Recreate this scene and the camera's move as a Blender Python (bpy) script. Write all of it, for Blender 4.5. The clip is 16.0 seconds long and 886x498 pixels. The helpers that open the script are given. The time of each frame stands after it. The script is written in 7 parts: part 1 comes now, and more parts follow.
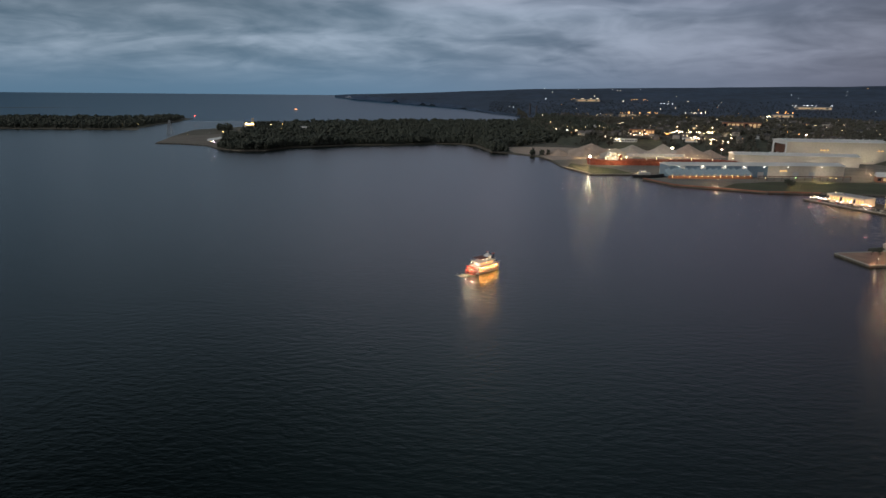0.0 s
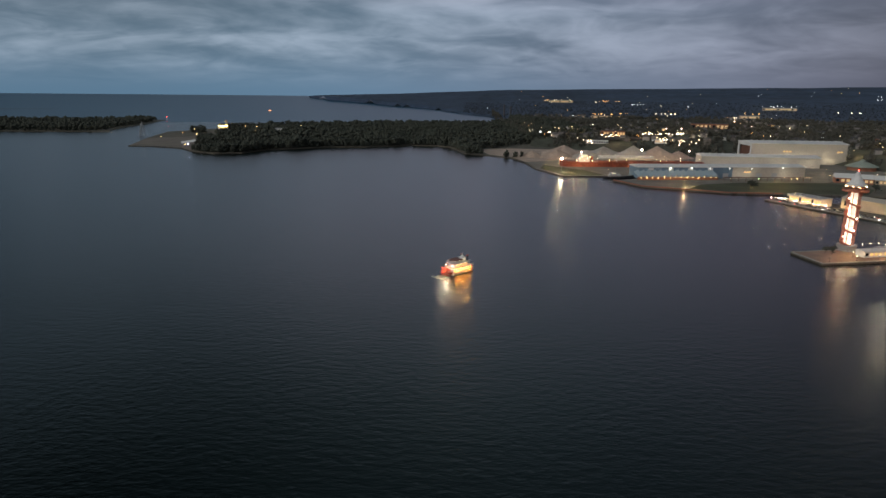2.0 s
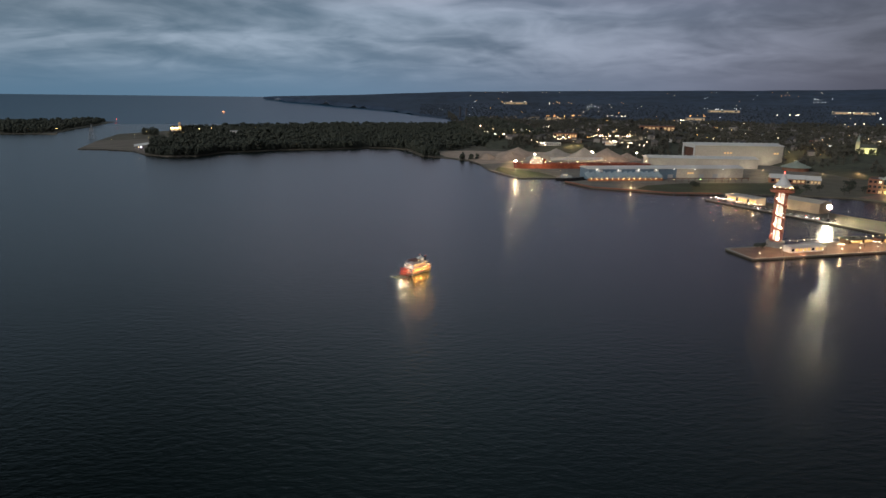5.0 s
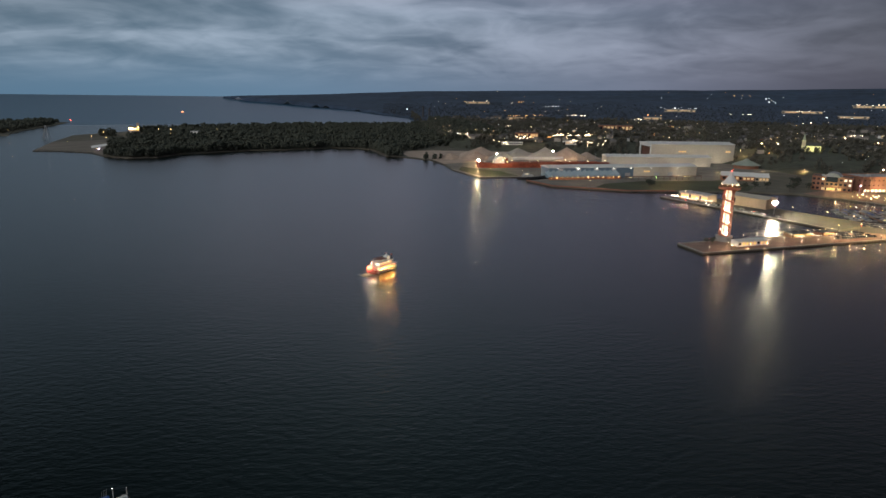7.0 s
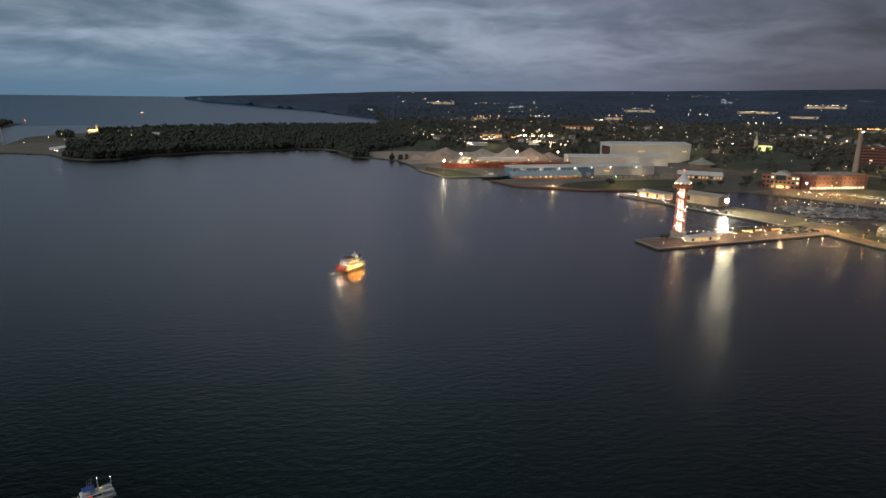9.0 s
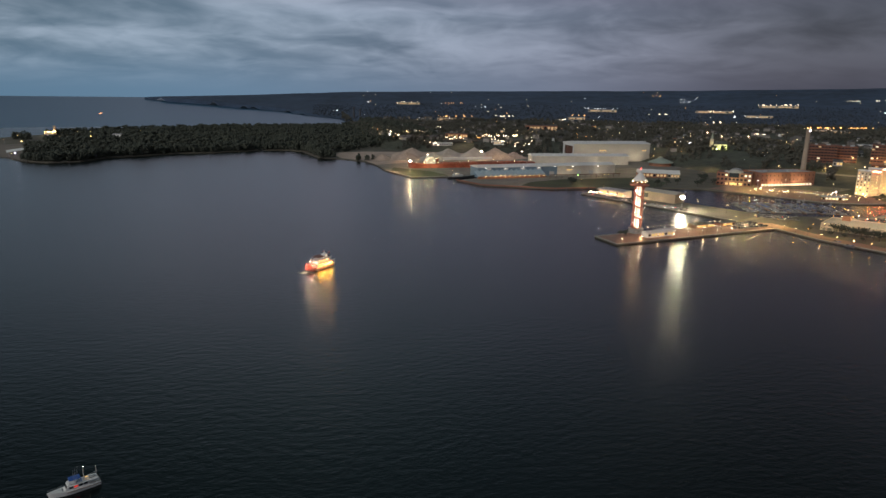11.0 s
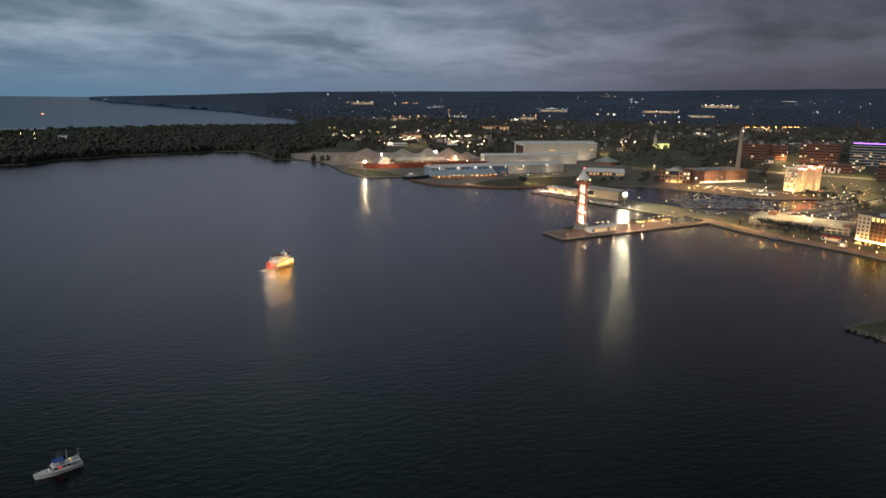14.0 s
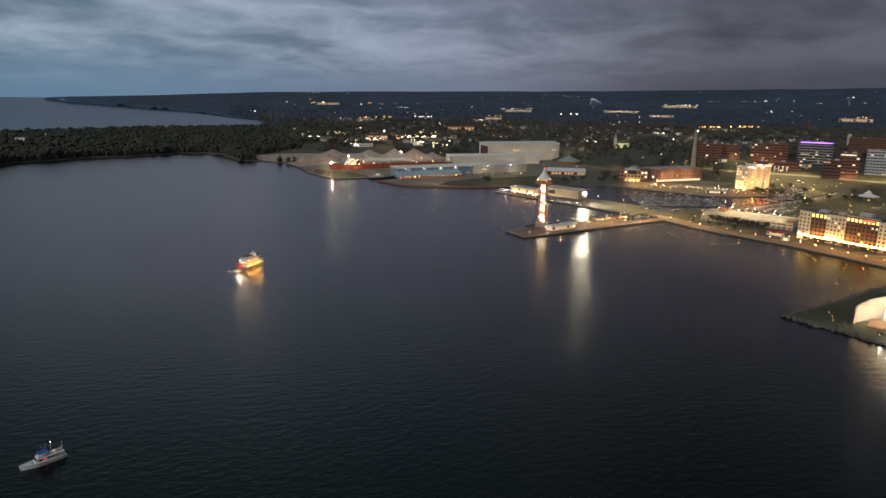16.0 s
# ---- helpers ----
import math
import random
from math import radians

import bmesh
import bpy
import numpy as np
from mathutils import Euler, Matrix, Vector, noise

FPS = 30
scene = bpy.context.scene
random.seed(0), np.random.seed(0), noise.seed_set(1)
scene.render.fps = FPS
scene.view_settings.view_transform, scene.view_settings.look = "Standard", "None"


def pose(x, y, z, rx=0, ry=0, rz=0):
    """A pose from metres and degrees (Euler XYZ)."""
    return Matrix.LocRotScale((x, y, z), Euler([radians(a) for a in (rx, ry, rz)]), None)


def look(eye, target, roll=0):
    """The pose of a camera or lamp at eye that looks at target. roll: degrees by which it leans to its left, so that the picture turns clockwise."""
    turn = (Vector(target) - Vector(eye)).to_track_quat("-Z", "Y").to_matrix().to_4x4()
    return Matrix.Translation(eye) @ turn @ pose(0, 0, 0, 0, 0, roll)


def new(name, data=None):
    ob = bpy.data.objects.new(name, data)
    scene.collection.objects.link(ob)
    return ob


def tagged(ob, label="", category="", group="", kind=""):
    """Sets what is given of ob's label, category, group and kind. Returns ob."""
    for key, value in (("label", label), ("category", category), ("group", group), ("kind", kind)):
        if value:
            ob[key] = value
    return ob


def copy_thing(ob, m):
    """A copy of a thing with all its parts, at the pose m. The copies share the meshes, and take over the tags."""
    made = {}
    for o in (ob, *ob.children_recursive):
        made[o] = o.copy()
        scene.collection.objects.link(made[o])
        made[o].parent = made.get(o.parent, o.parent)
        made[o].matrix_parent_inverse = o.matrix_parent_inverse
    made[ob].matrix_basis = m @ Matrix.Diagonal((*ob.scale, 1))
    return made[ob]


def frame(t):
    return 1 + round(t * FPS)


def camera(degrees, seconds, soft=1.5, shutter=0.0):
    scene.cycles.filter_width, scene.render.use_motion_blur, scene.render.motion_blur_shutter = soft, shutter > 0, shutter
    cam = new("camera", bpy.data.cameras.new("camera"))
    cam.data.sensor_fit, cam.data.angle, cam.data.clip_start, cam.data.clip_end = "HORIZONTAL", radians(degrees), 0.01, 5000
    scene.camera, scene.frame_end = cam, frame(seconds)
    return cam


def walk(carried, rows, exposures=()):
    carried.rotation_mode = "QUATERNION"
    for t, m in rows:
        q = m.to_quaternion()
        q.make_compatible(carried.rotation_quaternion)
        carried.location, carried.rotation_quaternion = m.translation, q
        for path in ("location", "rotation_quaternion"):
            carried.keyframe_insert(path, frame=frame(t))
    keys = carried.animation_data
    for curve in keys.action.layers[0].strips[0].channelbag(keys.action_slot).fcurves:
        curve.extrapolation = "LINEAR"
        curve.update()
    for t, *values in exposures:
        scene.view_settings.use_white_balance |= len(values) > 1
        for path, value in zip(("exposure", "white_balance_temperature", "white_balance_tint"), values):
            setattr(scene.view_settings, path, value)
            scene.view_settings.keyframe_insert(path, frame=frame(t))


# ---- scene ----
cam = camera(70, 16.0)

PATH = [
    (0, (0, 0, 105.46), (-0, 485.64, -13.49), 0.58),
    (0.5, (0.11, -3.22, 106.73), (3.78, 482.44, -12.09), 0.57),
    (1, (0.17, -6.42, 107.91), (8.29, 479.18, -10.95), 0.58),
    (1.5, (0.18, -9.61, 109.01), (13.24, 475.93, -9.63), 0.61),
    (2, (0.14, -12.79, 110.04), (18.95, 472.56, -8.6), 0.61),
    (2.5, (0.05, -15.97, 110.99), (25.72, 469.11, -7.51), 0.64),
    (3, (-0.08, -19.14, 111.88), (32.95, 465.57, -6.29), 0.71),
    (3.5, (-0.27, -22.31, 112.71), (38.66, 462.01, -5.27), 0.78),
    (4, (-0.5, -25.49, 113.48), (41.57, 458.66, -4.13), 0.77),
    (6.5, (-2.33, -41.58, 116.67), (70.27, 438.8, -1.48), 0.78),
    (7, (-2.82, -44.87, 117.21), (76.42, 434.52, -0.74), 0.76),
    (7.5, (-3.36, -48.18, 117.73), (82.47, 430.09, -0.11), 0.78),
    (8, (-3.94, -51.53, 118.23), (88.23, 425.6, 0.54), 0.79),
    (8.5, (-4.57, -54.92, 118.72), (94.08, 420.94, 1.15), 0.79),
    (9, (-5.23, -58.35, 119.21), (99.86, 416.16, 1.74), 0.81),
    (9.5, (-5.93, -61.82, 119.69), (105.63, 411.24, 2.36), 0.78),
    (12, (-10.02, -80.01, 122.25), (130.1, 385.42, 5.03), 0.76),
    (12.5, (-10.94, -83.83, 122.83), (133.86, 380.19, 5.7), 0.76),
    (13, (-11.91, -87.73, 123.44), (138.81, 374.42, 6.37), 0.74),
    (13.5, (-12.9, -91.7, 124.09), (143.68, 368.49, 7.01), 0.75),
    (14, (-13.94, -95.75, 124.78), (148.77, 362.28, 7.55), 0.78),
    (14.5, (-15, -99.88, 125.52), (153.66, 355.99, 8.31), 0.77),
    (15, (-16.1, -104.09, 126.31), (158.47, 349.54, 9.08), 0.76),
    (15.5, (-17.23, -108.4, 127.16), (163.41, 342.85, 9.93), 0.75),
    (16, (-18.39, -112.8, 128.07), (168.01, 336.13, 10.93), 0.74),
]
walk(cam, [(t, look(e, g, r)) for t, e, g, r in PATH])

# ---- light ----
# Dusk under a broken grey overcast; the west, behind and to the left, is still a little bright.
world = bpy.data.worlds.new("dusk_sky")
scene.world = world
world.use_nodes = True
wn, wl = world.node_tree.nodes, world.node_tree.links
wn.clear()


def wnode(kind, **sets):
    n = wn.new(kind)
    for k, v in sets.items():
        n.inputs[k].default_value = v
    return n


def wmath(op, a, b=None, clamp=False):
    n = wn.new("ShaderNodeMath")
    n.operation, n.use_clamp = op, clamp
    for i, v in enumerate((a, b)):
        if v is None:
            continue
        if isinstance(v, (int, float)):
            n.inputs[i].default_value = v
        else:
            wl.new(v, n.inputs[i])
    return n.outputs[0]


def wmix(f, a, b):
    n = wn.new("ShaderNodeMix")
    n.data_type = "RGBA"
    for i, v in ((0, f), (6, a), (7, b)):
        if isinstance(v, (int, float)):
            n.inputs[i].default_value = v
        elif isinstance(v, tuple):
            n.inputs[i].default_value = (*v, 1)
        else:
            wl.new(v, n.inputs[i])
    return n.outputs[2]


def wramp(v, lo, hi):
    n = wn.new("ShaderNodeMapRange")
    n.interpolation_type = "SMOOTHSTEP"
    wl.new(v, n.inputs[0])
    n.inputs[1].default_value, n.inputs[2].default_value = lo, hi
    return n.outputs[0]


tc = wn.new("ShaderNodeTexCoord")
sep = wn.new("ShaderNodeSeparateXYZ")
wl.new(tc.outputs["Generated"], sep.inputs[0])
dx, dy, dz = sep.outputs
up = wmath("MAXIMUM", dz, 0.0)
depth = wmath("ADD", up, 0.19)
comb = wn.new("ShaderNodeCombineXYZ")
wl.new(wmath("DIVIDE", dx, depth), comb.inputs[0])
wl.new(wmath("DIVIDE", dy, depth), comb.inputs[1])


def clouds(scale, detail, rough, seed, turn, stretch, distort=0.0):
    """Cloud cover over a flat deck, drawn out along one direction."""
    m = wn.new("ShaderNodeMapping")
    m.inputs["Location"].default_value = (seed, seed * 0.7, 0)
    m.inputs["Rotation"].default_value = (0, 0, radians(turn))
    m.inputs["Scale"].default_value = (stretch, 1, 1)
    wl.new(comb.outputs[0], m.inputs[0])
    n = wnode("ShaderNodeTexNoise", Scale=scale, Detail=detail, Roughness=rough, Distortion=distort)
    wl.new(m.outputs[0], n.inputs["Vector"])
    return n.outputs[0]


big = clouds(0.8, 3, 0.45, 3.1, 24, 0.8, 0.5)
fine = clouds(2.1, 4, 0.5, 8.3, 38, 0.9, 0.9)
wisp = clouds(5.5, 3, 0.5, 5.7, 30, 0.9, 0.6)
cover = wmath("ADD", wmath("ADD", wmath("MULTIPLY", big, 0.52), wmath("MULTIPLY", fine, 0.36)), wmath("MULTIPLY", wisp, 0.12))
# left (blue, over the lake) to right (dull violet, over the town)
side = wramp(wmath("SUBTRACT", wmath("MULTIPLY", dx, 0.92), wmath("MULTIPLY", dy, 0.39)), -0.75, 0.35)
dark = wmix(side, (0.100, 0.165, 0.235), (0.100, 0.116, 0.168))
light = wmix(side, (0.315, 0.400, 0.505), (0.226, 0.248, 0.332))
deck = wmix(wramp(cover, 0.38, 0.64), dark, light)
low = wmix(side, (0.105, 0.195, 0.29), (0.135, 0.148, 0.205))
deck = wmix(wramp(up, 0.0, 0.075), low, deck)
deck_up = wn.new("ShaderNodeVectorMath")  # brightest a little above the horizon
deck_up.operation = "SCALE"
wl.new(deck, deck_up.inputs[0])
# brighter band and dimmer zenith, mostly out of view, set the water's tone
over = wmath("SUBTRACT", wmath("MULTIPLY", wramp(up, 0.09, 0.22), 0.58), wmath("MULTIPLY", wramp(up, 0.24, 0.62), 0.92))
across = wmath("SUBTRACT", wmath("MULTIPLY", dx, 0.92), wmath("MULTIPLY", dy, 0.39))
east = wmath("SUBTRACT", wmath("MULTIPLY", wramp(across, 0.0, 0.42), 0.72), wmath("MULTIPLY", wramp(across, -0.78, -0.4), 0.2))
# the unseen sky over the lake is dimmed, to darken the water reflecting it
lake_shade = wmath("MULTIPLY", wmath("MULTIPLY", wramp(up, 0.06, 0.20), 0.82), wmath("SUBTRACT", 1.0, wramp(across, -0.72, -0.05)))
wl.new(wmath("SUBTRACT", wmath("SUBTRACT", wmath("ADD", over, 0.99), east), lake_shade), deck_up.inputs["Scale"])
dusk = wmix(wmath("MULTIPLY", wmath("SUBTRACT", wramp(up, 0.11, 0.20), wramp(up, 0.22, 0.40)), wramp(across, -0.78, -0.36)), (1.0, 1.0, 1.0), (1.36, 0.99, 0.96))
violet = wn.new("ShaderNodeVectorMath")  # the deck overhead, out of view, is tinted a dull violet away from the lake, to warm the water
violet.operation = "MULTIPLY"
wl.new(deck_up.outputs[0], violet.inputs[0])
wl.new(dusk, violet.inputs[1])
zenith = wn.new("ShaderNodeVectorMath")  # and a dull teal towards the zenith, to tint the near water
zenith.operation = "MULTIPLY"
wl.new(violet.outputs[0], zenith.inputs[0])
wl.new(wmix(wramp(up, 0.26, 0.46), (1.0, 1.0, 1.0), (0.80, 1.0, 0.86)), zenith.inputs[1])
deck = zenith.outputs[0]
sky = wn.new("ShaderNodeTexSky")
sky.sky_type, sky.sun_disc = "NISHITA", False
sky.sun_elevation, sky.sun_rotation = radians(1.5), radians(-120)
sky_dim = wn.new("ShaderNodeVectorMath")
sky_dim.operation = "SCALE"
wl.new(sky.outputs[0], sky_dim.inputs[0])
sky_dim.inputs["Scale"].default_value = 0.05
total = wn.new("ShaderNodeMix")
total.data_type, total.blend_type = "RGBA", "ADD"
total.inputs[0].default_value = 0.15
wl.new(deck, total.inputs[6])
wl.new(sky_dim.outputs[0], total.inputs[7])
back = wnode("ShaderNodeBackground", Strength=1.0)
wl.new(total.outputs[2], back.inputs[0])
wout = wn.new("ShaderNodeOutputWorld")
wl.new(back.outputs[0], wout.inputs[0])

sun = new("sun", bpy.data.lights.new("sun", "SUN"))
sun.data.energy, sun.data.angle, sun.data.color = 1.15, radians(40), (1.0, 0.94, 0.88)
sun.matrix_world = look((0, 0, 0), (0.8, 0.45, -0.5))
scene.view_settings.exposure = 0.0

# ---- materials ----
def material(name, base, rough=0.7, metal=0.0, vary=0.25, grain=3.0, patch=0.15, bump=0.15, tint=None, island=0.0, random_hue=0.0):
    """A procedural surface: base colour varied by fine grain (grain per metre) and broad patches (patch per metre), with relief."""
    m = bpy.data.materials.new(name)
    m.use_nodes = True
    n, l = m.node_tree.nodes, m.node_tree.links
    b = n["Principled BSDF"]
    b.inputs["Roughness"].default_value, b.inputs["Metallic"].default_value = rough, metal
    t = n.new("ShaderNodeTexCoord")

    def tex(scale, detail):
        x = n.new("ShaderNodeTexNoise")
        x.inputs["Scale"].default_value, x.inputs["Detail"].default_value = scale, detail
        l.new(t.outputs["Object"], x.inputs["Vector"])
        return x.outputs[0]

    g, p = tex(grain, 4), tex(patch, 3)
    add = n.new("ShaderNodeMath")
    add.operation = "ADD"
    l.new(g, add.inputs[0]), l.new(p, add.inputs[1])
    last = add.outputs[0]
    if island or random_hue:
        src = n.new("ShaderNodeNewGeometry").outputs["Random Per Island"] if island else n.new("ShaderNodeObjectInfo").outputs["Random"]
        mul = n.new("ShaderNodeMath")
        mul.operation = "MULTIPLY_ADD"
        l.new(src, mul.inputs[0])
        mul.inputs[1].default_value = island or random_hue
        l.new(last, mul.inputs[2])
        last = mul.outputs[0]
    r = n.new("ShaderNodeMapRange")
    l.new(last, r.inputs[0])
    r.inputs[1].default_value, r.inputs[2].default_value = 0.65, 1.35 + (island or random_hue)
    mix = n.new("ShaderNodeMix")
    mix.data_type = "RGBA"
    l.new(r.outputs[0], mix.inputs[0])
    lo = tuple(c * (1 - vary) for c in base)
    hi = tint or tuple(min(1, c * (1 + vary)) for c in base)
    mix.inputs[6].default_value, mix.inputs[7].default_value = (*lo, 1), (*hi, 1)
    l.new(mix.outputs[2], b.inputs["Base Color"])
    if bump:
        u = n.new("ShaderNodeBump")
        u.inputs["Strength"].default_value, u.inputs["Distance"].default_value = bump, 0.05
        l.new(g, u.inputs["Height"])
        l.new(u.outputs[0], b.inputs["Normal"])
    return m


def glow(name, colour, strength):
    """A lamp's bright glass."""
    m = bpy.data.materials.new(name)
    m.use_nodes = True
    b = m.node_tree.nodes["Principled BSDF"]
    b.inputs["Base Color"].default_value = (*[0.8 * c for c in colour], 1)
    b.inputs["Emission Color"].default_value = (*colour, 1)
    b.inputs["Emission Strength"].default_value = strength
    if strength < 15:  # dim or far glass lights nothing round it
        m.cycles.emission_sampling = "NONE"
    return m


def water_material(name="harbour_water", base=(0.0014, 0.0040, 0.0042), rough=0.235, swell=0.21, gloss=0.5):
    m = bpy.data.materials.new(name)
    m.use_nodes = True
    n, l = m.node_tree.nodes, m.node_tree.links
    b = n["Principled BSDF"]
    b.inputs["Base Color"].default_value = (*base, 1)
    b.inputs["Roughness"].default_value, b.inputs["IOR"].default_value, b.inputs["Specular IOR Level"].default_value = rough, 1.33, gloss
    t = n.new("ShaderNodeTexCoord")
    heights = []
    for scale, stretch, turn, detail, amount in ((0.34, 0.62, 14, 2, 0.9), (0.85, 0.7, -8, 2, 0.36), (0.045, 0.5, 25, 2, 0.4)):
        mp = n.new("ShaderNodeMapping")
        mp.inputs["Rotation"].default_value = (0, 0, radians(turn))
        mp.inputs["Scale"].default_value = (stretch, 1, 1)
        l.new(t.outputs["Object"], mp.inputs[0])
        x = n.new("ShaderNodeTexNoise")
        x.inputs["Scale"].default_value, x.inputs["Detail"].default_value = scale, detail
        l.new(mp.outputs[0], x.inputs["Vector"])
        k = n.new("ShaderNodeMath")
        k.operation = "MULTIPLY"
        k.inputs[1].default_value = amount
        l.new(x.outputs[0], k.inputs[0])
        heights.append(k.outputs[0])
    while len(heights) > 1:
        a = n.new("ShaderNodeMath")
        a.operation = "ADD"
        l.new(heights.pop(), a.inputs[0]), l.new(heights.pop(), a.inputs[1])
        heights.append(a.outputs[0])
    u = n.new("ShaderNodeBump")
    u.inputs["Strength"].default_value, u.inputs["Distance"].default_value = 1.0, swell
    l.new(heights[0], u.inputs["Height"])
    l.new(u.outputs[0], b.inputs["Normal"])
    return m


M = {
    "water": water_material(),
    # blue of the reflected sky put into the base, true reflection turned down
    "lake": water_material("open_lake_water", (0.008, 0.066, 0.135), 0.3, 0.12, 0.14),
    "earth": material("earth", (0.125, 0.112, 0.084), 0.95, vary=0.4, grain=0.05, patch=0.006, bump=0.0),
    "asphalt": material("asphalt", (0.078, 0.073, 0.066), 0.9, vary=0.3, grain=2.0, patch=0.05),
    "grass": material("grass", (0.070, 0.074, 0.038), 0.95, vary=0.4, grain=1.0, patch=0.03),
    "sand": material("sand", (0.20, 0.17, 0.14), 0.95, vary=0.35, grain=0.5, patch=0.02),
    "gravel": material("gravel", (0.46, 0.35, 0.28), 0.95, vary=0.3, grain=2.0, patch=0.06, bump=0.4),
    "concrete": material("concrete", (0.33, 0.31, 0.28), 0.85, vary=0.2, grain=1.5, patch=0.08),
    "paving": material("paving", (0.27, 0.17, 0.13), 0.85, vary=0.25, grain=2.0, patch=0.1),
    "quay": material("quay_wall", (0.10, 0.085, 0.075), 0.9, vary=0.4, grain=0.8, patch=0.08),
    "leaf": material("leaf", (0.054, 0.067, 0.054), 0.9, vary=0.3, grain=0.4, patch=0.012, island=0.35, tint=(0.072, 0.077, 0.054)),
    "bark": material("bark", (0.09, 0.07, 0.055), 0.9, grain=6, bump=0.4),
    "white_metal": material("white_metal", (0.72, 0.71, 0.68), 0.5, vary=0.08, grain=0.6, patch=0.04),
    "grey_metal": material("grey_metal", (0.42, 0.43, 0.43), 0.5, vary=0.15, grain=0.8, patch=0.05),
    "dark_metal": material("dark_metal", (0.06, 0.06, 0.065), 0.5, 0.5, vary=0.3),
    "steel": material("painted_steel", (0.40, 0.13, 0.08), 0.55, vary=0.2, grain=2),
    "blue_metal": material("blue_metal", (0.16, 0.24, 0.31), 0.5, vary=0.15, grain=0.6, patch=0.05),
    "brick": material("brick", (0.31, 0.145, 0.09), 0.85, vary=0.2, grain=3, patch=0.1),
    "brown": material("brown_cladding", (0.12, 0.055, 0.035), 0.8, vary=0.2, grain=2, patch=0.1),
    "cream": material("cream_render", (0.60, 0.50, 0.38), 0.8, vary=0.1, grain=1, patch=0.08),
    "roof": material("roof_felt", (0.07, 0.07, 0.075), 0.9, vary=0.3, grain=1, patch=0.06),
    "pale_roof": material("pale_roof", (0.36, 0.36, 0.36), 0.8, vary=0.2, grain=0.8, patch=0.05),
    "green_roof": material("green_copper_roof", (0.32, 0.36, 0.30), 0.7, vary=0.2, grain=0.8, patch=0.05),
    "wood": material("wood", (0.25, 0.15, 0.09), 0.8, vary=0.3, grain=4),
    "glass": material("dark_glass", (0.02, 0.025, 0.03), 0.08, vary=0.2, bump=0.0),
    "white": material("white_paint", (0.78, 0.77, 0.74), 0.45, vary=0.06, grain=2, patch=0.3),
    "red": material("red_paint", (0.45, 0.05, 0.03), 0.5, vary=0.15),
    "navy": material("navy_canvas", (0.03, 0.10, 0.35), 0.8, vary=0.2),
    "hull_red": material("hull_red", (0.33, 0.085, 0.045), 0.7, vary=0.5, grain=0.35, patch=0.05),
    "yard": material("yard_paving", (0.21, 0.19, 0.165), 0.9, vary=0.35, grain=0.8, patch=0.04),
    "boat_paint": material("boat_paint", (0.10, 0.10, 0.11), 0.35, vary=0.4, random_hue=1.2, tint=(0.38, 0.38, 0.38), bump=0.0),
    "car": material("car_paint", (0.05, 0.05, 0.055), 0.25, 0.3, vary=0.5, random_hue=1.2, tint=(0.6, 0.6, 0.62), bump=0.0),
    "tyre": material("tyre", (0.02, 0.02, 0.02), 0.9, vary=0.2),
    "rock": material("rock", (0.11, 0.10, 0.09), 0.9, vary=0.4, grain=1.5, patch=0.2, island=0.5, bump=0.4),
    "warm": glow("sodium_lamp", (1.0, 0.42, 0.06), 220),
    "amber": glow("amber_lamp", (1.0, 0.62, 0.25), 70),
    "cool": glow("led_lamp", (0.93, 0.97, 1.0), 90),
    "flood": glow("floodlight", (1.0, 0.86, 0.58), 650),
    "win_warm": glow("lit_window", (1.0, 0.60, 0.22), 0.75),
    "win_white": glow("lit_white_window", (1.0, 0.84, 0.58), 1.1),
    "red_lamp": glow("red_lamp", (1.0, 0.06, 0.04), 20),
    "violet": glow("violet_strip", (0.40, 0.16, 1.0), 3.0),
    "green_lamp": glow("green_lamp", (0.5, 1.0, 0.25), 12),
}
M["gold_window"] = glow("golden_window", (1.0, 0.72, 0.22), 2.2)
M["gold_lamp"] = glow("golden_lamp", (1.0, 0.58, 0.12), 1000)
M["red_sign"] = glow("red_sign", (1.0, 0.12, 0.06), 1.5)
M["amber_strong"] = glow("deck_lamp", (1.0, 0.80, 0.46), 60)
M["crown_glow"] = glow("crown_light", (1.0, 0.16, 0.08), 42)
M["gold_uplight"] = glow("gold_uplight", (1.0, 0.62, 0.2), 260)
M["lime_flood"] = glow("lime_flood", (0.80, 1.0, 0.30), 300)
M["pale_stack"] = material("pale_stack", (0.40, 0.31, 0.23), 0.85, vary=0.15, grain=0.5, patch=0.08)
M["dark_stack"] = material("dim_stack", (0.085, 0.085, 0.095), 0.9, vary=0.2, grain=0.3, patch=0.05)
M["cool_flood"] = glow("cool_flood", (0.95, 0.97, 1.0), 150)
M["tower_glow"] = glow("tower_lamp", (1.0, 0.80, 0.56), 500)
M["far_flood"] = glow("pier_floodlight", (1.0, 0.88, 0.62), 7200)
M["boat_glow"] = glow("boat_lamp", (1.0, 0.64, 0.36), 20)
M["deck_glow"] = glow("lit_saloon", (1.0, 0.56, 0.26), 0.7)
M["stage_glow"] = glow("stage_lamp", (1.0, 0.90, 0.72), 1100)
M["flood_eave"] = glow("eave_lamp", (1.0, 0.90, 0.72), 14)
M["gravel_pale"] = material("gravel_pale", (0.42, 0.38, 0.33), 0.95, vary=0.25, grain=2.0, patch=0.06, bump=0.4)
M["navy_grey"] = material("grey_canvas", (0.16, 0.15, 0.17), 0.85, vary=0.2)
M["stern_glow"] = glow("stern_lamp", (1.0, 0.74, 0.50), 70)
M["red_window"] = glow("red_window", (0.8, 0.05, 0.03), 0.7)
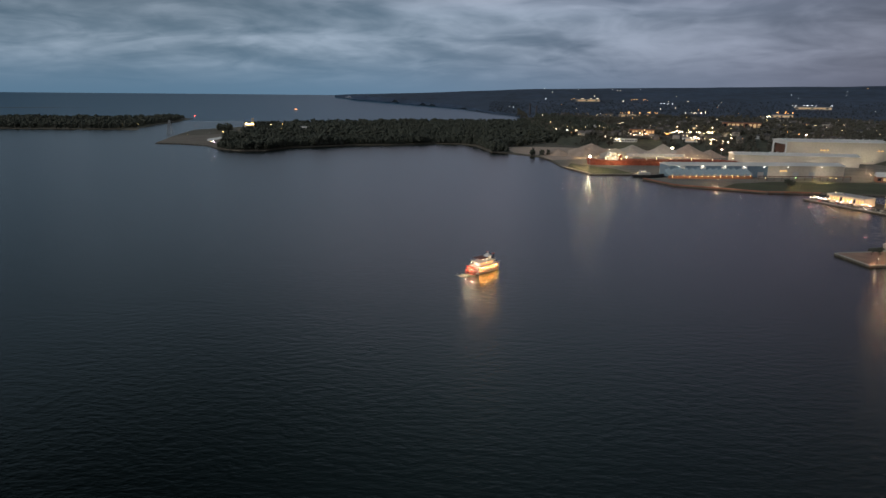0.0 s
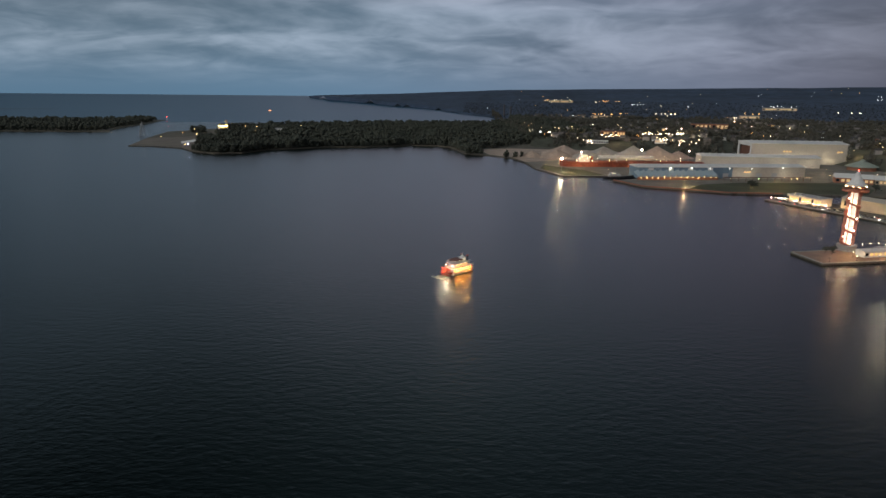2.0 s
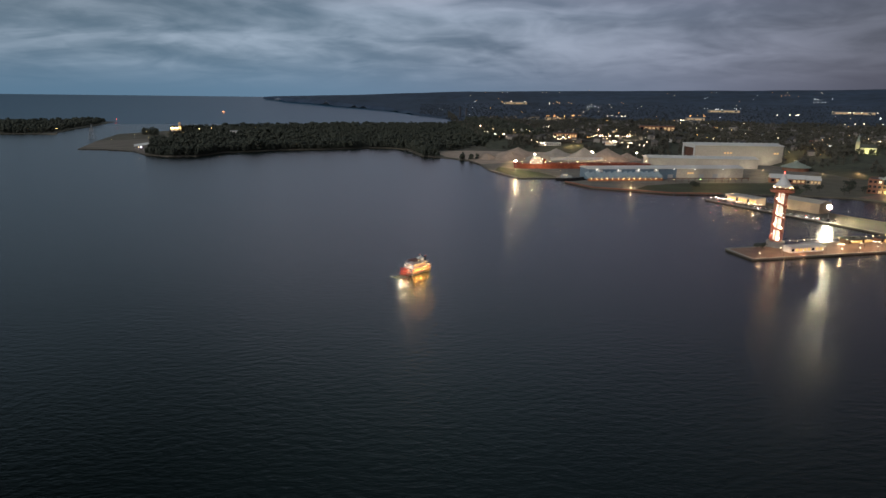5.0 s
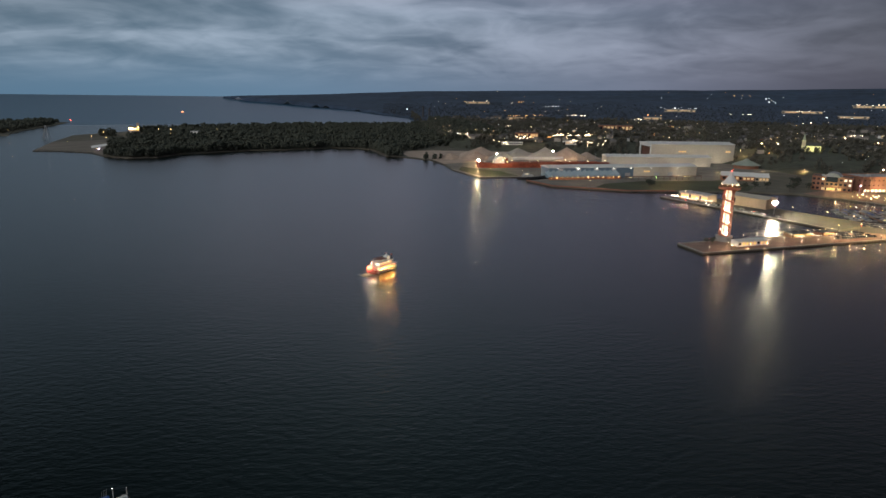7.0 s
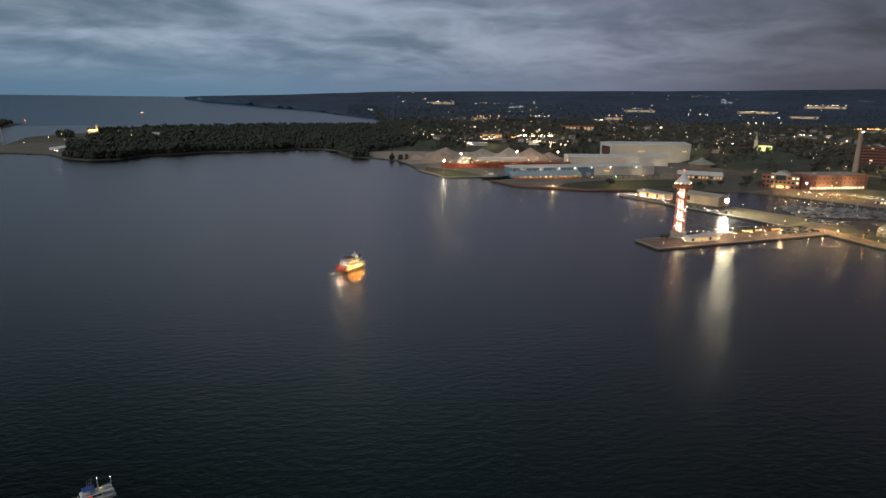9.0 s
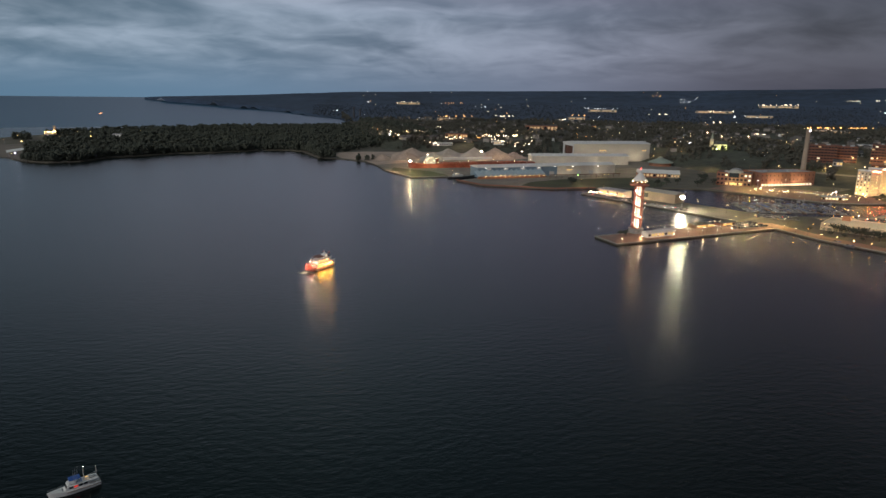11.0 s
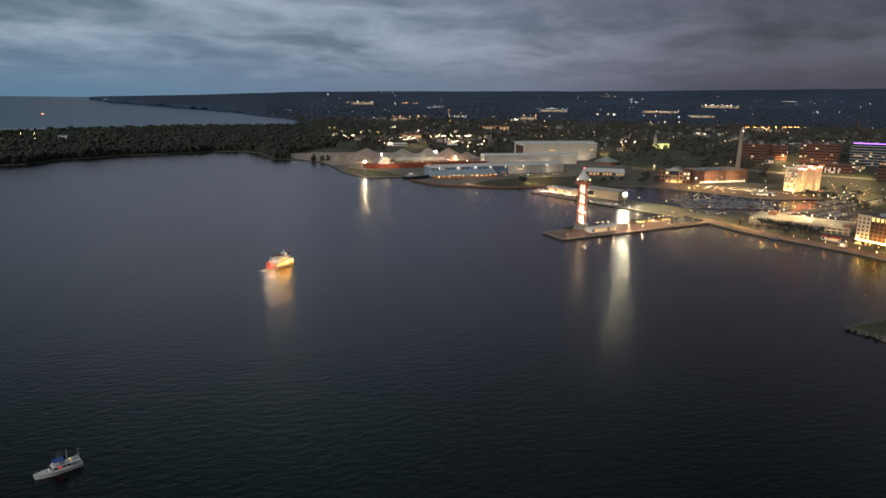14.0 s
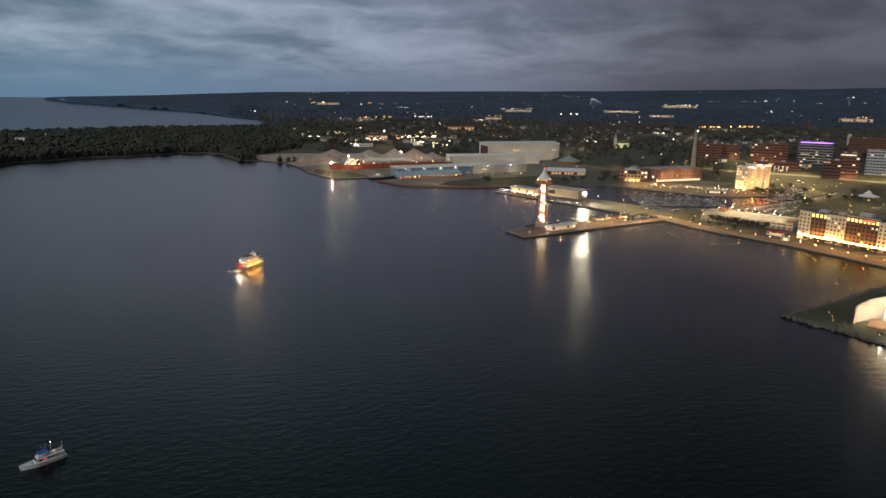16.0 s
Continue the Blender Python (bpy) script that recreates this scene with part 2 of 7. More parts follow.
M["violet_lamp"] = glow("violet_lamp", (0.75, 0.65, 1.0), 60)
M["win_orange"] = glow("orange_saloon", (1.0, 0.40, 0.16), 4)
M["lot_lamp"] = glow("lot_lamp", (1.0, 0.72, 0.36), 9)
M["mast_lamp"] = glow("mast_lamp", (1.0, 0.85, 0.6), 55)
M["foam"] = material("foam", (0.24, 0.25, 0.20), 0.8, vary=0.3)
M["far_amber"] = glow("far_amber", (1.0, 0.78, 0.50), 12)
M["far_warm"] = glow("far_sodium", (1.0, 0.42, 0.12), 8)
M["far_cool"] = glow("far_led", (0.93, 0.96, 1.0), 9)
M["tan_roof"] = material("tan_roof", (0.50, 0.44, 0.36), 0.8, vary=0.12, grain=0.8, patch=0.05)
M["dark_cladding"] = material("dark_cladding", (0.05, 0.05, 0.055), 0.4, vary=0.3)
# leaf colour shifted to blue, the haze of distance painted in
M["hazy_leaf"] = material("hazy_leaf", (0.050, 0.062, 0.080), 0.9, vary=0.2, grain=0.3, patch=0.02, island=0.4, tint=(0.056, 0.070, 0.092), bump=0.0)
# for extra lenses, out of sight under hoods, that brighten the ground
M["downlight"] = glow("downlight", (1.0, 0.66, 0.30), 3000)
M["town_leaf"] = material("town_leaf", (0.088, 0.086, 0.072), 0.9, vary=0.3, grain=0.3, patch=0.012, island=0.4, tint=(0.10, 0.094, 0.07), bump=0.0)
# distance haze is put into this colour: bluer than the ground itself
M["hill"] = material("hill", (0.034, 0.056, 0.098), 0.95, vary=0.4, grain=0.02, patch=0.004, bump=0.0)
M["path_glow"] = glow("path_lamp", (1.0, 0.50, 0.13), 6.5)
# not a lamp: emission gives the lift shaft its lit look
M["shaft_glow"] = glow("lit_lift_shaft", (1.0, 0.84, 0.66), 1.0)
M["tan"] = material("tan_render", (0.42, 0.34, 0.24), 0.85, vary=0.12, grain=1, patch=0.08)
M["maroon_canvas"] = material("maroon_canvas", (0.20, 0.09, 0.08), 0.85, vary=0.2)
M["pink_lamp"] = glow("pink_lamp", (1.0, 0.35, 0.35), 90)
M["yard_glow"] = glow("yard_lamp_glass", (1.0, 0.56, 0.20), 18)
M["ship_glow"] = glow("ship_lamp", (1.0, 0.62, 0.28), 20)
M["small_amber"] = glow("small_amber_lamp", (1.0, 0.70, 0.40), 40)
M["win_store"] = glow("lit_store_window", (1.0, 0.66, 0.32), 0.35)
# very strong glass for lamps added only for the steamer's reflection
M["rail_glow"] = glow("added_rail_lamp", (1.0, 0.42, 0.08), 9000)
M["wheel_glow"] = glow("added_wheel_lamp", (1.0, 0.76, 0.50), 14000)
M["pier_glow"] = glow("pier_lamp_glass", (1.0, 0.68, 0.36), 16)
M["pier_lens"] = glow("pier_lamp_lens", (1.0, 0.60, 0.30), 420)
M["dark_brick"] = material("dark_brick", (0.175, 0.075, 0.048), 0.85, vary=0.25, grain=2, patch=0.1)
M["bulb"] = glow("string_bulb", (1.0, 0.80, 0.48), 40)
# road surface made paler than asphalt: the lamplight on it is painted in
M["lamplit_road"] = material("lamplit_road", (0.24, 0.215, 0.17), 0.9, vary=0.25, grain=0.8, patch=0.05)
M["town_ground"] = material("town_ground", (0.072, 0.074, 0.052), 0.95, vary=0.45, grain=0.08, patch=0.012, bump=0.0)
M["headlight"] = glow("car_headlight", (1.0, 0.93, 0.80), 14)
M["taillight"] = glow("car_tail_light", (1.0, 0.07, 0.04), 7)
M["car_many"] = material("parked_car_paint", (0.04, 0.04, 0.045), 0.3, 0.2, vary=0.5, island=1.2, tint=(0.42, 0.42, 0.44), bump=0.0)
M["rust_quay"] = material("rusty_sheet_piling", (0.26, 0.115, 0.075), 0.85, vary=0.4, grain=0.7, patch=0.08)
M["shed_wall"] = material("shed_cladding", (0.52, 0.47, 0.39), 0.55, vary=0.16, grain=0.35, patch=0.03)
M["blue_roof"] = material("pale_blue_roof", (0.30, 0.38, 0.43), 0.5, vary=0.15, grain=0.6, patch=0.05)
M["house_mix"] = material("house_paint", (0.07, 0.055, 0.05), 0.85, vary=0.5, island=1.2, tint=(0.46, 0.42, 0.37), bump=0.0)
M["roof_mix"] = material("shingle_roofs", (0.05, 0.048, 0.05), 0.9, vary=0.4, island=1.0, tint=(0.20, 0.18, 0.17), bump=0.0)
M["yard_flood"] = glow("yard_floodlight", (1.0, 0.80, 0.50), 1400)

# ---- building blocks ----
from mathutils.geometry import tessellate_polygon


def part(name, bm, mat, parent, label="", smooth=False):
    """Links a bmesh as one mesh object under a thing or part."""
    me = bpy.data.meshes.new(name)
    bm.to_mesh(me)
    bm.free()
    if smooth:
        for p in me.polygons:
            p.use_smooth = True
    me.materials.append(M[mat])
    ob = new(name, me)
    if parent is not None:
        ob.parent = parent
    return tagged(ob, label)


def thing(name, m, label, category, group="", kind=""):
    ob = new(name)
    ob.empty_display_size = 1
    ob.matrix_basis = m
    return tagged(ob, label, category, group, kind)


def box(bm, x0, x1, y0, y1, z0, z1, bevel=0.0):
    v = [bm.verts.new((x, y, z)) for z in (z0, z1) for y in (y0, y1) for x in (x0, x1)]
    f = [bm.faces.new([v[i] for i in q]) for q in ((0, 2, 3, 1), (4, 5, 7, 6), (0, 1, 5, 4), (2, 6, 7, 3), (0, 4, 6, 2), (1, 3, 7, 5))]
    if bevel:
        bmesh.ops.bevel(bm, geom=list({e for q in f for e in q.edges}), offset=bevel, segments=1, affect="EDGES")
    return bm


def boxes(*rows, bevel=0.0):
    bm = bmesh.new()
    for r in rows:
        box(bm, *r, bevel=bevel)
    return bm


def prism(points, z0, z1):
    """An upright block over a ground plan."""
    bm = bmesh.new()
    lo = [bm.verts.new((x, y, z0)) for x, y in points]
    hi = [bm.verts.new((x, y, z1)) for x, y in points]
    n = len(points)
    for i in range(n):
        bm.faces.new((lo[i], lo[(i + 1) % n], hi[(i + 1) % n], hi[i]))
    for tri in tessellate_polygon([[Vector((x, y, 0)) for x, y in points]]):
        bm.faces.new([hi[i] for i in tri])
    bmesh.ops.recalc_face_normals(bm, faces=bm.faces)
    return bm


def lathe(profile, n=12, bm=None, at=(0, 0), close=False):
    """A turned shape from (radius, height) pairs."""
    bm = bm or bmesh.new()
    rings = [[bm.verts.new((at[0] + r * math.cos(2 * math.pi * i / n), at[1] + r * math.sin(2 * math.pi * i / n), z)) for i in range(n)] for r, z in profile]
    for a, b in zip(rings, rings[1:]):
        for i in range(n):
            bm.faces.new((a[i], a[(i + 1) % n], b[(i + 1) % n], b[i]))
    bm.faces.new(rings[-1])
    if close:
        bm.faces.new(rings[0][::-1])
    return bm


def rod(a, b, r, n=6, bm=None, r2=None):
    bm = bm or bmesh.new()
    a, b = Vector(a), Vector(b)
    q = (b - a).to_track_quat("Z", "Y")
    rings = []
    for p, rr in ((a, r), (b, r if r2 is None else r2)):
        rings.append([bm.verts.new(p + q @ Vector((rr * math.cos(2 * math.pi * i / n), rr * math.sin(2 * math.pi * i / n), 0))) for i in range(n)])
    for i in range(n):
        bm.faces.new((rings[0][i], rings[0][(i + 1) % n], rings[1][(i + 1) % n], rings[1][i]))
    bm.faces.new(rings[0][::-1]), bm.faces.new(rings[1])
    return bm


def ball(r, x=0, y=0, z=0, bm=None, sub=1, squash=1.0):
    bm = bm or bmesh.new()
    bmesh.ops.create_icosphere(bm, subdivisions=sub, radius=r, matrix=Matrix.Translation((x, y, z)) @ Matrix.Diagonal((1, 1, squash, 1)))
    return bm


ICO = bmesh.new()
bmesh.ops.create_icosphere(ICO, subdivisions=1, radius=1.0)
ICO_V = np.array([v.co[:] for v in ICO.verts])
ICO_F = np.array([[v.index for v in f.verts] for f in ICO.faces])
ICO.free()
OCT_V = np.array([(1, 0, 0), (-1, 0, 0), (0, 1, 0), (0, -1, 0), (0, 0, 1), (0, 0, -1)], float)
OCT_F = np.array([(0, 2, 4), (2, 1, 4), (1, 3, 4), (3, 0, 4), (2, 0, 5), (1, 2, 5), (3, 1, 5), (0, 3, 5)])


def lumps(centres, sizes, rng, rough=0.35, shape=(ICO_V, ICO_F)):
    """Vertices and faces of many rough lumps."""
    sv, sf = shape
    c, s = np.asarray(centres, float), np.asarray(sizes, float)
    if s.ndim == 1:
        s = np.repeat(s[:, None], 3, 1)
    k = 1 + rough * (rng.random((len(c), len(sv), 1)) * 2 - 1)
    v = c[:, None] + sv[None] * s[:, None] * k
    f = sf[None] + (np.arange(len(c)) * len(sv))[:, None, None]
    return v.reshape(-1, 3), f.reshape(-1, 3)


def joined(name, v, f, mat, parent=None, label="", category="", kind=""):
    me = bpy.data.meshes.new(name)
    me.from_pydata(v.tolist() if hasattr(v, "tolist") else v, [], f.tolist() if hasattr(f, "tolist") else f)
    me.materials.append(M[mat])
    ob = new(name, me)
    if parent is not None:
        ob.parent = parent
    return tagged(ob, label, category, "", kind)


# ---- the lie of the land ----
MID, EYE_Z, NEAR, SPAN = (-5.0, -50.0), 117.0, 2500.0, 2350.0


def far(x, y, z):
    """Beyond 2.5 km the distance is drawn in, so that the lake and hills to their true horizon end within 5 km; bearings and heights in the view stay true."""
    dx, dy = x - MID[0], y - MID[1]
    d = math.hypot(dx, dy)
    if d <= NEAR:
        return (x, y, z)
    flat = -EYE_Z / min(d, 38000) - (min(d, 38000) - NEAR) / 1.48e7
    r = NEAR + SPAN * (flat + 0.0468) / 0.0413
    e = (z - EYE_Z) / d - (d - NEAR) / 1.48e7
    return (MID[0] + dx / d * r, MID[1] + dy / d * r, EYE_Z + r * e)


def bearing(x, y):
    return math.degrees(math.atan2(x - MID[0], y - MID[1]))


def interp(v, rows):
    return float(np.interp(v, [r[0] for r in rows], [r[1] for r in rows]))


# where rising ground begins, by bearing, and how high the ridge on the horizon stands above the eye's level (degrees)
FOOT = ((-10, 17000), (-9.4, 16900), (-8.6, 13500), (-7.8, 10500), (-4.9, 7800), (-2.4, 6000), (0.9, 4950), (3.5, 3860), (6.5, 3230), (7.5, 2300), (10, 1450), (20, 1330), (33, 1290), (41, 1100), (46, 1050), (60, 1000), (90, 900))
RIDGE = ((-10, -0.45), (-9, -0.36), (-7.5, -0.29), (-5, -0.2), (0, 0.0), (8, 0.32), (20, 0.5), (36, 0.7), (57, 1.08), (90, 1.2))


def ground_z(x, y):
    d, az = math.hypot(x - MID[0], y - MID[1]), bearing(x, y)
    foot = interp(az, FOOT)
    if d <= foot:
        return 1.4
    bluff = (20 if az > 8 else 7) * min(1, (d - foot) / 160) ** 0.7 + 14 * min(1, max(0, d - foot - 160) / 1500)
    k = min(1, max(0, (d - 2600) / 10400))
    top = EYE_Z + 13000 * (math.radians(interp(az, RIDGE)) + 13000 / 1.48e7)
    k = k * k * (3 - 2 * k)
    wave = 10 * noise.noise((x / 900, y / 900, 0)) * min(1, d / 4000)
    return 1.4 + bluff * (1 - k) + max(top, 10) * k + wave * k

# ---- water and land ----
def polar_sheet(name, bearings, starts, ends, height, mat, label, rings=60):
    v, f = [], []
    for i, az in enumerate(bearings):
        s, e = starts(az), ends(az)
        for k in range(rings + 1):
            d = s * (e / s) ** (k / rings)
            x, y = MID[0] + d * math.sin(radians(az)), MID[1] + d * math.cos(radians(az))
            v.append(far(x, y, height(x, y)))
    n = rings + 1
    for i in range(len(bearings) - 1):
        for k in range(rings):
            a = i * n + k
            f.append((a, a + 1, a + n + 1, a + n))
    ob = joined(name, v, f, mat, None, label, name.split("_")[0], "structure")
    for p in ob.data.polygons:
        p.use_smooth = True
    return ob


polar_sheet("water", [a * 2.5 for a in range(145)], lambda a: 0.05, lambda a: 2600, lambda x, y: 0.0, "water", "dark rippled harbour water", 60)
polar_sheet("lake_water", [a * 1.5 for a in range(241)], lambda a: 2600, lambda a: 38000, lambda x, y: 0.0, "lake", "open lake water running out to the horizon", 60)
polar_sheet("ground_near", [7.0 + 0.5 * a for a in range(197)], lambda a: interp(a, FOOT), lambda a: max(2620, interp(a, FOOT) + 50), ground_z, "town_ground", "dark ground of the town rising inland", 40)
# far land takes the blue colour that stands for haze
polar_sheet("ground_far", [-9.4 + 0.4 * a for a in range(288)], lambda a: max(interp(a, FOOT), 2600), lambda a: 17000, ground_z, "hill", "dark wooded land rising inland to a low ridge, tinted blue for haze", 70)

COAST = [(-622, 1426), (-597, 1322), (-542, 1313), (-474, 1278), (-428, 1207), (-374, 1166), (-328, 1180), (-300, 1250), (-184, 1330), (-113, 1339), (-17, 1390), (40, 1380), (64, 1345),
         (87, 1202), (126, 1166), (165, 1117), (176, 1041), (178, 958), (200, 863), (302, 865), (306, 838), (258, 818), (278, 760), (317, 737), (362, 709), (423, 703), (520, 690), (570, 668), (598, 625),
         (640, 540), (678, 520), (720, 512), (768, 494), (762, 477), (690, 464), (600, 445), (508, 478), (428, 668), (380, 663), (449, 458), (440, 452), (270, 424), (273, 391), (460, 418), (461, 370), (485, 280), (493, 201),
         (500, 172), (430, 163), (386, 154), (345, 148), (315, 145), (319, 128), (323, 112), (327, 92), (338, 40), (360, -60), (420, -220), (1900, -220), (2300, 900), (1300, 2150), (400, 2480),
         (100, 2440), (-200, 2350), (-560, 2120), (-700, 1800), (-652, 1548)]
tagged(part("shore_land", prism(COAST, -4, 1.5), "earth", None), "flat harbour shore with low quay walls", "land", "", "structure")
PENINSULA = [(-1800, 1740), (-1233, 1785), (-1076, 1785), (-902, 1800), (-850, 1780), (-884, 1866), (-920, 2030), (-941, 2228), (-995, 2560), (-1040, 2600), (-1300, 2420), (-1900, 2400)]
tagged(part("peninsula", prism(PENINSULA, -4, 1.2), "earth", None), "low wooded peninsula across the channel", "land", "", "structure")


def patch(name, points, mat, label, z0=1.5, z1=1.56):
    return tagged(part(name, prism(points, z0, z1), mat, None), label, name.split("_")[0], "", "structure")


def along(points, step, shift=0.0):
    """Points at even steps along a line of points, moved sideways (to the left) by shift, with the heading."""
    out, left = [], 0.0
    for (x0, y0), (x1, y1) in zip(points, points[1:]):
        L = math.hypot(x1 - x0, y1 - y0)
        ux, uy = (x1 - x0) / L, (y1 - y0) / L
        while left <= L:
            out.append((x0 + ux * left - uy * shift, y0 + uy * left + ux * shift, math.degrees(math.atan2(uy, ux))))
            left += step
        left -= L
    return out


def coping(points, width=1.2, z=1.75, mat="concrete", label="pale concrete coping along the quay wall"):
    """A raised concrete edge along a quay, with timber fenders below it."""
    for (x0, y0), (x1, y1) in zip(points, points[1:]):
        L, a = math.hypot(x1 - x0, y1 - y0), math.degrees(math.atan2(y1 - y0, x1 - x0))
        ob = part("quay_edge", boxes((0, L, -0.25, width, 1.2, z), bevel=0.08), mat, None)
        ob.matrix_basis = pose(x0, y0, 0, 0, 0, a)
        tagged(ob, label, "quay", "", "structure")
        bm = bmesh.new()
        for k in range(int(L / 4)):
            box(bm, k * 4 + 1, k * 4 + 1.4, -0.55, -0.25, -2, 1.4)
        ob = part("fender_piling", bm, "quay", None)
        ob.matrix_basis = pose(x0, y0, 0, 0, 0, a)
        tagged(ob, "dark timber fender piles standing against the quay", "piling", "", "stuff")


PIER_FRONT, PIER_BACK = [(273, 391), (460, 418)], [(440, 452), (270, 424)]
QUAY = [(460, 418), (461, 370), (485, 280), (493, 201), (500, 172)]
FAR_PIER = [(380, 663), (449, 458)]
coping([(270, 424), *PIER_FRONT, *QUAY[1:]])
coping(PIER_BACK)
coping([(428, 668), *FAR_PIER])
coping([(178, 958), (200, 863), (302, 865)])
coping([(258, 818), (278, 760), (317, 737), (362, 709), (423, 703)], 2.2, 2.6, "rust_quay", "rust-red sheet piling along the shipyard quay")
coping([(598, 625), (640, 540), (678, 520), (720, 512)])
patch("pavement_pier", [(271.5, 423), (274.2, 392.4), (459, 419.3), (446, 451)], "paving", "reddish brick paving over the pier")
patch("road_quay", [(461.5, 419), (462.5, 371), (486.5, 281), (494.5, 202), (502, 172), (515, 176), (508, 230), (497, 300), (478, 372), (476, 440), (450, 455)], "paving", "lit promenade along the quay")
patch("parking_far_pier", [(382, 662), (450.5, 460), (500, 480), (424, 664)], "asphalt", "asphalt parking along the far pier")
patch("parking_lot", [(478, 440), (481, 376), (560, 345), (640, 380), (670, 428), (600, 438), (508, 476), (500, 470), (452, 456)], "asphalt", "busy asphalt car park and road", 1.5, 1.57)
patch("lawn_hotel", [(772, 480), (885, 519), (1000, 566), (990, 600), (962, 640), (900, 655), (850, 660), (720, 600), (722, 514), (770, 496)], "grass", "lit grass round the hotel")
patch("museum_quay", [(599, 626), (641, 541), (679, 521), (719, 514), (740, 560), (700, 640), (640, 700), (580, 672)], "paving", "brick quay by the museum", 1.5, 1.58)
patch("shipyard", [(179, 957), (201, 864), (301, 866), (305, 840), (262, 819), (280, 762), (318, 739), (362, 711), (420, 706), (520, 790), (760, 950), (760, 1180), (300, 1120), (180, 1050)], "yard", "worn pale paving of the shipyard", 1.5, 1.55)
patch("lawn_shipyard", [(330, 745), (365, 716), (425, 708), (520, 696), (560, 740), (540, 800), (420, 800), (360, 780)], "grass", "rough grass before the shipyard", 1.5, 1.6)
patch("dock_grass", [(186, 955), (204, 870), (262, 871), (250, 930), (200, 1000)], "grass", "lit grass on the ore dock", 1.5, 1.62)
patch("gravel_yard", [(130, 1180), (168, 1120), (178, 1045), (300, 1110), (480, 1130), (480, 1250), (200, 1320), (120, 1300)], "gravel", "pale gravel storage yard", 1.5, 1.56)
patch("beach", [(-652, 1546), (-621, 1424), (-596, 1323), (-542, 1314), (-474, 1279), (-436, 1218), (-470, 1400), (-560, 1620)], "sand", "sandy point at the channel", 1.5, 1.6)
patch("lawn_amphitheatre", [(344, 147), (318, 144), (321, 128), (325, 113), (329, 93), (340, 41), (420, 60), (420, 160), (386, 153)], "grass", "grass on the rocky point", 1.5, 1.6)

# rocks along the point and the wooded shores
rng = np.random.default_rng(5)
rock = []
for line, step, wide in (([(430, 163), (386, 154), (345, 148), (315, 145), (319, 128), (323, 112), (327, 92), (338, 40)], 0.7, 2.2), ([(362, 709), (423, 703), (520, 690)], 1.2, 2.0),
                         ([(-597, 1322), (-542, 1313), (-474, 1278), (-428, 1207), (-374, 1166), (-328, 1180)], 2.0, 3.0), ([(64, 1345), (87, 1202), (126, 1166), (165, 1117), (176, 1041)], 2.0, 3.0)):
    for x, y, a in along(line, step):
        rock.append((x + rng.normal(0, wide / 2), y + rng.normal(0, wide / 2), rng.uniform(-0.2, 1.3)))
v, f = lumps(rock, rng.uniform(0.6, 1.5, len(rock)), rng, 0.4)
joined("shore_rocks", v, f, "rock", None, "grey boulders along the water's edge", "rocks", "stuff")

patch("road_bayfront", [(540, 444), (578, 433), (660, 445), (758, 463), (890, 504), (1016, 558), (1010, 572), (882, 518), (754, 476), (692, 463), (658, 457), (602, 444), (545, 456)], "lamplit_road", "wide lit bayfront road with cars", 1.5, 1.575)
patch("parking_hotel", [(760, 535), (806, 512), (896, 552), (900, 590), (820, 602), (815, 545)], "asphalt", "lit car park beside the floodlit hotel", 1.5, 1.575)
patch("lawn_park", [(690, 436), (760, 455), (885, 498), (980, 540), (1000, 470), (820, 400), (720, 400)], "grass", "grass park beside the bayfront road", 1.5, 1.57)


def strip_on_slope(name, line, width, mat, label, lift):
    """A band of road or grass laid on the rising ground along a line."""
    v, f = [], []
    pts = along(line, 12.0)
    n = 6
    for x, y, a in pts:
        for k in range(n + 1):
            s = width * (k / n - 0.5)
            px, py = x - math.sin(radians(a)) * s, y + math.cos(radians(a)) * s
            v.append((px, py, max(1.5, ground_z(px, py)) + lift))
    for i in range(len(pts) - 1):
        for k in range(n):
            j = i * (n + 1) + k
            f.append((j, j + n + 1, j + n + 2, j + 1))
    return joined(name, v, f, mat, None, label, name.split("_")[0], "structure")


BLUFF_ROAD = [(770, 752), (806, 727), (832, 678), (864, 631), (893, 581), (915, 523), (938, 468)]
strip_on_slope("road_bluff", BLUFF_ROAD, 12, "lamplit_road", "lit road along the foot of the bluff", 0.5)
strip_on_slope("lawn_bluff", [(x + 22, y + 17) for x, y in BLUFF_ROAD], 34, "grass", "grass bank of the bluff", 0.3)

# ---- woods and distant town ----
def inside(x, y, poly):
    r, j = False, len(poly) - 1
    for i in range(len(poly)):
        (a, b), (c, d) = poly[i], poly[j]
        if (b > y) != (d > y) and x < (c - a) * (y - b) / (d - b) + a:
            r = not r
        j = i
    return r


def scatter(poly, step, rng):
    xs, ys = [p[0] for p in poly], [p[1] for p in poly]
    for x in np.arange(min(xs), max(xs), step):
        for y in np.arange(min(ys), max(ys), step):
            px, py = x + rng.uniform(-0.45, 0.45) * step, y + rng.uniform(-0.45, 0.45) * step
            if inside(px, py, poly):
                yield px, py


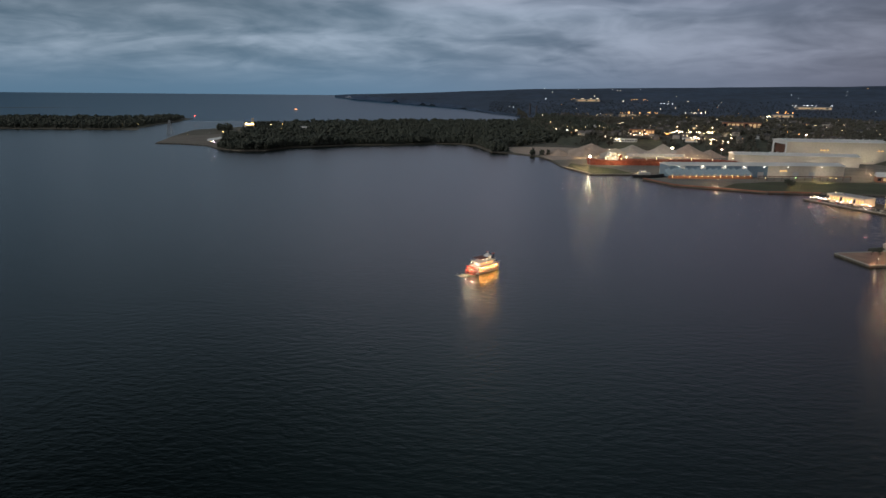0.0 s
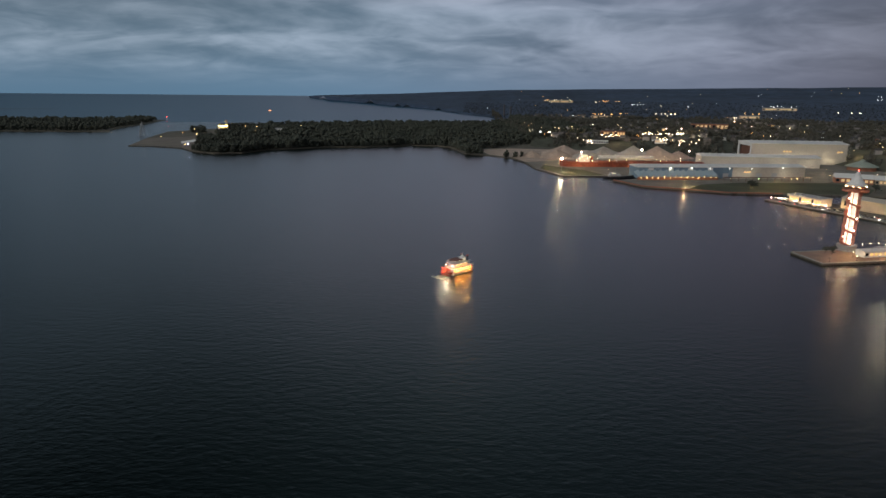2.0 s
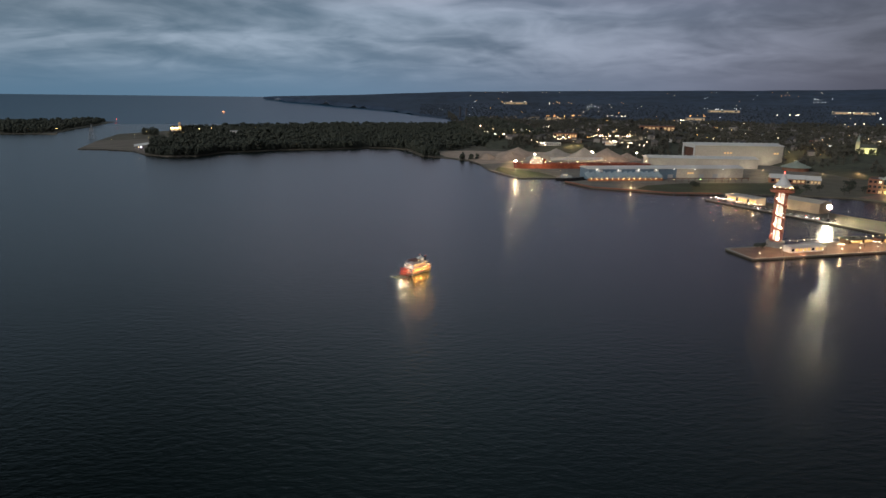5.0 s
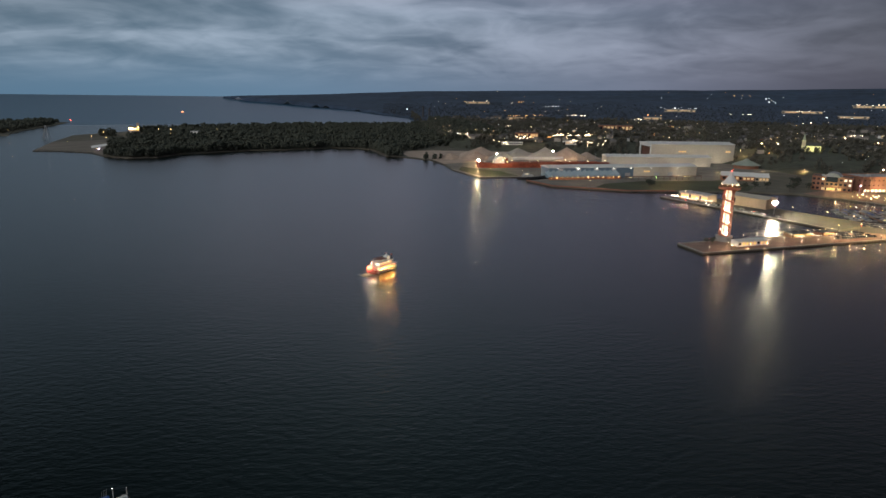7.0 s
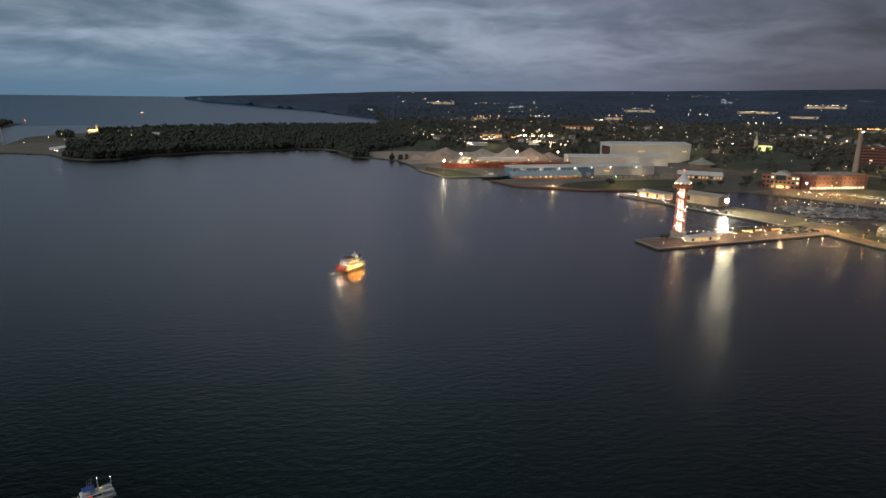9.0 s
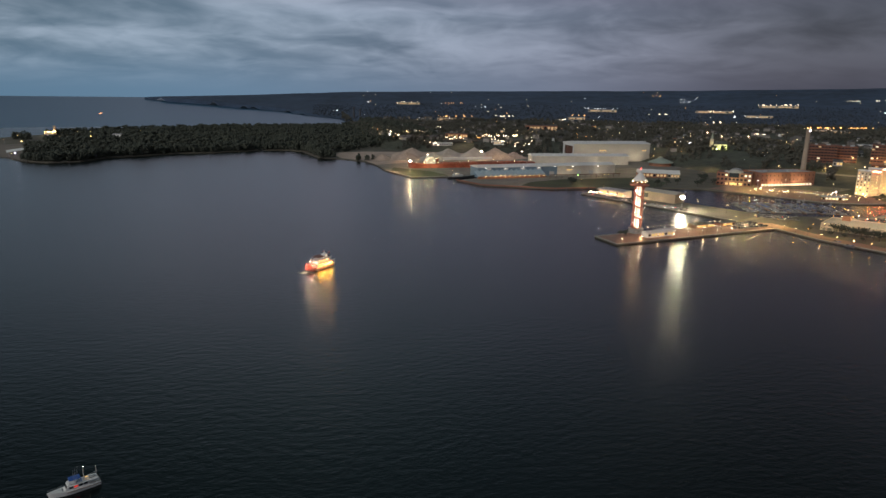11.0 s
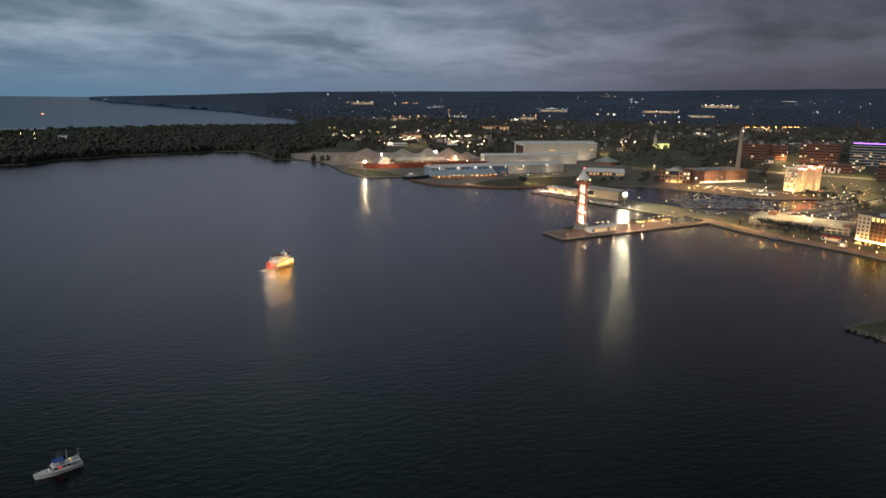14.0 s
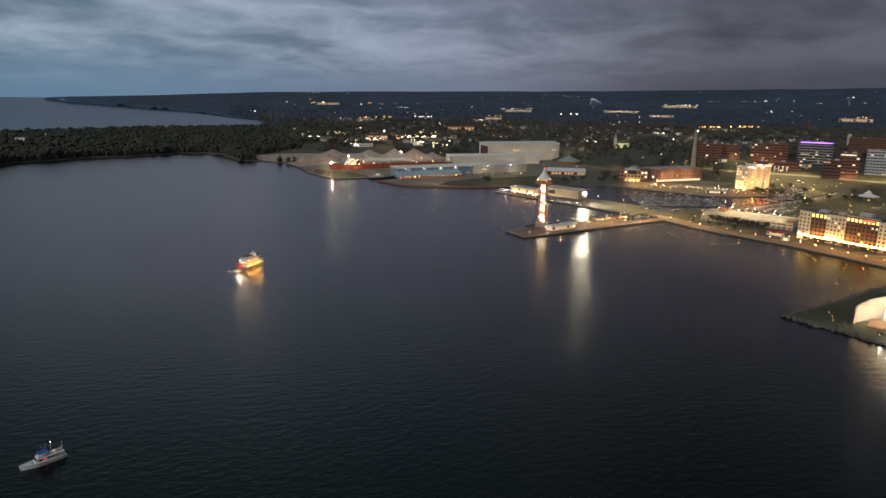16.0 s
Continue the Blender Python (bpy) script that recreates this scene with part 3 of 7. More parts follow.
def wood(name, spots, tall, clumps, rng, label, base=1.5, shape=(ICO_V, ICO_F), mat="leaf"):
    """Crowns of many clumps on stems, all joined: far woods that nobody could count."""
    c, s = [], []
    for x, y in spots:
        h = tall * rng.uniform(0.65, 1.2) * (1 + 0.5 * noise.noise((x / 55, y / 55, 1)))
        z = max(base, ground_z(x, y))
        d = math.hypot(x - MID[0], y - MID[1])
        px, py, pz = far(x, y, z)
        k = 1.0 if d < NEAR else math.hypot(px - MID[0], py - MID[1]) / d
        for i in range(clumps):
            r = h * rng.uniform(0.18, 0.36) * (0.45 if clumps > 20 else 0.62 if clumps > 11 else 0.72 if clumps > 7 else 1.0 if clumps > 2 else 1.7)
            a, o = rng.uniform(0, 6.3), h * 0.27 * math.sqrt(rng.random())
            top = h - r if i == 0 else h * rng.uniform(0.15, 0.85)
            c.append((px + k * o * math.cos(a), py + k * o * math.sin(a), pz + k * top))
            s.append((k * r, k * r, k * r * rng.uniform(0.7, 1.1)))
    v, f = lumps(c, s, rng, 0.4, shape)
    ob = joined(name, v, f, mat, None, label, "woods", "stuff")
    for p in ob.data.polygons:
        p.use_smooth = True
    return ob


rng = np.random.default_rng(11)
EDGE = [(-430, 1218), (-400, 1190), (-374, 1174), (-328, 1188), (-300, 1258), (-184, 1338), (-113, 1347), (-17, 1398), (40, 1388), (72, 1340), (88, 1226)]
edge = [(x + rng.uniform(-4, 4), y + rng.uniform(-4, 4)) for s in (4, 12, 22, 33) for x, y, a in along(EDGE, 7.0, s)]
wood("shore_wood", edge, 15, 38, rng, "dark broadleaf trees crowding the bay shore")
wood("shore_shrubs", [(x + rng.normal(0, 5), y + rng.normal(0, 4)) for x, y, n in ((98, 1198, 9), (110, 1186, 5), (160, 1132, 6), (172, 1128, 4)) for k in range(n)], 13, 24, rng, "round dark shrubs on the gravel shore")
WOOD = [(-440, 1260), (-300, 1290), (-184, 1370), (-113, 1380), (-17, 1430), (60, 1420), (110, 1250), (140, 1300), (230, 1420), (420, 1520), (430, 1900), (380, 2440), (100, 2420), (-200, 2330), (-540, 2100), (-640, 1800), (-560, 1650)]
CLEAR = ((-578, 1880, 48), (-565, 1820, 40), (-552, 1770, 36), (-545, 1580, 60), (-560, 1690, 50), (-382, 1735, 30), (-376, 1700, 26), (-500, 1840, 24))
wood("spit_wood", [p for p in scatter(WOOD, 13, rng) if noise.noise((p[0] / 90, p[1] / 90, 3)) > -0.45 and not any(math.hypot(p[0] - x, p[1] - y) < r for x, y, r in CLEAR)], 15, 14, rng, "dark unbroken woodland on the spit", 1.5, (OCT_V, OCT_F))
CAPE = [(-1800, 1752), (-1233, 1795), (-1076, 1795), (-905, 1812), (-900, 1900), (-930, 2030), (-952, 2228), (-1005, 2500), (-1040, 2580), (-1300, 2400), (-1900, 2380)]
wood("cape_wood", list(scatter(CAPE, 15, rng)), 15, 8, rng, "dark woodland on the peninsula across the channel")
spots = []
for az in np.arange(6.5, 75, 0.12):
    foot = interp(az, FOOT)
    for k in range(24):
        d = foot + (2500 - foot) * rng.random() ** 0.8 if foot < 2400 else rng.uniform(foot, foot + 500)
        x, y = MID[0] + d * math.sin(radians(az)), MID[1] + d * math.cos(radians(az))
        if noise.noise((x / 160, y / 160, 7)) > -0.12 and not (az > 38 and d < foot + 290):
            spots.append((x, y))
for az in np.arange(32, 48, 0.1):
    foot = interp(az, FOOT)
    for k in range(3):
        d = foot + rng.uniform(15, 300)
        x, y = MID[0] + d * math.sin(radians(az)), MID[1] + d * math.cos(radians(az))
        if noise.noise((x / 70, y / 70, 4)) > 0.02 and not (x > 860 and y < 770):
            spots.append((x, y))
wood("town_wood", spots, 12, 8, rng, "dark street and garden trees over the town", 1.5, (OCT_V, OCT_F), "town_leaf")
spots = []
for az in np.arange(4.0, 75, 0.05):
    foot = max(interp(az, FOOT), 2400)
    for k in range(5):
        d = foot * (5200 / foot) ** rng.random() if foot < 4800 else rng.uniform(foot, foot + 1500)
        spots.append((MID[0] + d * math.sin(radians(az)), MID[1] + d * math.cos(radians(az))))
wood("far_wood", spots, 8, 1, rng, "dark distant woods under the ridge, blue tint standing for haze", 0, (OCT_V, OCT_F), "hazy_leaf")

# lamps of the town: from one end to the other of each row, and how many
TOWN_W = [(984, 4818, 1138, 4784, 10), (1165, 4276, 1175, 4276, 2), (869, 2319, 928, 2314, 7), (487, 1753, 488, 1752, 2), (356, 1604, 383, 1598, 7), (404, 1392, 448, 1369, 9), (282, 1502, 309, 1491, 8),
          (509, 1395, 578, 1374, 14), (511, 1258, 538, 1248, 7), (490, 1295, 512, 1287, 4), (1619, 2480, 1773, 2458, 8), (2185, 2859, 2370, 2801, 9), (3269, 3656, 3506, 3543, 26), (1223, 1322, 1253, 1311, 6),
          (4358, 3249, 4664, 2997, 9), (4102, 4091, 4676, 3647, 18), (1365, 1791, 1524, 1742, 4), (990, 2029, 1034, 2025, 3), (267, 1553, 305, 1477, 5), (285, 1424, 360, 1399, 6), (352, 1570, 379, 1572, 7), (404, 1391, 439, 1364, 7),
          (483, 1362, 582, 1393, 12), (495, 1285, 504, 1282, 5), (509, 1236, 526, 1229, 5), (542, 1209, 587, 1300, 3), (356, 1337, 372, 1334, 5)]
TOWN_O = [(916, 4707, 926, 4707, 2), (1241, 4509, 1328, 4484, 5), (1345, 4357, 1350, 4357, 3), (628, 2305, 699, 2293, 10), (723, 2343, 785, 2332, 6), (730, 1676, 820, 1655, 9), (464, 1369, 468, 1368, 3),
          (3863, 5835, 3983, 5728, 7), (1478, 1435, 1658, 1384, 34), (2725, 1885, 2880, 1829, 13), (1209, 2380, 1270, 2368, 6), (685, 1527, 794, 1500, 6), (707, 1327, 735, 1318, 3)]
TOWN_C = [(353, 3779, 445, 3627, 4), (735, 4754, 745, 4752, 1), (1204, 3639, 1294, 3635, 6), (276, 1600, 275, 1518, 4), (1803, 3347, 1978, 3305, 14), (3678, 6003, 3688, 5997, 1), (3152, 4363, 3221, 4313, 4),
          (851, 1117, 878, 1103, 7), (905, 1042, 906, 1042, 1), (2964, 2452, 2977, 2456, 2), (5419, 3799, 5477, 3754, 6), (1823, 2141, 1905, 2130, 4), (2855, 5492, 3777, 4794, 5), (3001, 2578, 3168, 2498, 4)]
for name, rows, mat, stray, label in (("town_light", TOWN_W, "far_amber", 110, "distant warm white street lights"), ("sodium_light", TOWN_O, "far_warm", 70, "distant orange street lights"), ("led_light", TOWN_C, "far_cool", 70, "distant cool white street lights")):
    c, s = [], []
    pts = [(x0 + (x1 - x0) * u + rng.normal(0, 6), y0 + (y1 - y0) * u + rng.normal(0, 14), 1.0) for x0, y0, x1, y1, n in rows for u in rng.random(n)]
    for i in range(stray):
        az = 8 + 60 * rng.random() ** 1.2
        d = interp(az, FOOT) + 80 + rng.random() ** 1.7 * 7800
        pts.append((MID[0] + d * math.sin(radians(az)), MID[1] + d * math.cos(radians(az)), 0.5))
    for x, y, k in pts:
        d = math.hypot(x - MID[0], y - MID[1])
        c.append(far(x, y, ground_z(x, y) + (9 if d < 2000 else 14 + d / 700)))
        s.append(k * (0.3 + 0.7 * rng.random() ** 1.5) * (1.45 if d < 2000 else 1.9))
    v, f = lumps(c, s, rng, 0.0, (OCT_V, OCT_F))
    joined(name, v, f, mat, None, label, "lights", "stuff")

# ---- lamps, cars, trees: built once, then copied ----
def street_lamp(name, x, y, tall, mat, label, group, z=1.5, r=0.3, arm=0.0, down=False, lens="downlight"):
    t = thing(name, pose(x, y, z), label, "lamp", group)
    bm = lathe([(0.22, 0), (0.2, 0.5), (0.09, 0.6), (0.06, tall - 0.3), (0.12, tall - 0.2)], 8)
    if arm:
        rod((0, 0, tall - 0.3), (arm, 0, tall), 0.05, 5, bm)
    part("pole", bm, "dark_metal", t)
    part("lamp_head", ball(r, arm, 0, tall, squash=0.9), mat, t, "glowing lamp glass")
    # hood and strong lens added: hidden from above, they brighten the ground
    if down:
        part("lamp_hood", lathe([(1.0, tall - r - 0.1), (0.9, tall - r), (0.3, tall - r + 0.12)], 10, at=(arm, 0)), "dark_metal", t)
        part("downlight", lathe([(0.42, tall - r - 0.16), (0.42, tall - r - 0.13)], 10, at=(arm, 0), close=True), lens, t, "bright lens hidden under the hood, added to light the ground")
    return t


def lamp_row(first, points, heading=False):
    for x, y, a in points:
        copy_thing(first, pose(x, y, first.location.z, 0, 0, a + 90 if heading else 0))


def car_model(name, x, y, label, group):
    t = thing(name, pose(x, y, 1.57), label, "car", group)
    bm = bmesh.new()
    side = [(-2.2, 0.3), (2.15, 0.3), (2.2, 0.7), (1.2, 0.9), (-2.1, 0.95), (-2.25, 0.6)]
    rows = [[bm.verts.new((px, s, pz)) for px, pz in side] for s in (-0.88, 0.88)]
    for i in range(len(side)):
        j = (i + 1) % len(side)
        bm.faces.new((rows[0][i], rows[0][j], rows[1][j], rows[1][i]))
    bm.faces.new(rows[0][::-1]), bm.faces.new(rows[1])
    top = [(-1.9, 0.93), (0.95, 0.9), (0.3, 1.42), (-1.45, 1.42)]
    part("body", bm, "car", t)
    bm = bmesh.new()
    rows = [[bm.verts.new((px, s * (0.8 if pz < 1 else 0.62), pz)) for px, pz in top] for s in (-1, 1)]
    for i in range(4):
        j = (i + 1) % 4
        bm.faces.new((rows[0][i], rows[0][j], rows[1][j], rows[1][i]))
    bm.faces.new(rows[0][::-1]), bm.faces.new(rows[1])
    part("cabin", bm, "glass", t, "dark car windows")
    for wx in (-1.35, 1.35):
        for wy in (-0.8, 0.8):
            part("wheel", rod((wx, wy - 0.12, 0.32), (wx, wy + 0.12, 0.32), 0.32, 8), "tyre", t)
    return t


def tree_model(name, x, y, tall, label, group, seed, z=1.5):
    """A broadleaf tree: tapered trunk, limbs, and an uneven crown of many small clumps."""
    rng = np.random.default_rng(seed)
    t = thing(name, pose(x, y, z), label, "tree", group)
    bm = rod((0, 0, 0), (0.1, 0.05, tall * 0.45), tall * 0.03, 7, r2=tall * 0.018)
    ends = []
    for i in range(7):
        a = i * 0.9 + rng.uniform(-0.3, 0.3)
        e = (tall * 0.27 * math.cos(a), tall * 0.27 * math.sin(a), tall * rng.uniform(0.5, 0.8))
        rod((0, 0, tall * rng.uniform(0.25, 0.42)), e, tall * 0.012, 5, bm, tall * 0.005)
        ends.append(e)
    part("trunk", bm, "bark", t)
    c = []
    for i in range(80):
        e = ends[i % 7] if i % 3 else (0, 0, tall * 0.68)
        q = rng.normal(0, 1, 3) * tall * np.array([0.11, 0.11, 0.10])
        c.append((e[0] + q[0], e[1] + q[1], min(tall, e[2] + q[2])))
    v, f = lumps(c, tall * rng.uniform(0.035, 0.085, 80), rng, 0.45)
    joined("crown", v, f, "leaf", t)
    return t


# dark trees before the garage
trees = [tree_model("tree", 474.5, 381 - 1, 9.5, "broadleaf tree lit from below beside the promenade", "trees along the promenade", s) for s in (1, 2, 3)]
for i, tr in enumerate(trees):
    tr.scale = (1.0, 1.0, 1.0)
    tr.location = (500.5 + i * 1.6, 390.0 - i * 6.4, 1.56)
for i in range(8):
    copy_thing(trees[i % 3], pose(501 + i * 1.55 + (i % 2), 369 - i * 4.9, 1.56, 0, 0, i * 67) @ Matrix.Scale((1.0, 1.14, 0.92, 1.08)[i % 4], 4))
for x, y in ((481, 399), (486, 366), (489, 350), (484, 378), (506, 318)):
    copy_thing(trees[x % 3], pose(x, y, 1.56, 0, 0, y) @ Matrix.Scale(0.55, 4))

# ---- pier with the observation tower ----
WARM = "slender lamp post with a glowing orange globe on the promenade"
lamp = street_lamp("promenade_lamp", 462.3, 410, 4.2, "warm", WARM, "promenade lamps", 1.56, 0.25)
lamp_row(lamp, along([(462.5, 397), (463, 371), (487.2, 281), (495.2, 202), (501, 174)], 14.0)[0:])
pier_lamp = street_lamp("pier_lamp", 279.5, 394.2, 3.6, "small_amber", "short lamp post with a bright globe on the pier", "pier lamps", 1.56, 0.2, down=True, lens="pier_lens")
lamp_row(pier_lamp, along([(301, 397.5), (458, 420)], 17.5))
back_lamp = street_lamp("pier_lamp", 330, 434.0, 3.4, "pier_glow", "short lamp post with a bright globe on the pier", "pier lamps", 1.56, 0.22)
lamp_row(back_lamp, along([(337, 435), (438, 450.5)], 7.0))
lamp_row(pier_lamp, along([(306, 409), (440, 431)], 19.0))


def tower(x, y):
    t = thing("observation_tower", pose(x, y, 1.56), "tall steel observation tower, brightly lit, with a white pointed roof", "tower")
    part("base", lathe([(7.5, 0), (7.5, 0.6), (6.6, 0.7), (6.6, 3.6), (6.9, 3.8), (6.9, 4.2), (2.2, 4.4)], 16), "concrete", t)
    for i in range(8):
        a = i * math.pi / 4
        bm = rod((4.3 * math.cos(a), 4.3 * math.sin(a), 0.6), (4.1 * math.cos(a), 4.1 * math.sin(a), 44), 0.28, 6)
        part("column", bm, "steel", t)
    # the shaft's brightness is emission, not light from the tower lamps
    part("lift_shaft", lathe([(2.3, 0.5), (2.3, 43)], 12), "shaft_glow", t, "white lift shaft, its lit look made by its own glow")
    for k in range(9):
        z = 4.6 + k * 4.6
        for i in range(8):
            ring = bmesh.new()
            a, b = i * math.pi / 4, (i + 1) * math.pi / 4
            rod((4.25 * math.cos(a), 4.25 * math.sin(a), z), (4.25 * math.cos(b), 4.25 * math.sin(b), z), 0.16, 5, ring)
            rod((1.8 * math.cos(a), 1.8 * math.sin(a), z), (4.2 * math.cos(a), 4.2 * math.sin(a), z), 0.1, 4, ring)
            part("ring_beam", ring, "steel", t)
    stair = bmesh.new()
    n = 300
    for i in range(n):
        a, z = -i * 2 * math.pi / 70, 1.0 + i * 42.5 / n
        c, s = math.cos(a), math.sin(a)
        c2, s2 = math.cos(a - 0.1), math.sin(a - 0.1)
        q = [stair.verts.new(p) for p in ((2.3 * c, 2.3 * s, z), (4.9 * c, 4.9 * s, z), (4.9 * c2, 4.9 * s2, z), (2.3 * c2, 2.3 * s2, z))]
        w = [stair.verts.new(v.co - Vector((0, 0, 0.35))) for v in q]
        stair.faces.new(q), stair.faces.new(w[::-1])
        for j in range(4):
            stair.faces.new((q[j], w[j], w[(j + 1) % 4], q[(j + 1) % 4]))
        o = [stair.verts.new(p) for p in ((4.9 * c, 4.9 * s, z - 0.35), (4.9 * c2, 4.9 * s2, z - 0.35 + 42.5 / n), (4.9 * c2, 4.9 * s2, z + 0.95 + 42.5 / n), (4.9 * c, 4.9 * s, z + 0.95))]
        stair.faces.new(o)
        if i % 2 == 0:
            rod((4.8 * c, 4.8 * s, z), (4.8 * c, 4.8 * s, z + 1.2), 0.05, 4, stair)
            rod((4.8 * c, 4.8 * s, z + 1.25), (4.8 * math.cos(a - 0.18), 4.8 * math.sin(a - 0.18), z + 1.25 + 85 / n), 0.08, 4, stair)
    part("spiral_stair", stair, "steel", t, "red-brown stair winding up the tower")
    part("gallery", lathe([(2.0, 43.0), (8.2, 43.4), (8.6, 43.8), (8.6, 44.2), (2.0, 44.3)], 16), "steel", t)
    rail = bmesh.new()
    for i in range(32):
        a, b = i * math.pi / 16, (i + 1) * math.pi / 16
        rod((8.4 * math.cos(a), 8.4 * math.sin(a), 44.1), (8.4 * math.cos(a), 8.4 * math.sin(a), 45.4), 0.06, 4, rail)
        rod((8.4 * math.cos(a), 8.4 * math.sin(a), 45.4), (8.4 * math.cos(b), 8.4 * math.sin(b), 45.4), 0.08, 4, rail)
    part("railing", rail, "steel", t)
    for i in range(8):
        a = i * math.pi / 4
        part("roof_post", rod((5.6 * math.cos(a), 5.6 * math.sin(a), 44.2), (5.6 * math.cos(a), 5.6 * math.sin(a), 48.4), 0.16, 5), "steel", t)
    part("roof", lathe([(6.9, 47.9), (6.9, 48.5), (5.3, 49.6), (3.6, 52.0), (2.4, 54.0), (1.7, 54.6), (1.5, 56.2), (1.9, 56.4), (1.1, 57.2), (0.25, 58.2)], 16), "white_metal", t, "white painted pointed roof")
    part("finial_lamp", ball(0.45, 0, 0, 58.7), "red_lamp", t, "red warning lamp")
    for i in range(14):
        a, z = -i * 2 * math.pi / 3.2 + 0.4, 4 + i * 2.85
        part("tower_lamp", ball(0.24, 3.3 * math.cos(a), 3.3 * math.sin(a), z), "tower_glow", t, "bright white lamp inside the tower")
    for i in range(10):
        a = i * math.pi / 5
        part("gallery_lamp", ball(0.2, 6.6 * math.cos(a), 6.6 * math.sin(a), 47.3), "amber", t)
    return t


tower(315, 430)


def low_hall(name, x, y, rz, w, d, h, wall, roof, label, z=1.56, lit="win_warm", bays=8, pitch=0.0, group=""):
    """A one- or two-storey hall: wall block, projecting roof, and separate windows along its two long sides."""
    t = thing(name, pose(x, y, z, 0, 0, rz), label, "building", group)
    part("wall", boxes((-w / 2, w / 2, -d / 2, d / 2, 0, h)), wall, t)
    if pitch:
        bm = bmesh.new()
        e = 0.6
        pts = [(-d / 2 - e, h - 0.1), (d / 2 + e, h - 0.1), (d / 2 + e, h + 0.25), (0, h + pitch + 0.25), (-d / 2 - e, h + 0.25)]
        rows = [[bm.verts.new((s, py, pz)) for py, pz in pts] for s in (-w / 2 - e, w / 2 + e)]
        for i in range(5):
            j = (i + 1) % 5
            bm.faces.new((rows[0][i], rows[0][j], rows[1][j], rows[1][i]))
        bm.faces.new(rows[0][::-1]), bm.faces.new(rows[1])
        bmesh.ops.recalc_face_normals(bm, faces=bm.faces)
    else:
        bm = boxes((-w / 2 - 0.5, w / 2 + 0.5, -d / 2 - 0.5, d / 2 + 0.5, h, h + 0.5), (-w / 4, -w / 4 + 3, -1.5, 1.5, h + 0.5, h + 1.7), (w / 5, w / 5 + 2, 0, 2, h + 0.5, h + 1.4))
    part("roof", bm, roof, t)
    ww = w / bays
    first = {}
    for side in (-1, 1):
        for i in range(bays):
            mat = lit if (i * 7 + (side > 0) * 3) % 5 else "glass"
            m = pose(-w / 2 + ww * (i + 0.5), side * d / 2, 0)
            if mat not in first:
                first[mat] = part("window", boxes((-ww * 0.32, ww * 0.32, -0.06, 0.06, h * 0.28, h * 0.78)), mat, t)
                first[mat].matrix_basis = m
            else:
                o = first[mat].copy()
                scene.collection.objects.link(o)
                o.matrix_basis = m
    return t


low_hall("pier_cafe", 327, 413, 9, 30, 8, 4.0, "white", "white_metal", "long low white cafe at the tower's foot", pitch=1.0)
low_hall("pier_restaurant", 392, 439, 9, 24, 9, 3.4, "wood", "roof", "brown restaurant with warm lit windows on the pier", bays=9)
low_hall("pier_shop", 420, 441, 9, 18, 8, 3.4, "brick", "roof", "brick shop with warm lit windows on the pier", pitch=1.2, bays=6)
low_hall("pier_pavilion", 340, 424, 9, 12, 5, 2.8, "wood", "pale_roof", "small wooden pavilion glowing on the pier", pitch=1.2, bays=5)
far_hall = low_hall("far_pier_hall", 450, 592, -67, 50, 20, 10.5, "tan", "tan_roof", "long plain tan hall with a pale roof on the far pier", bays=3, pitch=2.5, lit="tan")
far_grill = low_hall("far_pier_restaurant", 412, 635, -69, 40, 16, 8, "cream", "pale_roof", "tan waterside restaurant with coloured lights", bays=14)
for k in range(3):
    low_hall("boat_shed", 566 + 19 * k, 808 - 9 * k, -24, 24 - 3 * k, 17, 7 - 0.4 * k, "brick" if k < 2 else "tan", "white_metal", "gabled boat shed with a white steel roof", pitch=5, bays=4, lit="win_store", group="boat sheds")
FLOOD = "tall mast with a dazzling floodlight above the parked cars"


def flood_mast(x, y, tall, r, label, mat="flood"):
    t = thing("floodlight_mast", pose(x, y, 1.56, 0, 0, -35 if x > 100 else 0), label, "floodlight", "floodlights")
    part("mast", lathe([(0.3, 0), (0.25, 1), (0.14, tall)], 8), "grey_metal", t)
    part("bracket", boxes((-2.4 * r, 2.4 * r, -0.15, 0.15, tall - 0.2, tall + 0.2), (-0.15, 0.15, -0.15, 0.15, tall - 0.2, tall + 2.2 * r)), "dark_metal", t)
    # backplate added to keep the light off whatever stands behind
    part("shield", boxes((-3.2 * r, 3.2 * r, 0.5, 0.65, tall - 0.6, tall + 3.6 * r)), "dark_metal", t)
    # visor added to keep the pier's floodlight off the ground below
    if x == 440:
        part("visor", boxes((-3.4 * r, 3.4 * r, -5.0 * r, 0.5, tall - 0.85 - 0.2 * r, tall - 0.75 - 0.2 * r)), "dark_metal", t, "dark visor added under the floodlights to cut their light")
    for s in (-1.2, 0, 1.2):
        for k in (0, 1):
            part("floodlight_head", ball(r * 0.75, s * r * 1.3, -r, tall + 0.5 + k * 1.6 * r, squash=0.9), mat, t, "dazzling floodlight glass")
    return t


flood_mast(440, 537, 11.5, 0.66, FLOOD, "far_flood")
for x, y, h, r in ((212, 925, 17, 0.55), (262, 1010, 20, 0.26), (370, 1035, 22, 0.42), (452, 1040, 20, 0.26)):
    flood_mast(x, y, h, r, "floodlight mast over the ore dock", "flood" if x == 212 else "yard_flood")

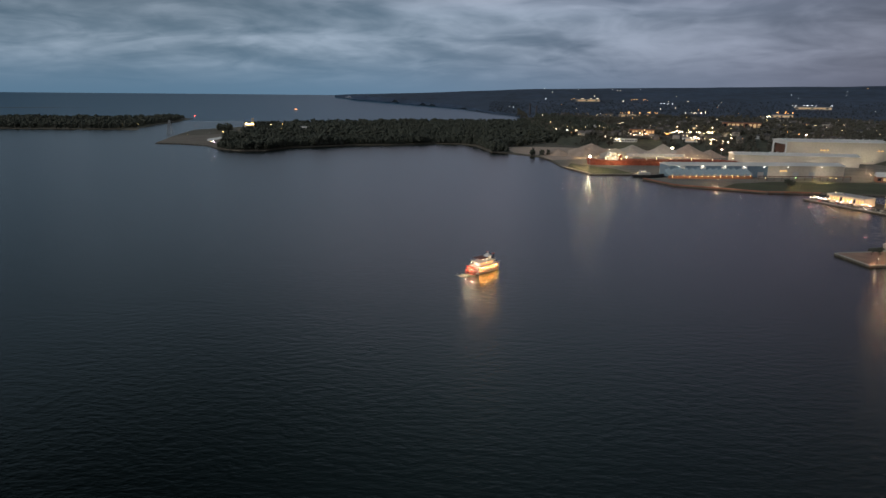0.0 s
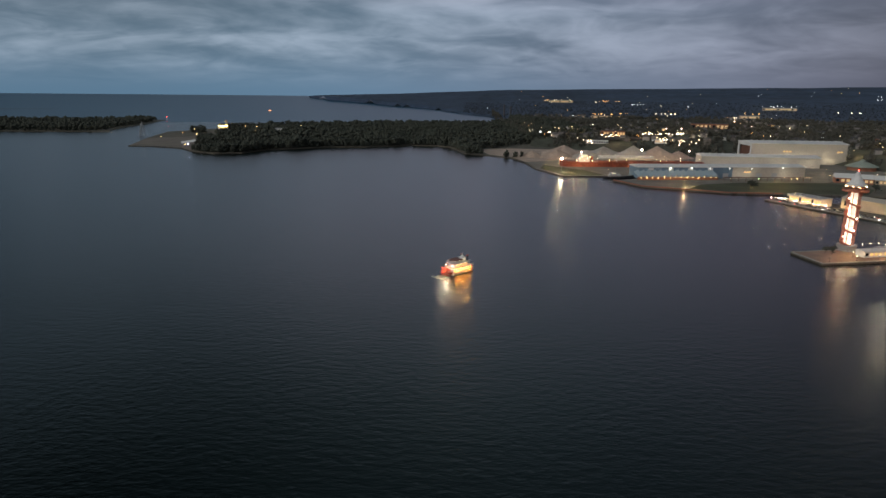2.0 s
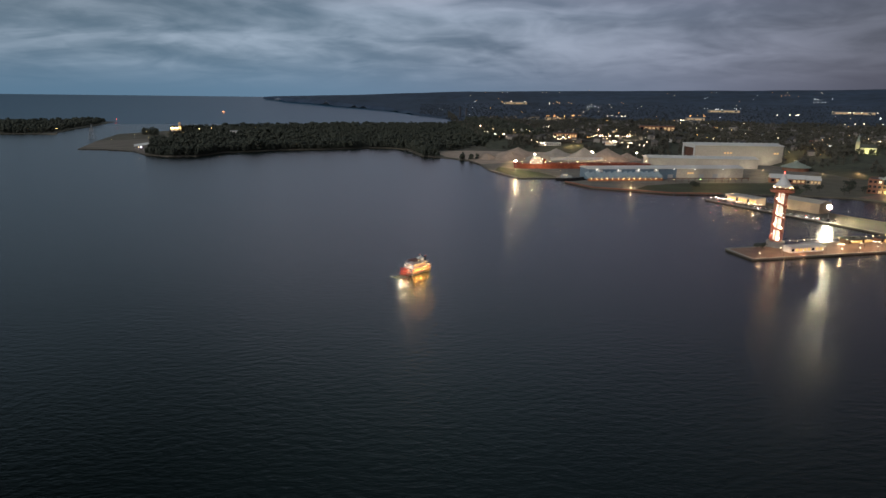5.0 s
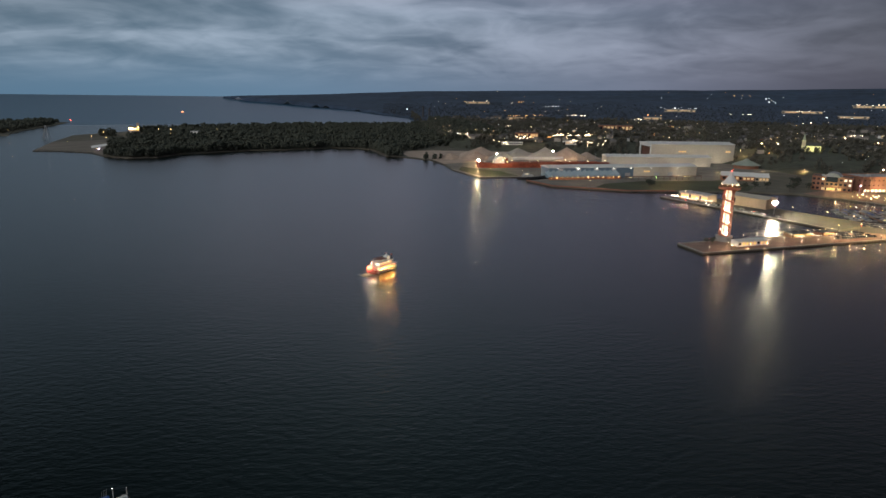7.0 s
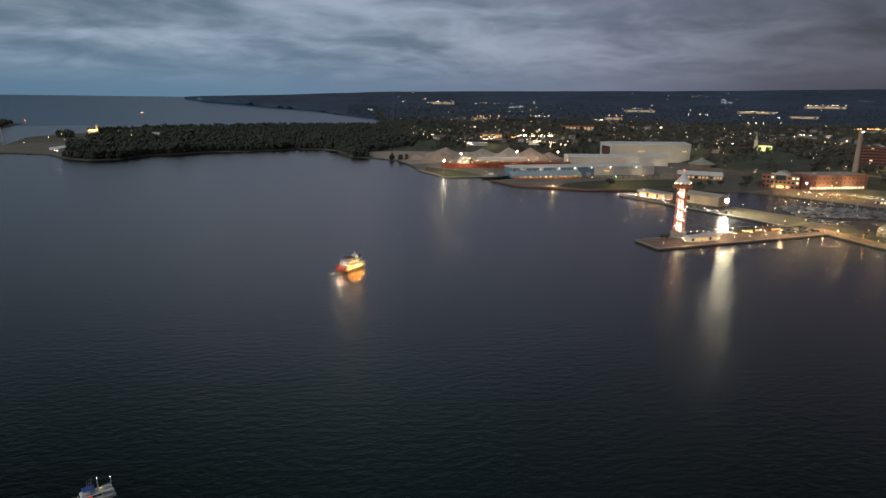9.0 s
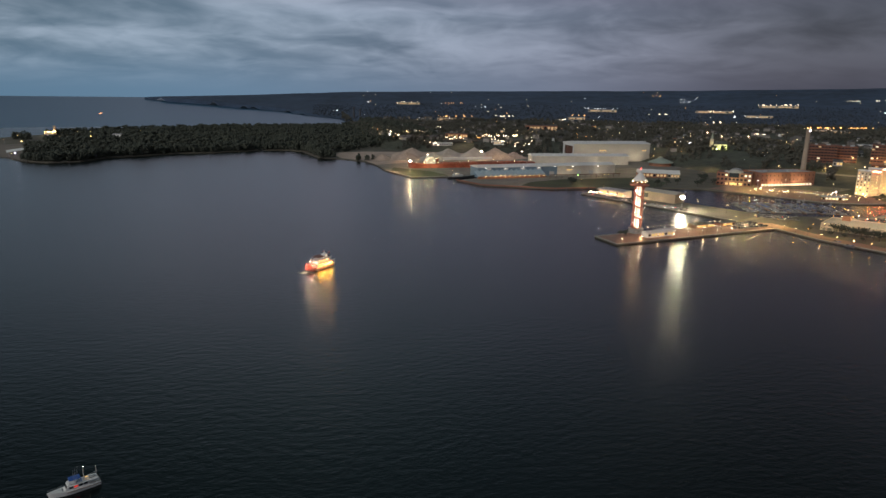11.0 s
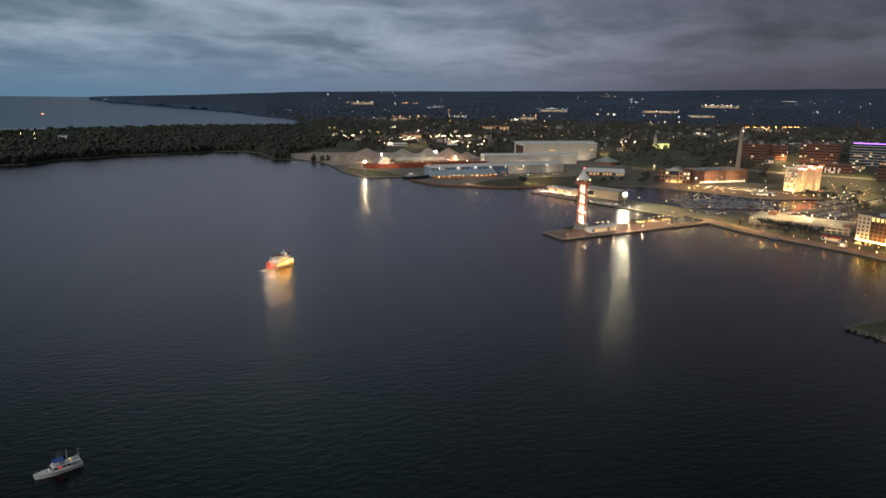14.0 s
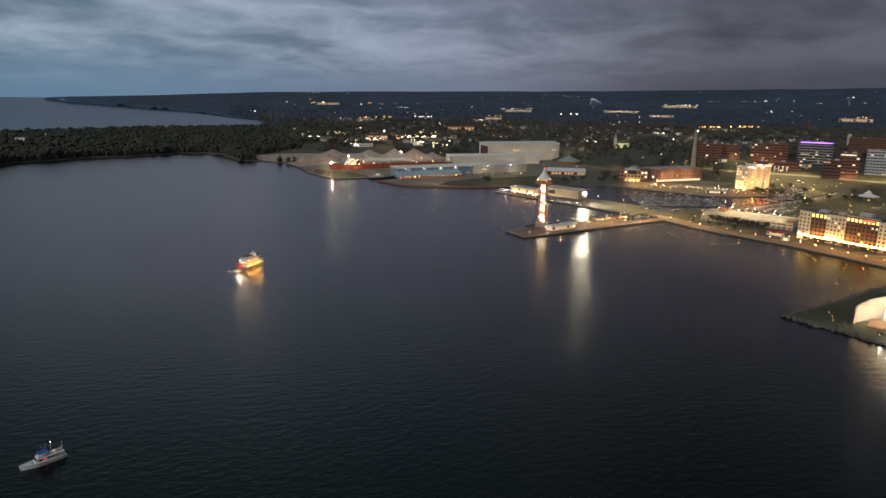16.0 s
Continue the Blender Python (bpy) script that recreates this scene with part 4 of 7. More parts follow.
# parked cars
car = car_model("car", 455, 430, "parked car with dark windows", "parked cars")
rng = np.random.default_rng(21)
spots = []
for row in range(4):
    for i in range(15):
        spots.append((418 + i * 2.9 - row * 0.5, 424 + i * 0.41 + row * 6.2, 99 + rng.normal(0, 3)))
for x, y, a in along([(560, 441), (600, 441), (660, 452), (756, 471), (884, 512), (1000, 560)], 9.0, 3.0) + along([(565, 436), (600, 436), (660, 447), (756, 466), (884, 507), (1000, 555)], 13.0, -3.0):
    spots.append((x, y, a))
for x, y, a in spots:
    if rng.random() < 0.78:
        copy_thing(car, pose(x, y, 1.575, 0, 0, a))

# coloured lamps round the restaurant at the pier's end
party = [street_lamp("party_lamp", 384 + 2 * i, 657 - 4 * i, 3, m, "small %s lamp on the restaurant terrace" % w, "terrace lamps", 1.57, 0.22) for i, (m, w) in enumerate((("pink_lamp", "pink"), ("amber", "amber"), ("cool", "white")))]
rng = np.random.default_rng(44)
for i in range(20):
    u = rng.random()
    copy_thing(party[i % 3], pose(384 + 20 * u + rng.uniform(0, 10), 658 - 56 * u + rng.uniform(-4, 4), 1.57))

# ---- buildings of the waterfront ----
def window_grid(parent, face, along_len, floors, storey, bays, size, lit_share, rng, start=1.0, lit=("win_warm", "win_white"), inset=0.0, x_from=0.0, skip=None, dark="glass"):
    """Separate windows on one face. face: the pose of the face's lower corner, x along it and -y outwards."""
    made = {}
    step = along_len / bays
    for k in range(floors):
        for i in range(bays):
            if skip and skip(i, k):
                continue
            mat = lit[int(rng.random() * len(lit))] if rng.random() < lit_share else dark
            m = face @ pose(x_from + step * (i + 0.5), inset, start + k * storey)
            if mat not in made:
                w, h = size
                bm = boxes((-w / 2, w / 2, -0.05, 0.25, 0, h), (-w / 2 - 0.1, w / 2 + 0.1, -0.14, 0.1, -0.15, 0))
                made[mat] = part("window", bm, mat, parent)
                made[mat].matrix_basis = m
            else:
                o = made[mat].copy()
                scene.collection.objects.link(o)
                o.matrix_basis = m


def roof_units(parent, rows):
    for x, y, w, d, h, z in rows:
        part("roof_unit", boxes((x, x + w, y, y + d, z, z + h), bevel=0.1), "grey_metal", parent)


def slab(name, x, y, rz, w, d, h, wall, roof, floors, bays, label, lit=0.25, z=1.56, size=(1.5, 1.6), seed=1, ends=3, lamps=("win_warm", "win_white"), category="building"):
    """A block of several storeys with windows on all four sides."""
    rng = np.random.default_rng(seed)
    t = thing(name, pose(x, y, z, 0, 0, rz), label, category)
    part("wall", boxes((0, w, 0, d, -3, h)), wall, t)
    part("parapet", boxes((-0.2, w + 0.2, -0.2, 0.25, h, h + 0.9), (-0.2, w + 0.2, d - 0.25, d + 0.2, h, h + 0.9), (-0.2, 0.25, 0.25, d - 0.25, h, h + 0.9), (w - 0.25, w + 0.2, 0.25, d - 0.25, h, h + 0.9)), wall, t)
    part("roof", boxes((0.25, w - 0.25, 0.25, d - 0.25, h, h + 0.25)), roof, t)
    roof_units(t, ((w * 0.2, d * 0.4, 4, 3, 1.8, h + 0.25), (w * 0.6, d * 0.3, 6, 4, 2.2, h + 0.25)))
    st = h / floors
    window_grid(t, pose(0, 0, 0), w, floors, st, bays, size, lit, rng, st * 0.3, lamps)
    window_grid(t, pose(0, d, 0, 0, 0, -90), d, floors, st, ends, size, lit, rng, st * 0.3, lamps)
    return t


def bayfront_hotel():
    rng = np.random.default_rng(4)
    t = thing("waterfront_hotel", pose(519, 303, 1.56, 0, 0, -79.6), "cream and brown hotel of seven storeys lit golden along the quay", "hotel")
    h, st = 26.0, 3.45
    cuts = ((0, 10.5, 0, "cream", 0), (10.5, 25, 0.8, "brown", -0.8), (25, 41, 0, "cream", 0), (41, 68, 0.8, "brown", 1.6), (68, 100, 0, "cream", 0))
    for a, b, back, mat, more in cuts:
        part("facade_bay", boxes((a, b, back, 17, 0, h + more)), mat, t)
        part("cornice", boxes((a - 0.2, b + 0.2, back - 0.5, back + 0.6, h + more, h + more + 0.7)), "cream", t)
        part("roof", boxes((a, b, back + 0.6, 17, h + more, h + more + 0.3)), "roof", t)
        n = max(3, round((b - a) / 3.4))
        top = 7 if mat == "cream" else 6
        window_grid(t, pose(a, back, 0), b - a, top, st, n, (1.35, 1.5), 0.12 if mat == "cream" else 0.10, rng, 1.9)
        if mat == "brown":
            for i in range(n):
                o = part("loggia_light", boxes((a + (b - a) * (i + 0.2) / n, a + (b - a) * (i + 0.75) / n, back - 0.12, back + 0.1, h - 3.4 + more * 0.5, h - 0.7 + more * 0.5)), "gold_window", t, "tall golden lit window of the top floor")
    window_grid(t, pose(0, 17, 0, 0, 0, -90), 17, 7, st, 4, (1.4, 1.7), 0.2, rng, 1.9)
    for i in range(26):
        x = 2 + i * 3.7
        part("wall_light", ball(0.28, x, -1.3, 4.6), "gold_lamp", t, "golden wall lamp over the arcade")
    part("canopy", boxes((8, 96, -3.0, 0, 3.3, 3.6)), "cream", t)
    for i in range(12):
        part("canopy_post", rod((9 + i * 7.8, -2.7, 0), (9 + i * 7.8, -2.7, 3.3), 0.15), "cream", t)
    part("roof_sign", boxes((55, 64, 0.4, 0.7, h - 1.2, h + 0.6)), "red_sign", t, "small red sign board under the roof")
    roof_units(t, ((14, 6, 8, 6, 2.4, h + 0.3), (30, 8, 5, 4, 2, h + 0.3), (48, 7, 10, 7, 3, h + 1.9), (76, 6, 8, 6, 2.2, h + 0.3)))
    return t


hotel = bayfront_hotel()


def wall_wash(owner, place, target, watts, colour, spread=110):
    """An added floodlight on the ground that washes a wall: its small unseen housing and its lamp."""
    m = owner.matrix_basis
    data = bpy.data.lights.new("wall_wash", "SPOT")
    data.energy, data.color, data.spot_size, data.spot_blend, data.shadow_soft_size = watts, colour, radians(spread), 0.6, 0.15
    ob = new("wall_wash", data)
    ob.parent = owner
    ob.matrix_basis = look(place, target)
    part("floodlight_housing", boxes((place[0] - 0.3, place[0] + 0.3, place[1] - 0.7, place[1] - 0.3, place[2] - 0.5, place[2] + 0.1)), "dark_metal", owner)


hotel_front = hotel.matrix_basis.copy()
GOLD = (1.0, 0.66, 0.26)
for x in (-14, 10):
    # lamps added to brighten the tan hall and the restaurant front
    wall_wash(far_hall, (x, -19, 3), (x, -10, 6), 1500, (1.0, 0.74, 0.42), 130)
wall_wash(far_grill, (0, -17, 2), (0, -8, 4), 900, (1.0, 0.70, 0.40), 140)
for x in (6, 18, 33, 46, 62, 80, 94):
    wall_wash(hotel, (x, -9, 1.2), (x, 0, 13), 3600, GOLD)


def parking_deck():
    t = thing("parking_garage", pose(499, 404, 1.56, 0, 0, -59.5), "cream concrete parking garage, its open top deck lit amber", "garage")
    L, D, st = 88.0, 40.0, 3.1
    top = 2 * st
    for k in range(3):
        part("floor_slab", boxes((0, L, 0, D, k * st - 0.05, k * st + 0.35)), "concrete", t)
        if k:
            part("spandrel", boxes((-0.15, L + 0.15, -0.15, 0.2, k * st - 0.4, k * st + 1.1), (-0.15, 0.2, 0.2, D, k * st - 0.4, k * st + 1.1), (L - 0.2, L + 0.15, 0.2, D, k * st - 0.4, k * st + 1.1), (0.2, L - 0.2, D - 0.2, D + 0.15, k * st - 0.4, k * st + 1.1)), "cream", t)
    part("inner_wall", boxes((1, L - 1, D * 0.45, D * 0.45 + 0.3, 0.35, top - 0.05)), "concrete", t)
    for i in range(19):
        part("column", boxes((i * L / 18 - 0.45, i * L / 18 + 0.45, -0.2, 0.4, 0, top)), "cream", t)
    for i in range(1, 8):
        part("column", boxes((-0.2, 0.4, i * D / 8 - 0.45, i * D / 8 + 0.45, 0, top)), "cream", t)
    part("stair_tower", boxes((10, 17, D - 11, D - 4, 0, top + 4.5), bevel=0.1), "brick", t, "brick stair tower")
    part("stair_tower", boxes((L - 6, L, 1, 8, 0, top + 3.5), bevel=0.1), "brick", t, "brick stair tower")
    for i in range(9):
        part("ceiling_light", boxes((4 + i * 10, 6 + i * 10, 4, 4.3, top - 0.45, top - 0.35)), "yard_glow", t)
    for i, (x, y) in enumerate(((14, 11), (34, 11), (54, 11), (74, 11), (24, 29), (46, 29), (66, 29))):
        q = part("deck_lamp_post", rod((x, y, top), (x, y, top + 7), 0.12), "grey_metal", t)
        part("lamp_head", ball(0.22, x, y, top + 7.1), "amber_strong", q, "bright amber lamp")
        # added hood and hidden lens brighten the top deck
        part("lamp_hood", lathe([(1.0, top + 6.6), (0.9, top + 6.7), (0.3, top + 6.8)], 10, at=(x, y)), "dark_metal", q)
        part("downlight", lathe([(0.42, top + 6.5), (0.42, top + 6.54)], 10, at=(x, y), close=True), "downlight", q, "bright lens hidden under the hood, added to light the ground")
    return t


garage = parking_deck()
# lamps added to brighten the garage's cream front
for x in (12, 44, 76):
    wall_wash(garage, (x, -9, 1.0), (x, 0, 4), 1500, (1.0, 0.74, 0.40), 130)


def gold_hotel():
    rng = np.random.default_rng(9)
    t = thing("lit_hotel", pose(740, 566, 1.56, 0, 0, 6) @ Matrix.Diagonal((0.8, 1, 1, 1)), "pale hotel of eight storeys floodlit gold with red crown lights", "hotel")
    for a, b, f, mat, h in ((0, 12, 0, "cream", 32), (12, 24, 2, "cream", 30.5), (24, 36, 0, "cream", 34), (36, 48, 2, "cream", 30.5), (48, 62, -1, "cream", 33)):
        part("wing", boxes((a, b, f, 19, 0, h)), mat, t)
        part("crown", boxes((a - 0.4, b + 0.4, f - 0.4, 19.4, h, h + 1.2), bevel=0.2), "white", t)
        part("crown_light", boxes((a + 0.5, b - 0.5, f - 0.75, f - 0.45, h + 0.1, h + 1.0)), "crown_glow", t, "red-orange crown light")
        window_grid(t, pose(a, f, 0), b - a, 8, 3.7, 3, (1.2, 1.7), 0.2, rng, 2.0, dark="tan")
    window_grid(t, pose(0, 19, 0, 0, 0, -90), 19, 8, 3.7, 4, (1.6, 1.9), 0.5, rng, 2.0)
    for k in range(3):
        part("uplight", ball(0.3, -1.4, 3 + 6 * k, 1.2), "gold_uplight", t, "golden uplight at the wall's foot")
    return t


hotel = gold_hotel()
for x in (4, 20, 36, 52):
    wall_wash(hotel, (x, -9, 1.0), (x + 2, 0, 15), 20000, GOLD)
wall_wash(hotel, (-9, 8, 1.0), (0, 9, 15), 20000, GOLD)

# museum and library of brick, with the lit quay before it
museum = slab("museum", 668, 676, -2, 92, 38, 19, "brick", "pale_roof", 3, 14, "long brick museum with a pale roof beside the basin", 0.03, seed=3, size=(1.3, 1.5))
library = slab("library", 618, 706, -46, 46, 26, 18, "brick", "roof", 3, 9, "brick library with warm lit windows on the quay", 0.22, seed=5, size=(3.0, 2.6))
# added lamps brighten the brick of museum and library
wall_wash(museum, (20, -10, 1.0), (22, 0, 8), 26000, (1.0, 0.72, 0.4))
wall_wash(museum, (60, -10, 1.0), (62, 0, 8), 20000, (1.0, 0.72, 0.4))
wall_wash(library, (22, -10, 1.0), (24, 0, 8), 9000, (0.92, 0.95, 0.40))
bm = bmesh.new()
arch = [(9.0 * math.cos(math.pi * i / 12), 5.5 * math.sin(math.pi * i / 12)) for i in range(13)]
ends = [[bm.verts.new((23 + ax, y, 18.0 + az)) for ax, az in arch] for y in (-1.0, 25.0)]
for i in range(12):
    bm.faces.new((ends[0][i], ends[0][i + 1], ends[1][i + 1], ends[1][i]))
bm.faces.new(ends[0][::-1]), bm.faces.new(ends[1])
part("barrel_roof", bm, "pale_roof", library, "pale barrel roof over the entrance hall")
part("gable_window", boxes((16.5, 29.5, -1.2, -1.02, 12.0, 18.5)), "glass", library, "dark glass gable")
for k in range(4):
    part("entrance_light", boxes((12 + k * 6, 16 + k * 6, -0.3, 0, 1.0, 4.2)), "win_store", library)
for i in range(16):
    part("arcade_window", boxes((3 + i * 5.4, 6.4 + i * 5.4, -0.3, 0.0, 0.4, 3.2)), "win_white", museum, "bright lit window of the ground floor")
for k in range(4):
    t = thing("ship_mast", pose(640 + k * 6, 668 - k * 5, 0), "pale wooden mast of a moored sailing ship", "mast", "sailing ship masts")
    part("mast", lathe([(0.35, 0), (0.3, 14), (0.12, 34 - k)], 7), "wood", t)
    part("yard", rod((-5, 0, 20), (5, 0, 20), 0.14), "wood", t)
quay_lamp = street_lamp("quay_lamp", 603, 619, 4.2, "warm", "lamp post with an orange globe on the brick quay", "museum quay lamps", 1.58, 0.24)
lamp_row(quay_lamp, along([(606, 611), (642, 543), (680, 523), (718, 516)], 13))
cafe = street_lamp("cafe_lamp", 650, 552, 3.2, "lot_lamp", "small bright lamp over the quayside cafe", "cafe lamps", 1.58, 0.32)
rng = np.random.default_rng(31)
for i in range(46):
    u = rng.random()
    copy_thing(cafe, pose(618 + u * 80 + rng.uniform(0, 16), 610 - u * 76 + rng.uniform(0, 30), 1.58))
flood_mast(676, 556, 9, 0.26, "white floodlight mast by the quayside cafe", "cool_flood")
flood_mast(650, 660, 10, 0.26, "white floodlight mast in front of the museum", "cool_flood")
low_hall("quay_cafe", 668, 552, -34, 26, 8, 4, "wood", "pale_roof", "quayside cafe strung with bright lights", bays=7, lit="win_white", pitch=1.5)

# smoke stack
t = thing("smoke_stack", pose(786, 722, 1.5), "tall pale concrete smoke stack with a lamp at its top", "chimney")
part("shaft", lathe([(4.4, 0), (3.9, 20), (3.2, 52), (2.9, 75.5), (3.2, 75.8), (3.2, 77.0), (2.4, 77.0), (2.4, 75)], 20), "pale_stack", t, smooth=True)
part("aviation_lamp", ball(0.6, 0, -3.4, 76), "cool", t)

# tall town blocks on the bluff: place, heading, length, depth, foot and top
for i, (x, y, rz, w, d, foot, top, wall, fl, lit, lab) in enumerate((
        (867, 798, -45, 42, 24, 22, 50, "dark_brick", 6, 0.06, "dark red-brown office block of six storeys"),
        (911, 782, -47, 29, 24, 20, 48, "dark_brick", 6, 0.03, "red brick office block on the bluff"),
        (943, 747, -50, 60, 30, 20, 53, "dark_brick", 7, 0.08, "long red brick hospital block with lit windows"),
        (992, 690, -53, 53, 30, 22, 58, "dark_cladding", 8, 0.10, "dark glass block with banded floors"),
        (1191, 741, -56, 110, 40, 28, 59, "dark_brick", 7, 0.03, "broad red-brown brick block"),
        (888, 562, -54, 24, 18, 17, 41, "brown", 5, 0.12, "brown block with lit lower floors"),
        (916, 558, -55, 27, 24, 18, 51.5, "dark_brick", 7, 0.05, "brick office block with a lit roof line"),
        (961, 546, -57, 50, 26, 20, 55.5, "grey_metal", 8, 0.08, "pale framed block with dark windows"),
        (862, 673, -50, 76, 16, 15, 30, "dark_brick", 3, 0.12, "low brick row with pale lit bays"))):
    block = slab("town_block", x, y, rz, w, d, top - foot, wall, "roof", fl, round(w / 4.5), lab, lit, foot, (3.7, 1.5), 40 + i, round(d / 6), ("win_white", "win_store", "win_store"))
    if wall in ("dark_cladding", "grey_metal"):
        for k in range(fl):
            z = (top - foot) / fl * k
            part("spandrel_band", boxes((-0.3, w + 0.3, -0.3, 0, z + 0.1, z + 0.9)), "grey_metal", block, "pale metal band between the floors")
    # added wash brightens the brick, standing in for the road lamps
    if i in (1, 2, 3, 8):
        wall_wash(block, (w * 0.45, -26, 3), (w * 0.5, 0, 14), 2600, (1.0, 0.62, 0.32), 125)
    if i == 8:
        for k in range(5):
            part("pale_pier", boxes((30 + k * 6, 32 + k * 6, -0.8, 0, -2, 9)), "white", block, "pale lit entrance pier")
for x, y, rz, z, a, b, mat, lab in ((992, 690, -53, 57.2, 2, 51, "violet", "violet light strip along a roof edge"), (916, 558, -55, 48.5, 2, 22, "win_white", "white light strip along a roof edge")):
    t = thing("roof_light_strip", pose(x, y, z, 0, 0, rz), lab, "light")
    part("light_strip", boxes((a, b, -0.7, -0.25, 0.0, 1.5)), mat, t)
for k in range(6):
    street = street_lamp("road_lamp", 850 + k * 16, 650 - k * 26, 9, "lot_lamp", "tall road lamp below the town blocks", "road lamps", 14, 0.3, down=True)

# churches
def church(x, y, rz, tall, label, mat="cream", glow_mat=None):
    t = thing("church", pose(x, y, ground_z(x, y), 0, 0, rz), label, "church")
    part("nave", boxes((0, 26, -6, 6, 0, 11)), mat, t)
    bm = bmesh.new()
    p = [bm.verts.new(c) for c in ((0, -6.4, 11), (26, -6.4, 11), (26, 6.4, 11), (0, 6.4, 11), (0, 0, 17), (26, 0, 17))]
    for q in ((0, 1, 5, 4), (2, 3, 4, 5), (0, 4, 3), (1, 2, 5), (0, 3, 2, 1)):
        bm.faces.new([p[i] for i in q])
    part("nave_roof", bm, "roof", t)
    part("bell_tower", boxes((-6, 0, -3, 3, 0, tall * 0.62), bevel=0.2), mat, t)
    part("spire", lathe([(3.0, tall * 0.62), (0.15, tall)], 8, at=(-3, 0)), "green_roof" if glow_mat else "roof", t)
    if glow_mat:
        for k, (px, py) in enumerate(((-7.5, 0), (-3, -5), (5, -8), (15, -8), (24, -8))):
            part("floodlight", ball(0.35, px, py, 1.5), glow_mat, t, "floodlight at the wall's foot")
    return t


lime = church(874, 1046, -30, 34, "church floodlit yellow-green among dark trees", "cream", "lime_flood")
wall_wash(lime, (-6, -26, 2), (-2, 0, 14), 26000, (0.85, 1.0, 0.32), 90)
wall_wash(lime, (16, -26, 2), (14, 0, 8), 26000, (0.85, 1.0, 0.32), 90)
church(1375, 868, -35, 52, "pale stone church with a slender spire", "cream")
church(1900, 1385, -40, 56, "distant church with a tall tower", "brown")

# low long halls and stores inland
for x, y, rz, w, d, h, wall, roof, lab, lit in (
        (432, 1408, -14, 52, 26, 15, "brick", "roof", "orange-lit brick warehouse above the yards", "win_store"),
        (770, 1672, -18, 90, 34, 17, "brick", "roof", "orange-lit brick school with warm windows", "win_store"),
        (370, 1612, -8, 30, 16, 11, "white", "pale_roof", "small white store with lit front", "win_store"),
        (400, 1585, -10, 60, 30, 9, "grey_metal", "pale_roof", "wide grey store roof", "win_store"),
        (660, 2302, -12, 75, 25, 12, "cream", "roof", "long low amber-lit hall inland", "win_store"),
        (755, 2338, -12, 60, 20, 10, "cream", "roof", "long low amber-lit hall inland", "win_store"),
        (500, 1292, -10, 36, 14, 8, "white", "pale_roof", "low white store with lit front", "win_store"),
        (380, 1345, -8, 46, 14, 6, "white", "white_metal", "low white shed by the gravel yard", "glass"),
        (1225, 1000, -40, 40, 14, 7, "white", "pale_roof", "pale low store beside the road", "win_store")):
    low_hall("store", x, y, rz, w, d, h, wall, roof, lab, ground_z(x, y), lit, 9)

# houses among the trees
rng = np.random.default_rng(77)
for i in range(46):
    az = rng.uniform(12, 55)
    d = interp(az, FOOT) + rng.uniform(120, 1000)
    x, y = MID[0] + d * math.sin(radians(az)), MID[1] + d * math.cos(radians(az))
    wall = ("cream", "white", "brick", "grey_metal")[i % 4]
    low_hall("house", x, y, rng.uniform(-60, 20), rng.uniform(11, 16), 9, 6.5, wall, "roof", {"cream": "cream", "white": "white", "brick": "brick", "grey_metal": "grey"}[wall] + " family house with a pitched roof among trees", ground_z(x, y), "win_warm" if i % 3 else "glass", 3, 3.5, "houses on the hill")

# tall lamps over the car parks and roads
lot = street_lamp("lot_lamp", 560, 400, 9, "lot_lamp", "tall lamp post over the car park", "car park lamps", 1.57, 0.34, down=True)
for x, y in ((430, 438), (455, 441), (492, 455), (480, 425), (585, 428), (620, 425), (600, 380), (640, 400), (488, 390), (575, 445), (630, 456), (690, 468), (735, 476), (780, 490), (830, 508), (880, 522), (930, 545), (985, 570), (470, 500), (455, 530), (430, 600), (405, 650), (480, 478),
             (735, 520), (760, 500), (790, 530), (820, 520), (850, 545), (800, 560), (830, 590), (870, 600), (900, 560), (840, 500), (700, 440), (760, 452), (900, 500), (780, 540), (795, 570), (850, 570), (880, 575), (835, 550),
             (640, 640), (610, 650), (680, 650), (720, 640), (740, 620), (600, 330), (660, 350), (700, 380), (620, 290), (680, 300), (760, 400)):
    copy_thing(lot, pose(x, y, 1.57))

# pale roofed stores far inland
for x, y, w, h in ((2446, 3063, 190, 12), (1240, 2374, 70, 10), (3387, 3600, 240, 14), (2260, 2500, 120, 10), (1560, 1410, 90, 9), (1055, 4800, 170, 16), (1890, 3326, 160, 12), (2800, 1857, 130, 14)):
    d = math.hypot(x - MID[0], y - MID[1])
    p = far(x, y, ground_z(x, y))
    k = 1.0 if d < NEAR else math.hypot(p[0] - MID[0], p[1] - MID[1]) / d
    t = low_hall("store", p[0], p[1], -bearing(x, y), w * k, 40 * k, h * k, "cream", "pale_roof", "wide pale-roofed store far inland", p[2], "win_store", 12)

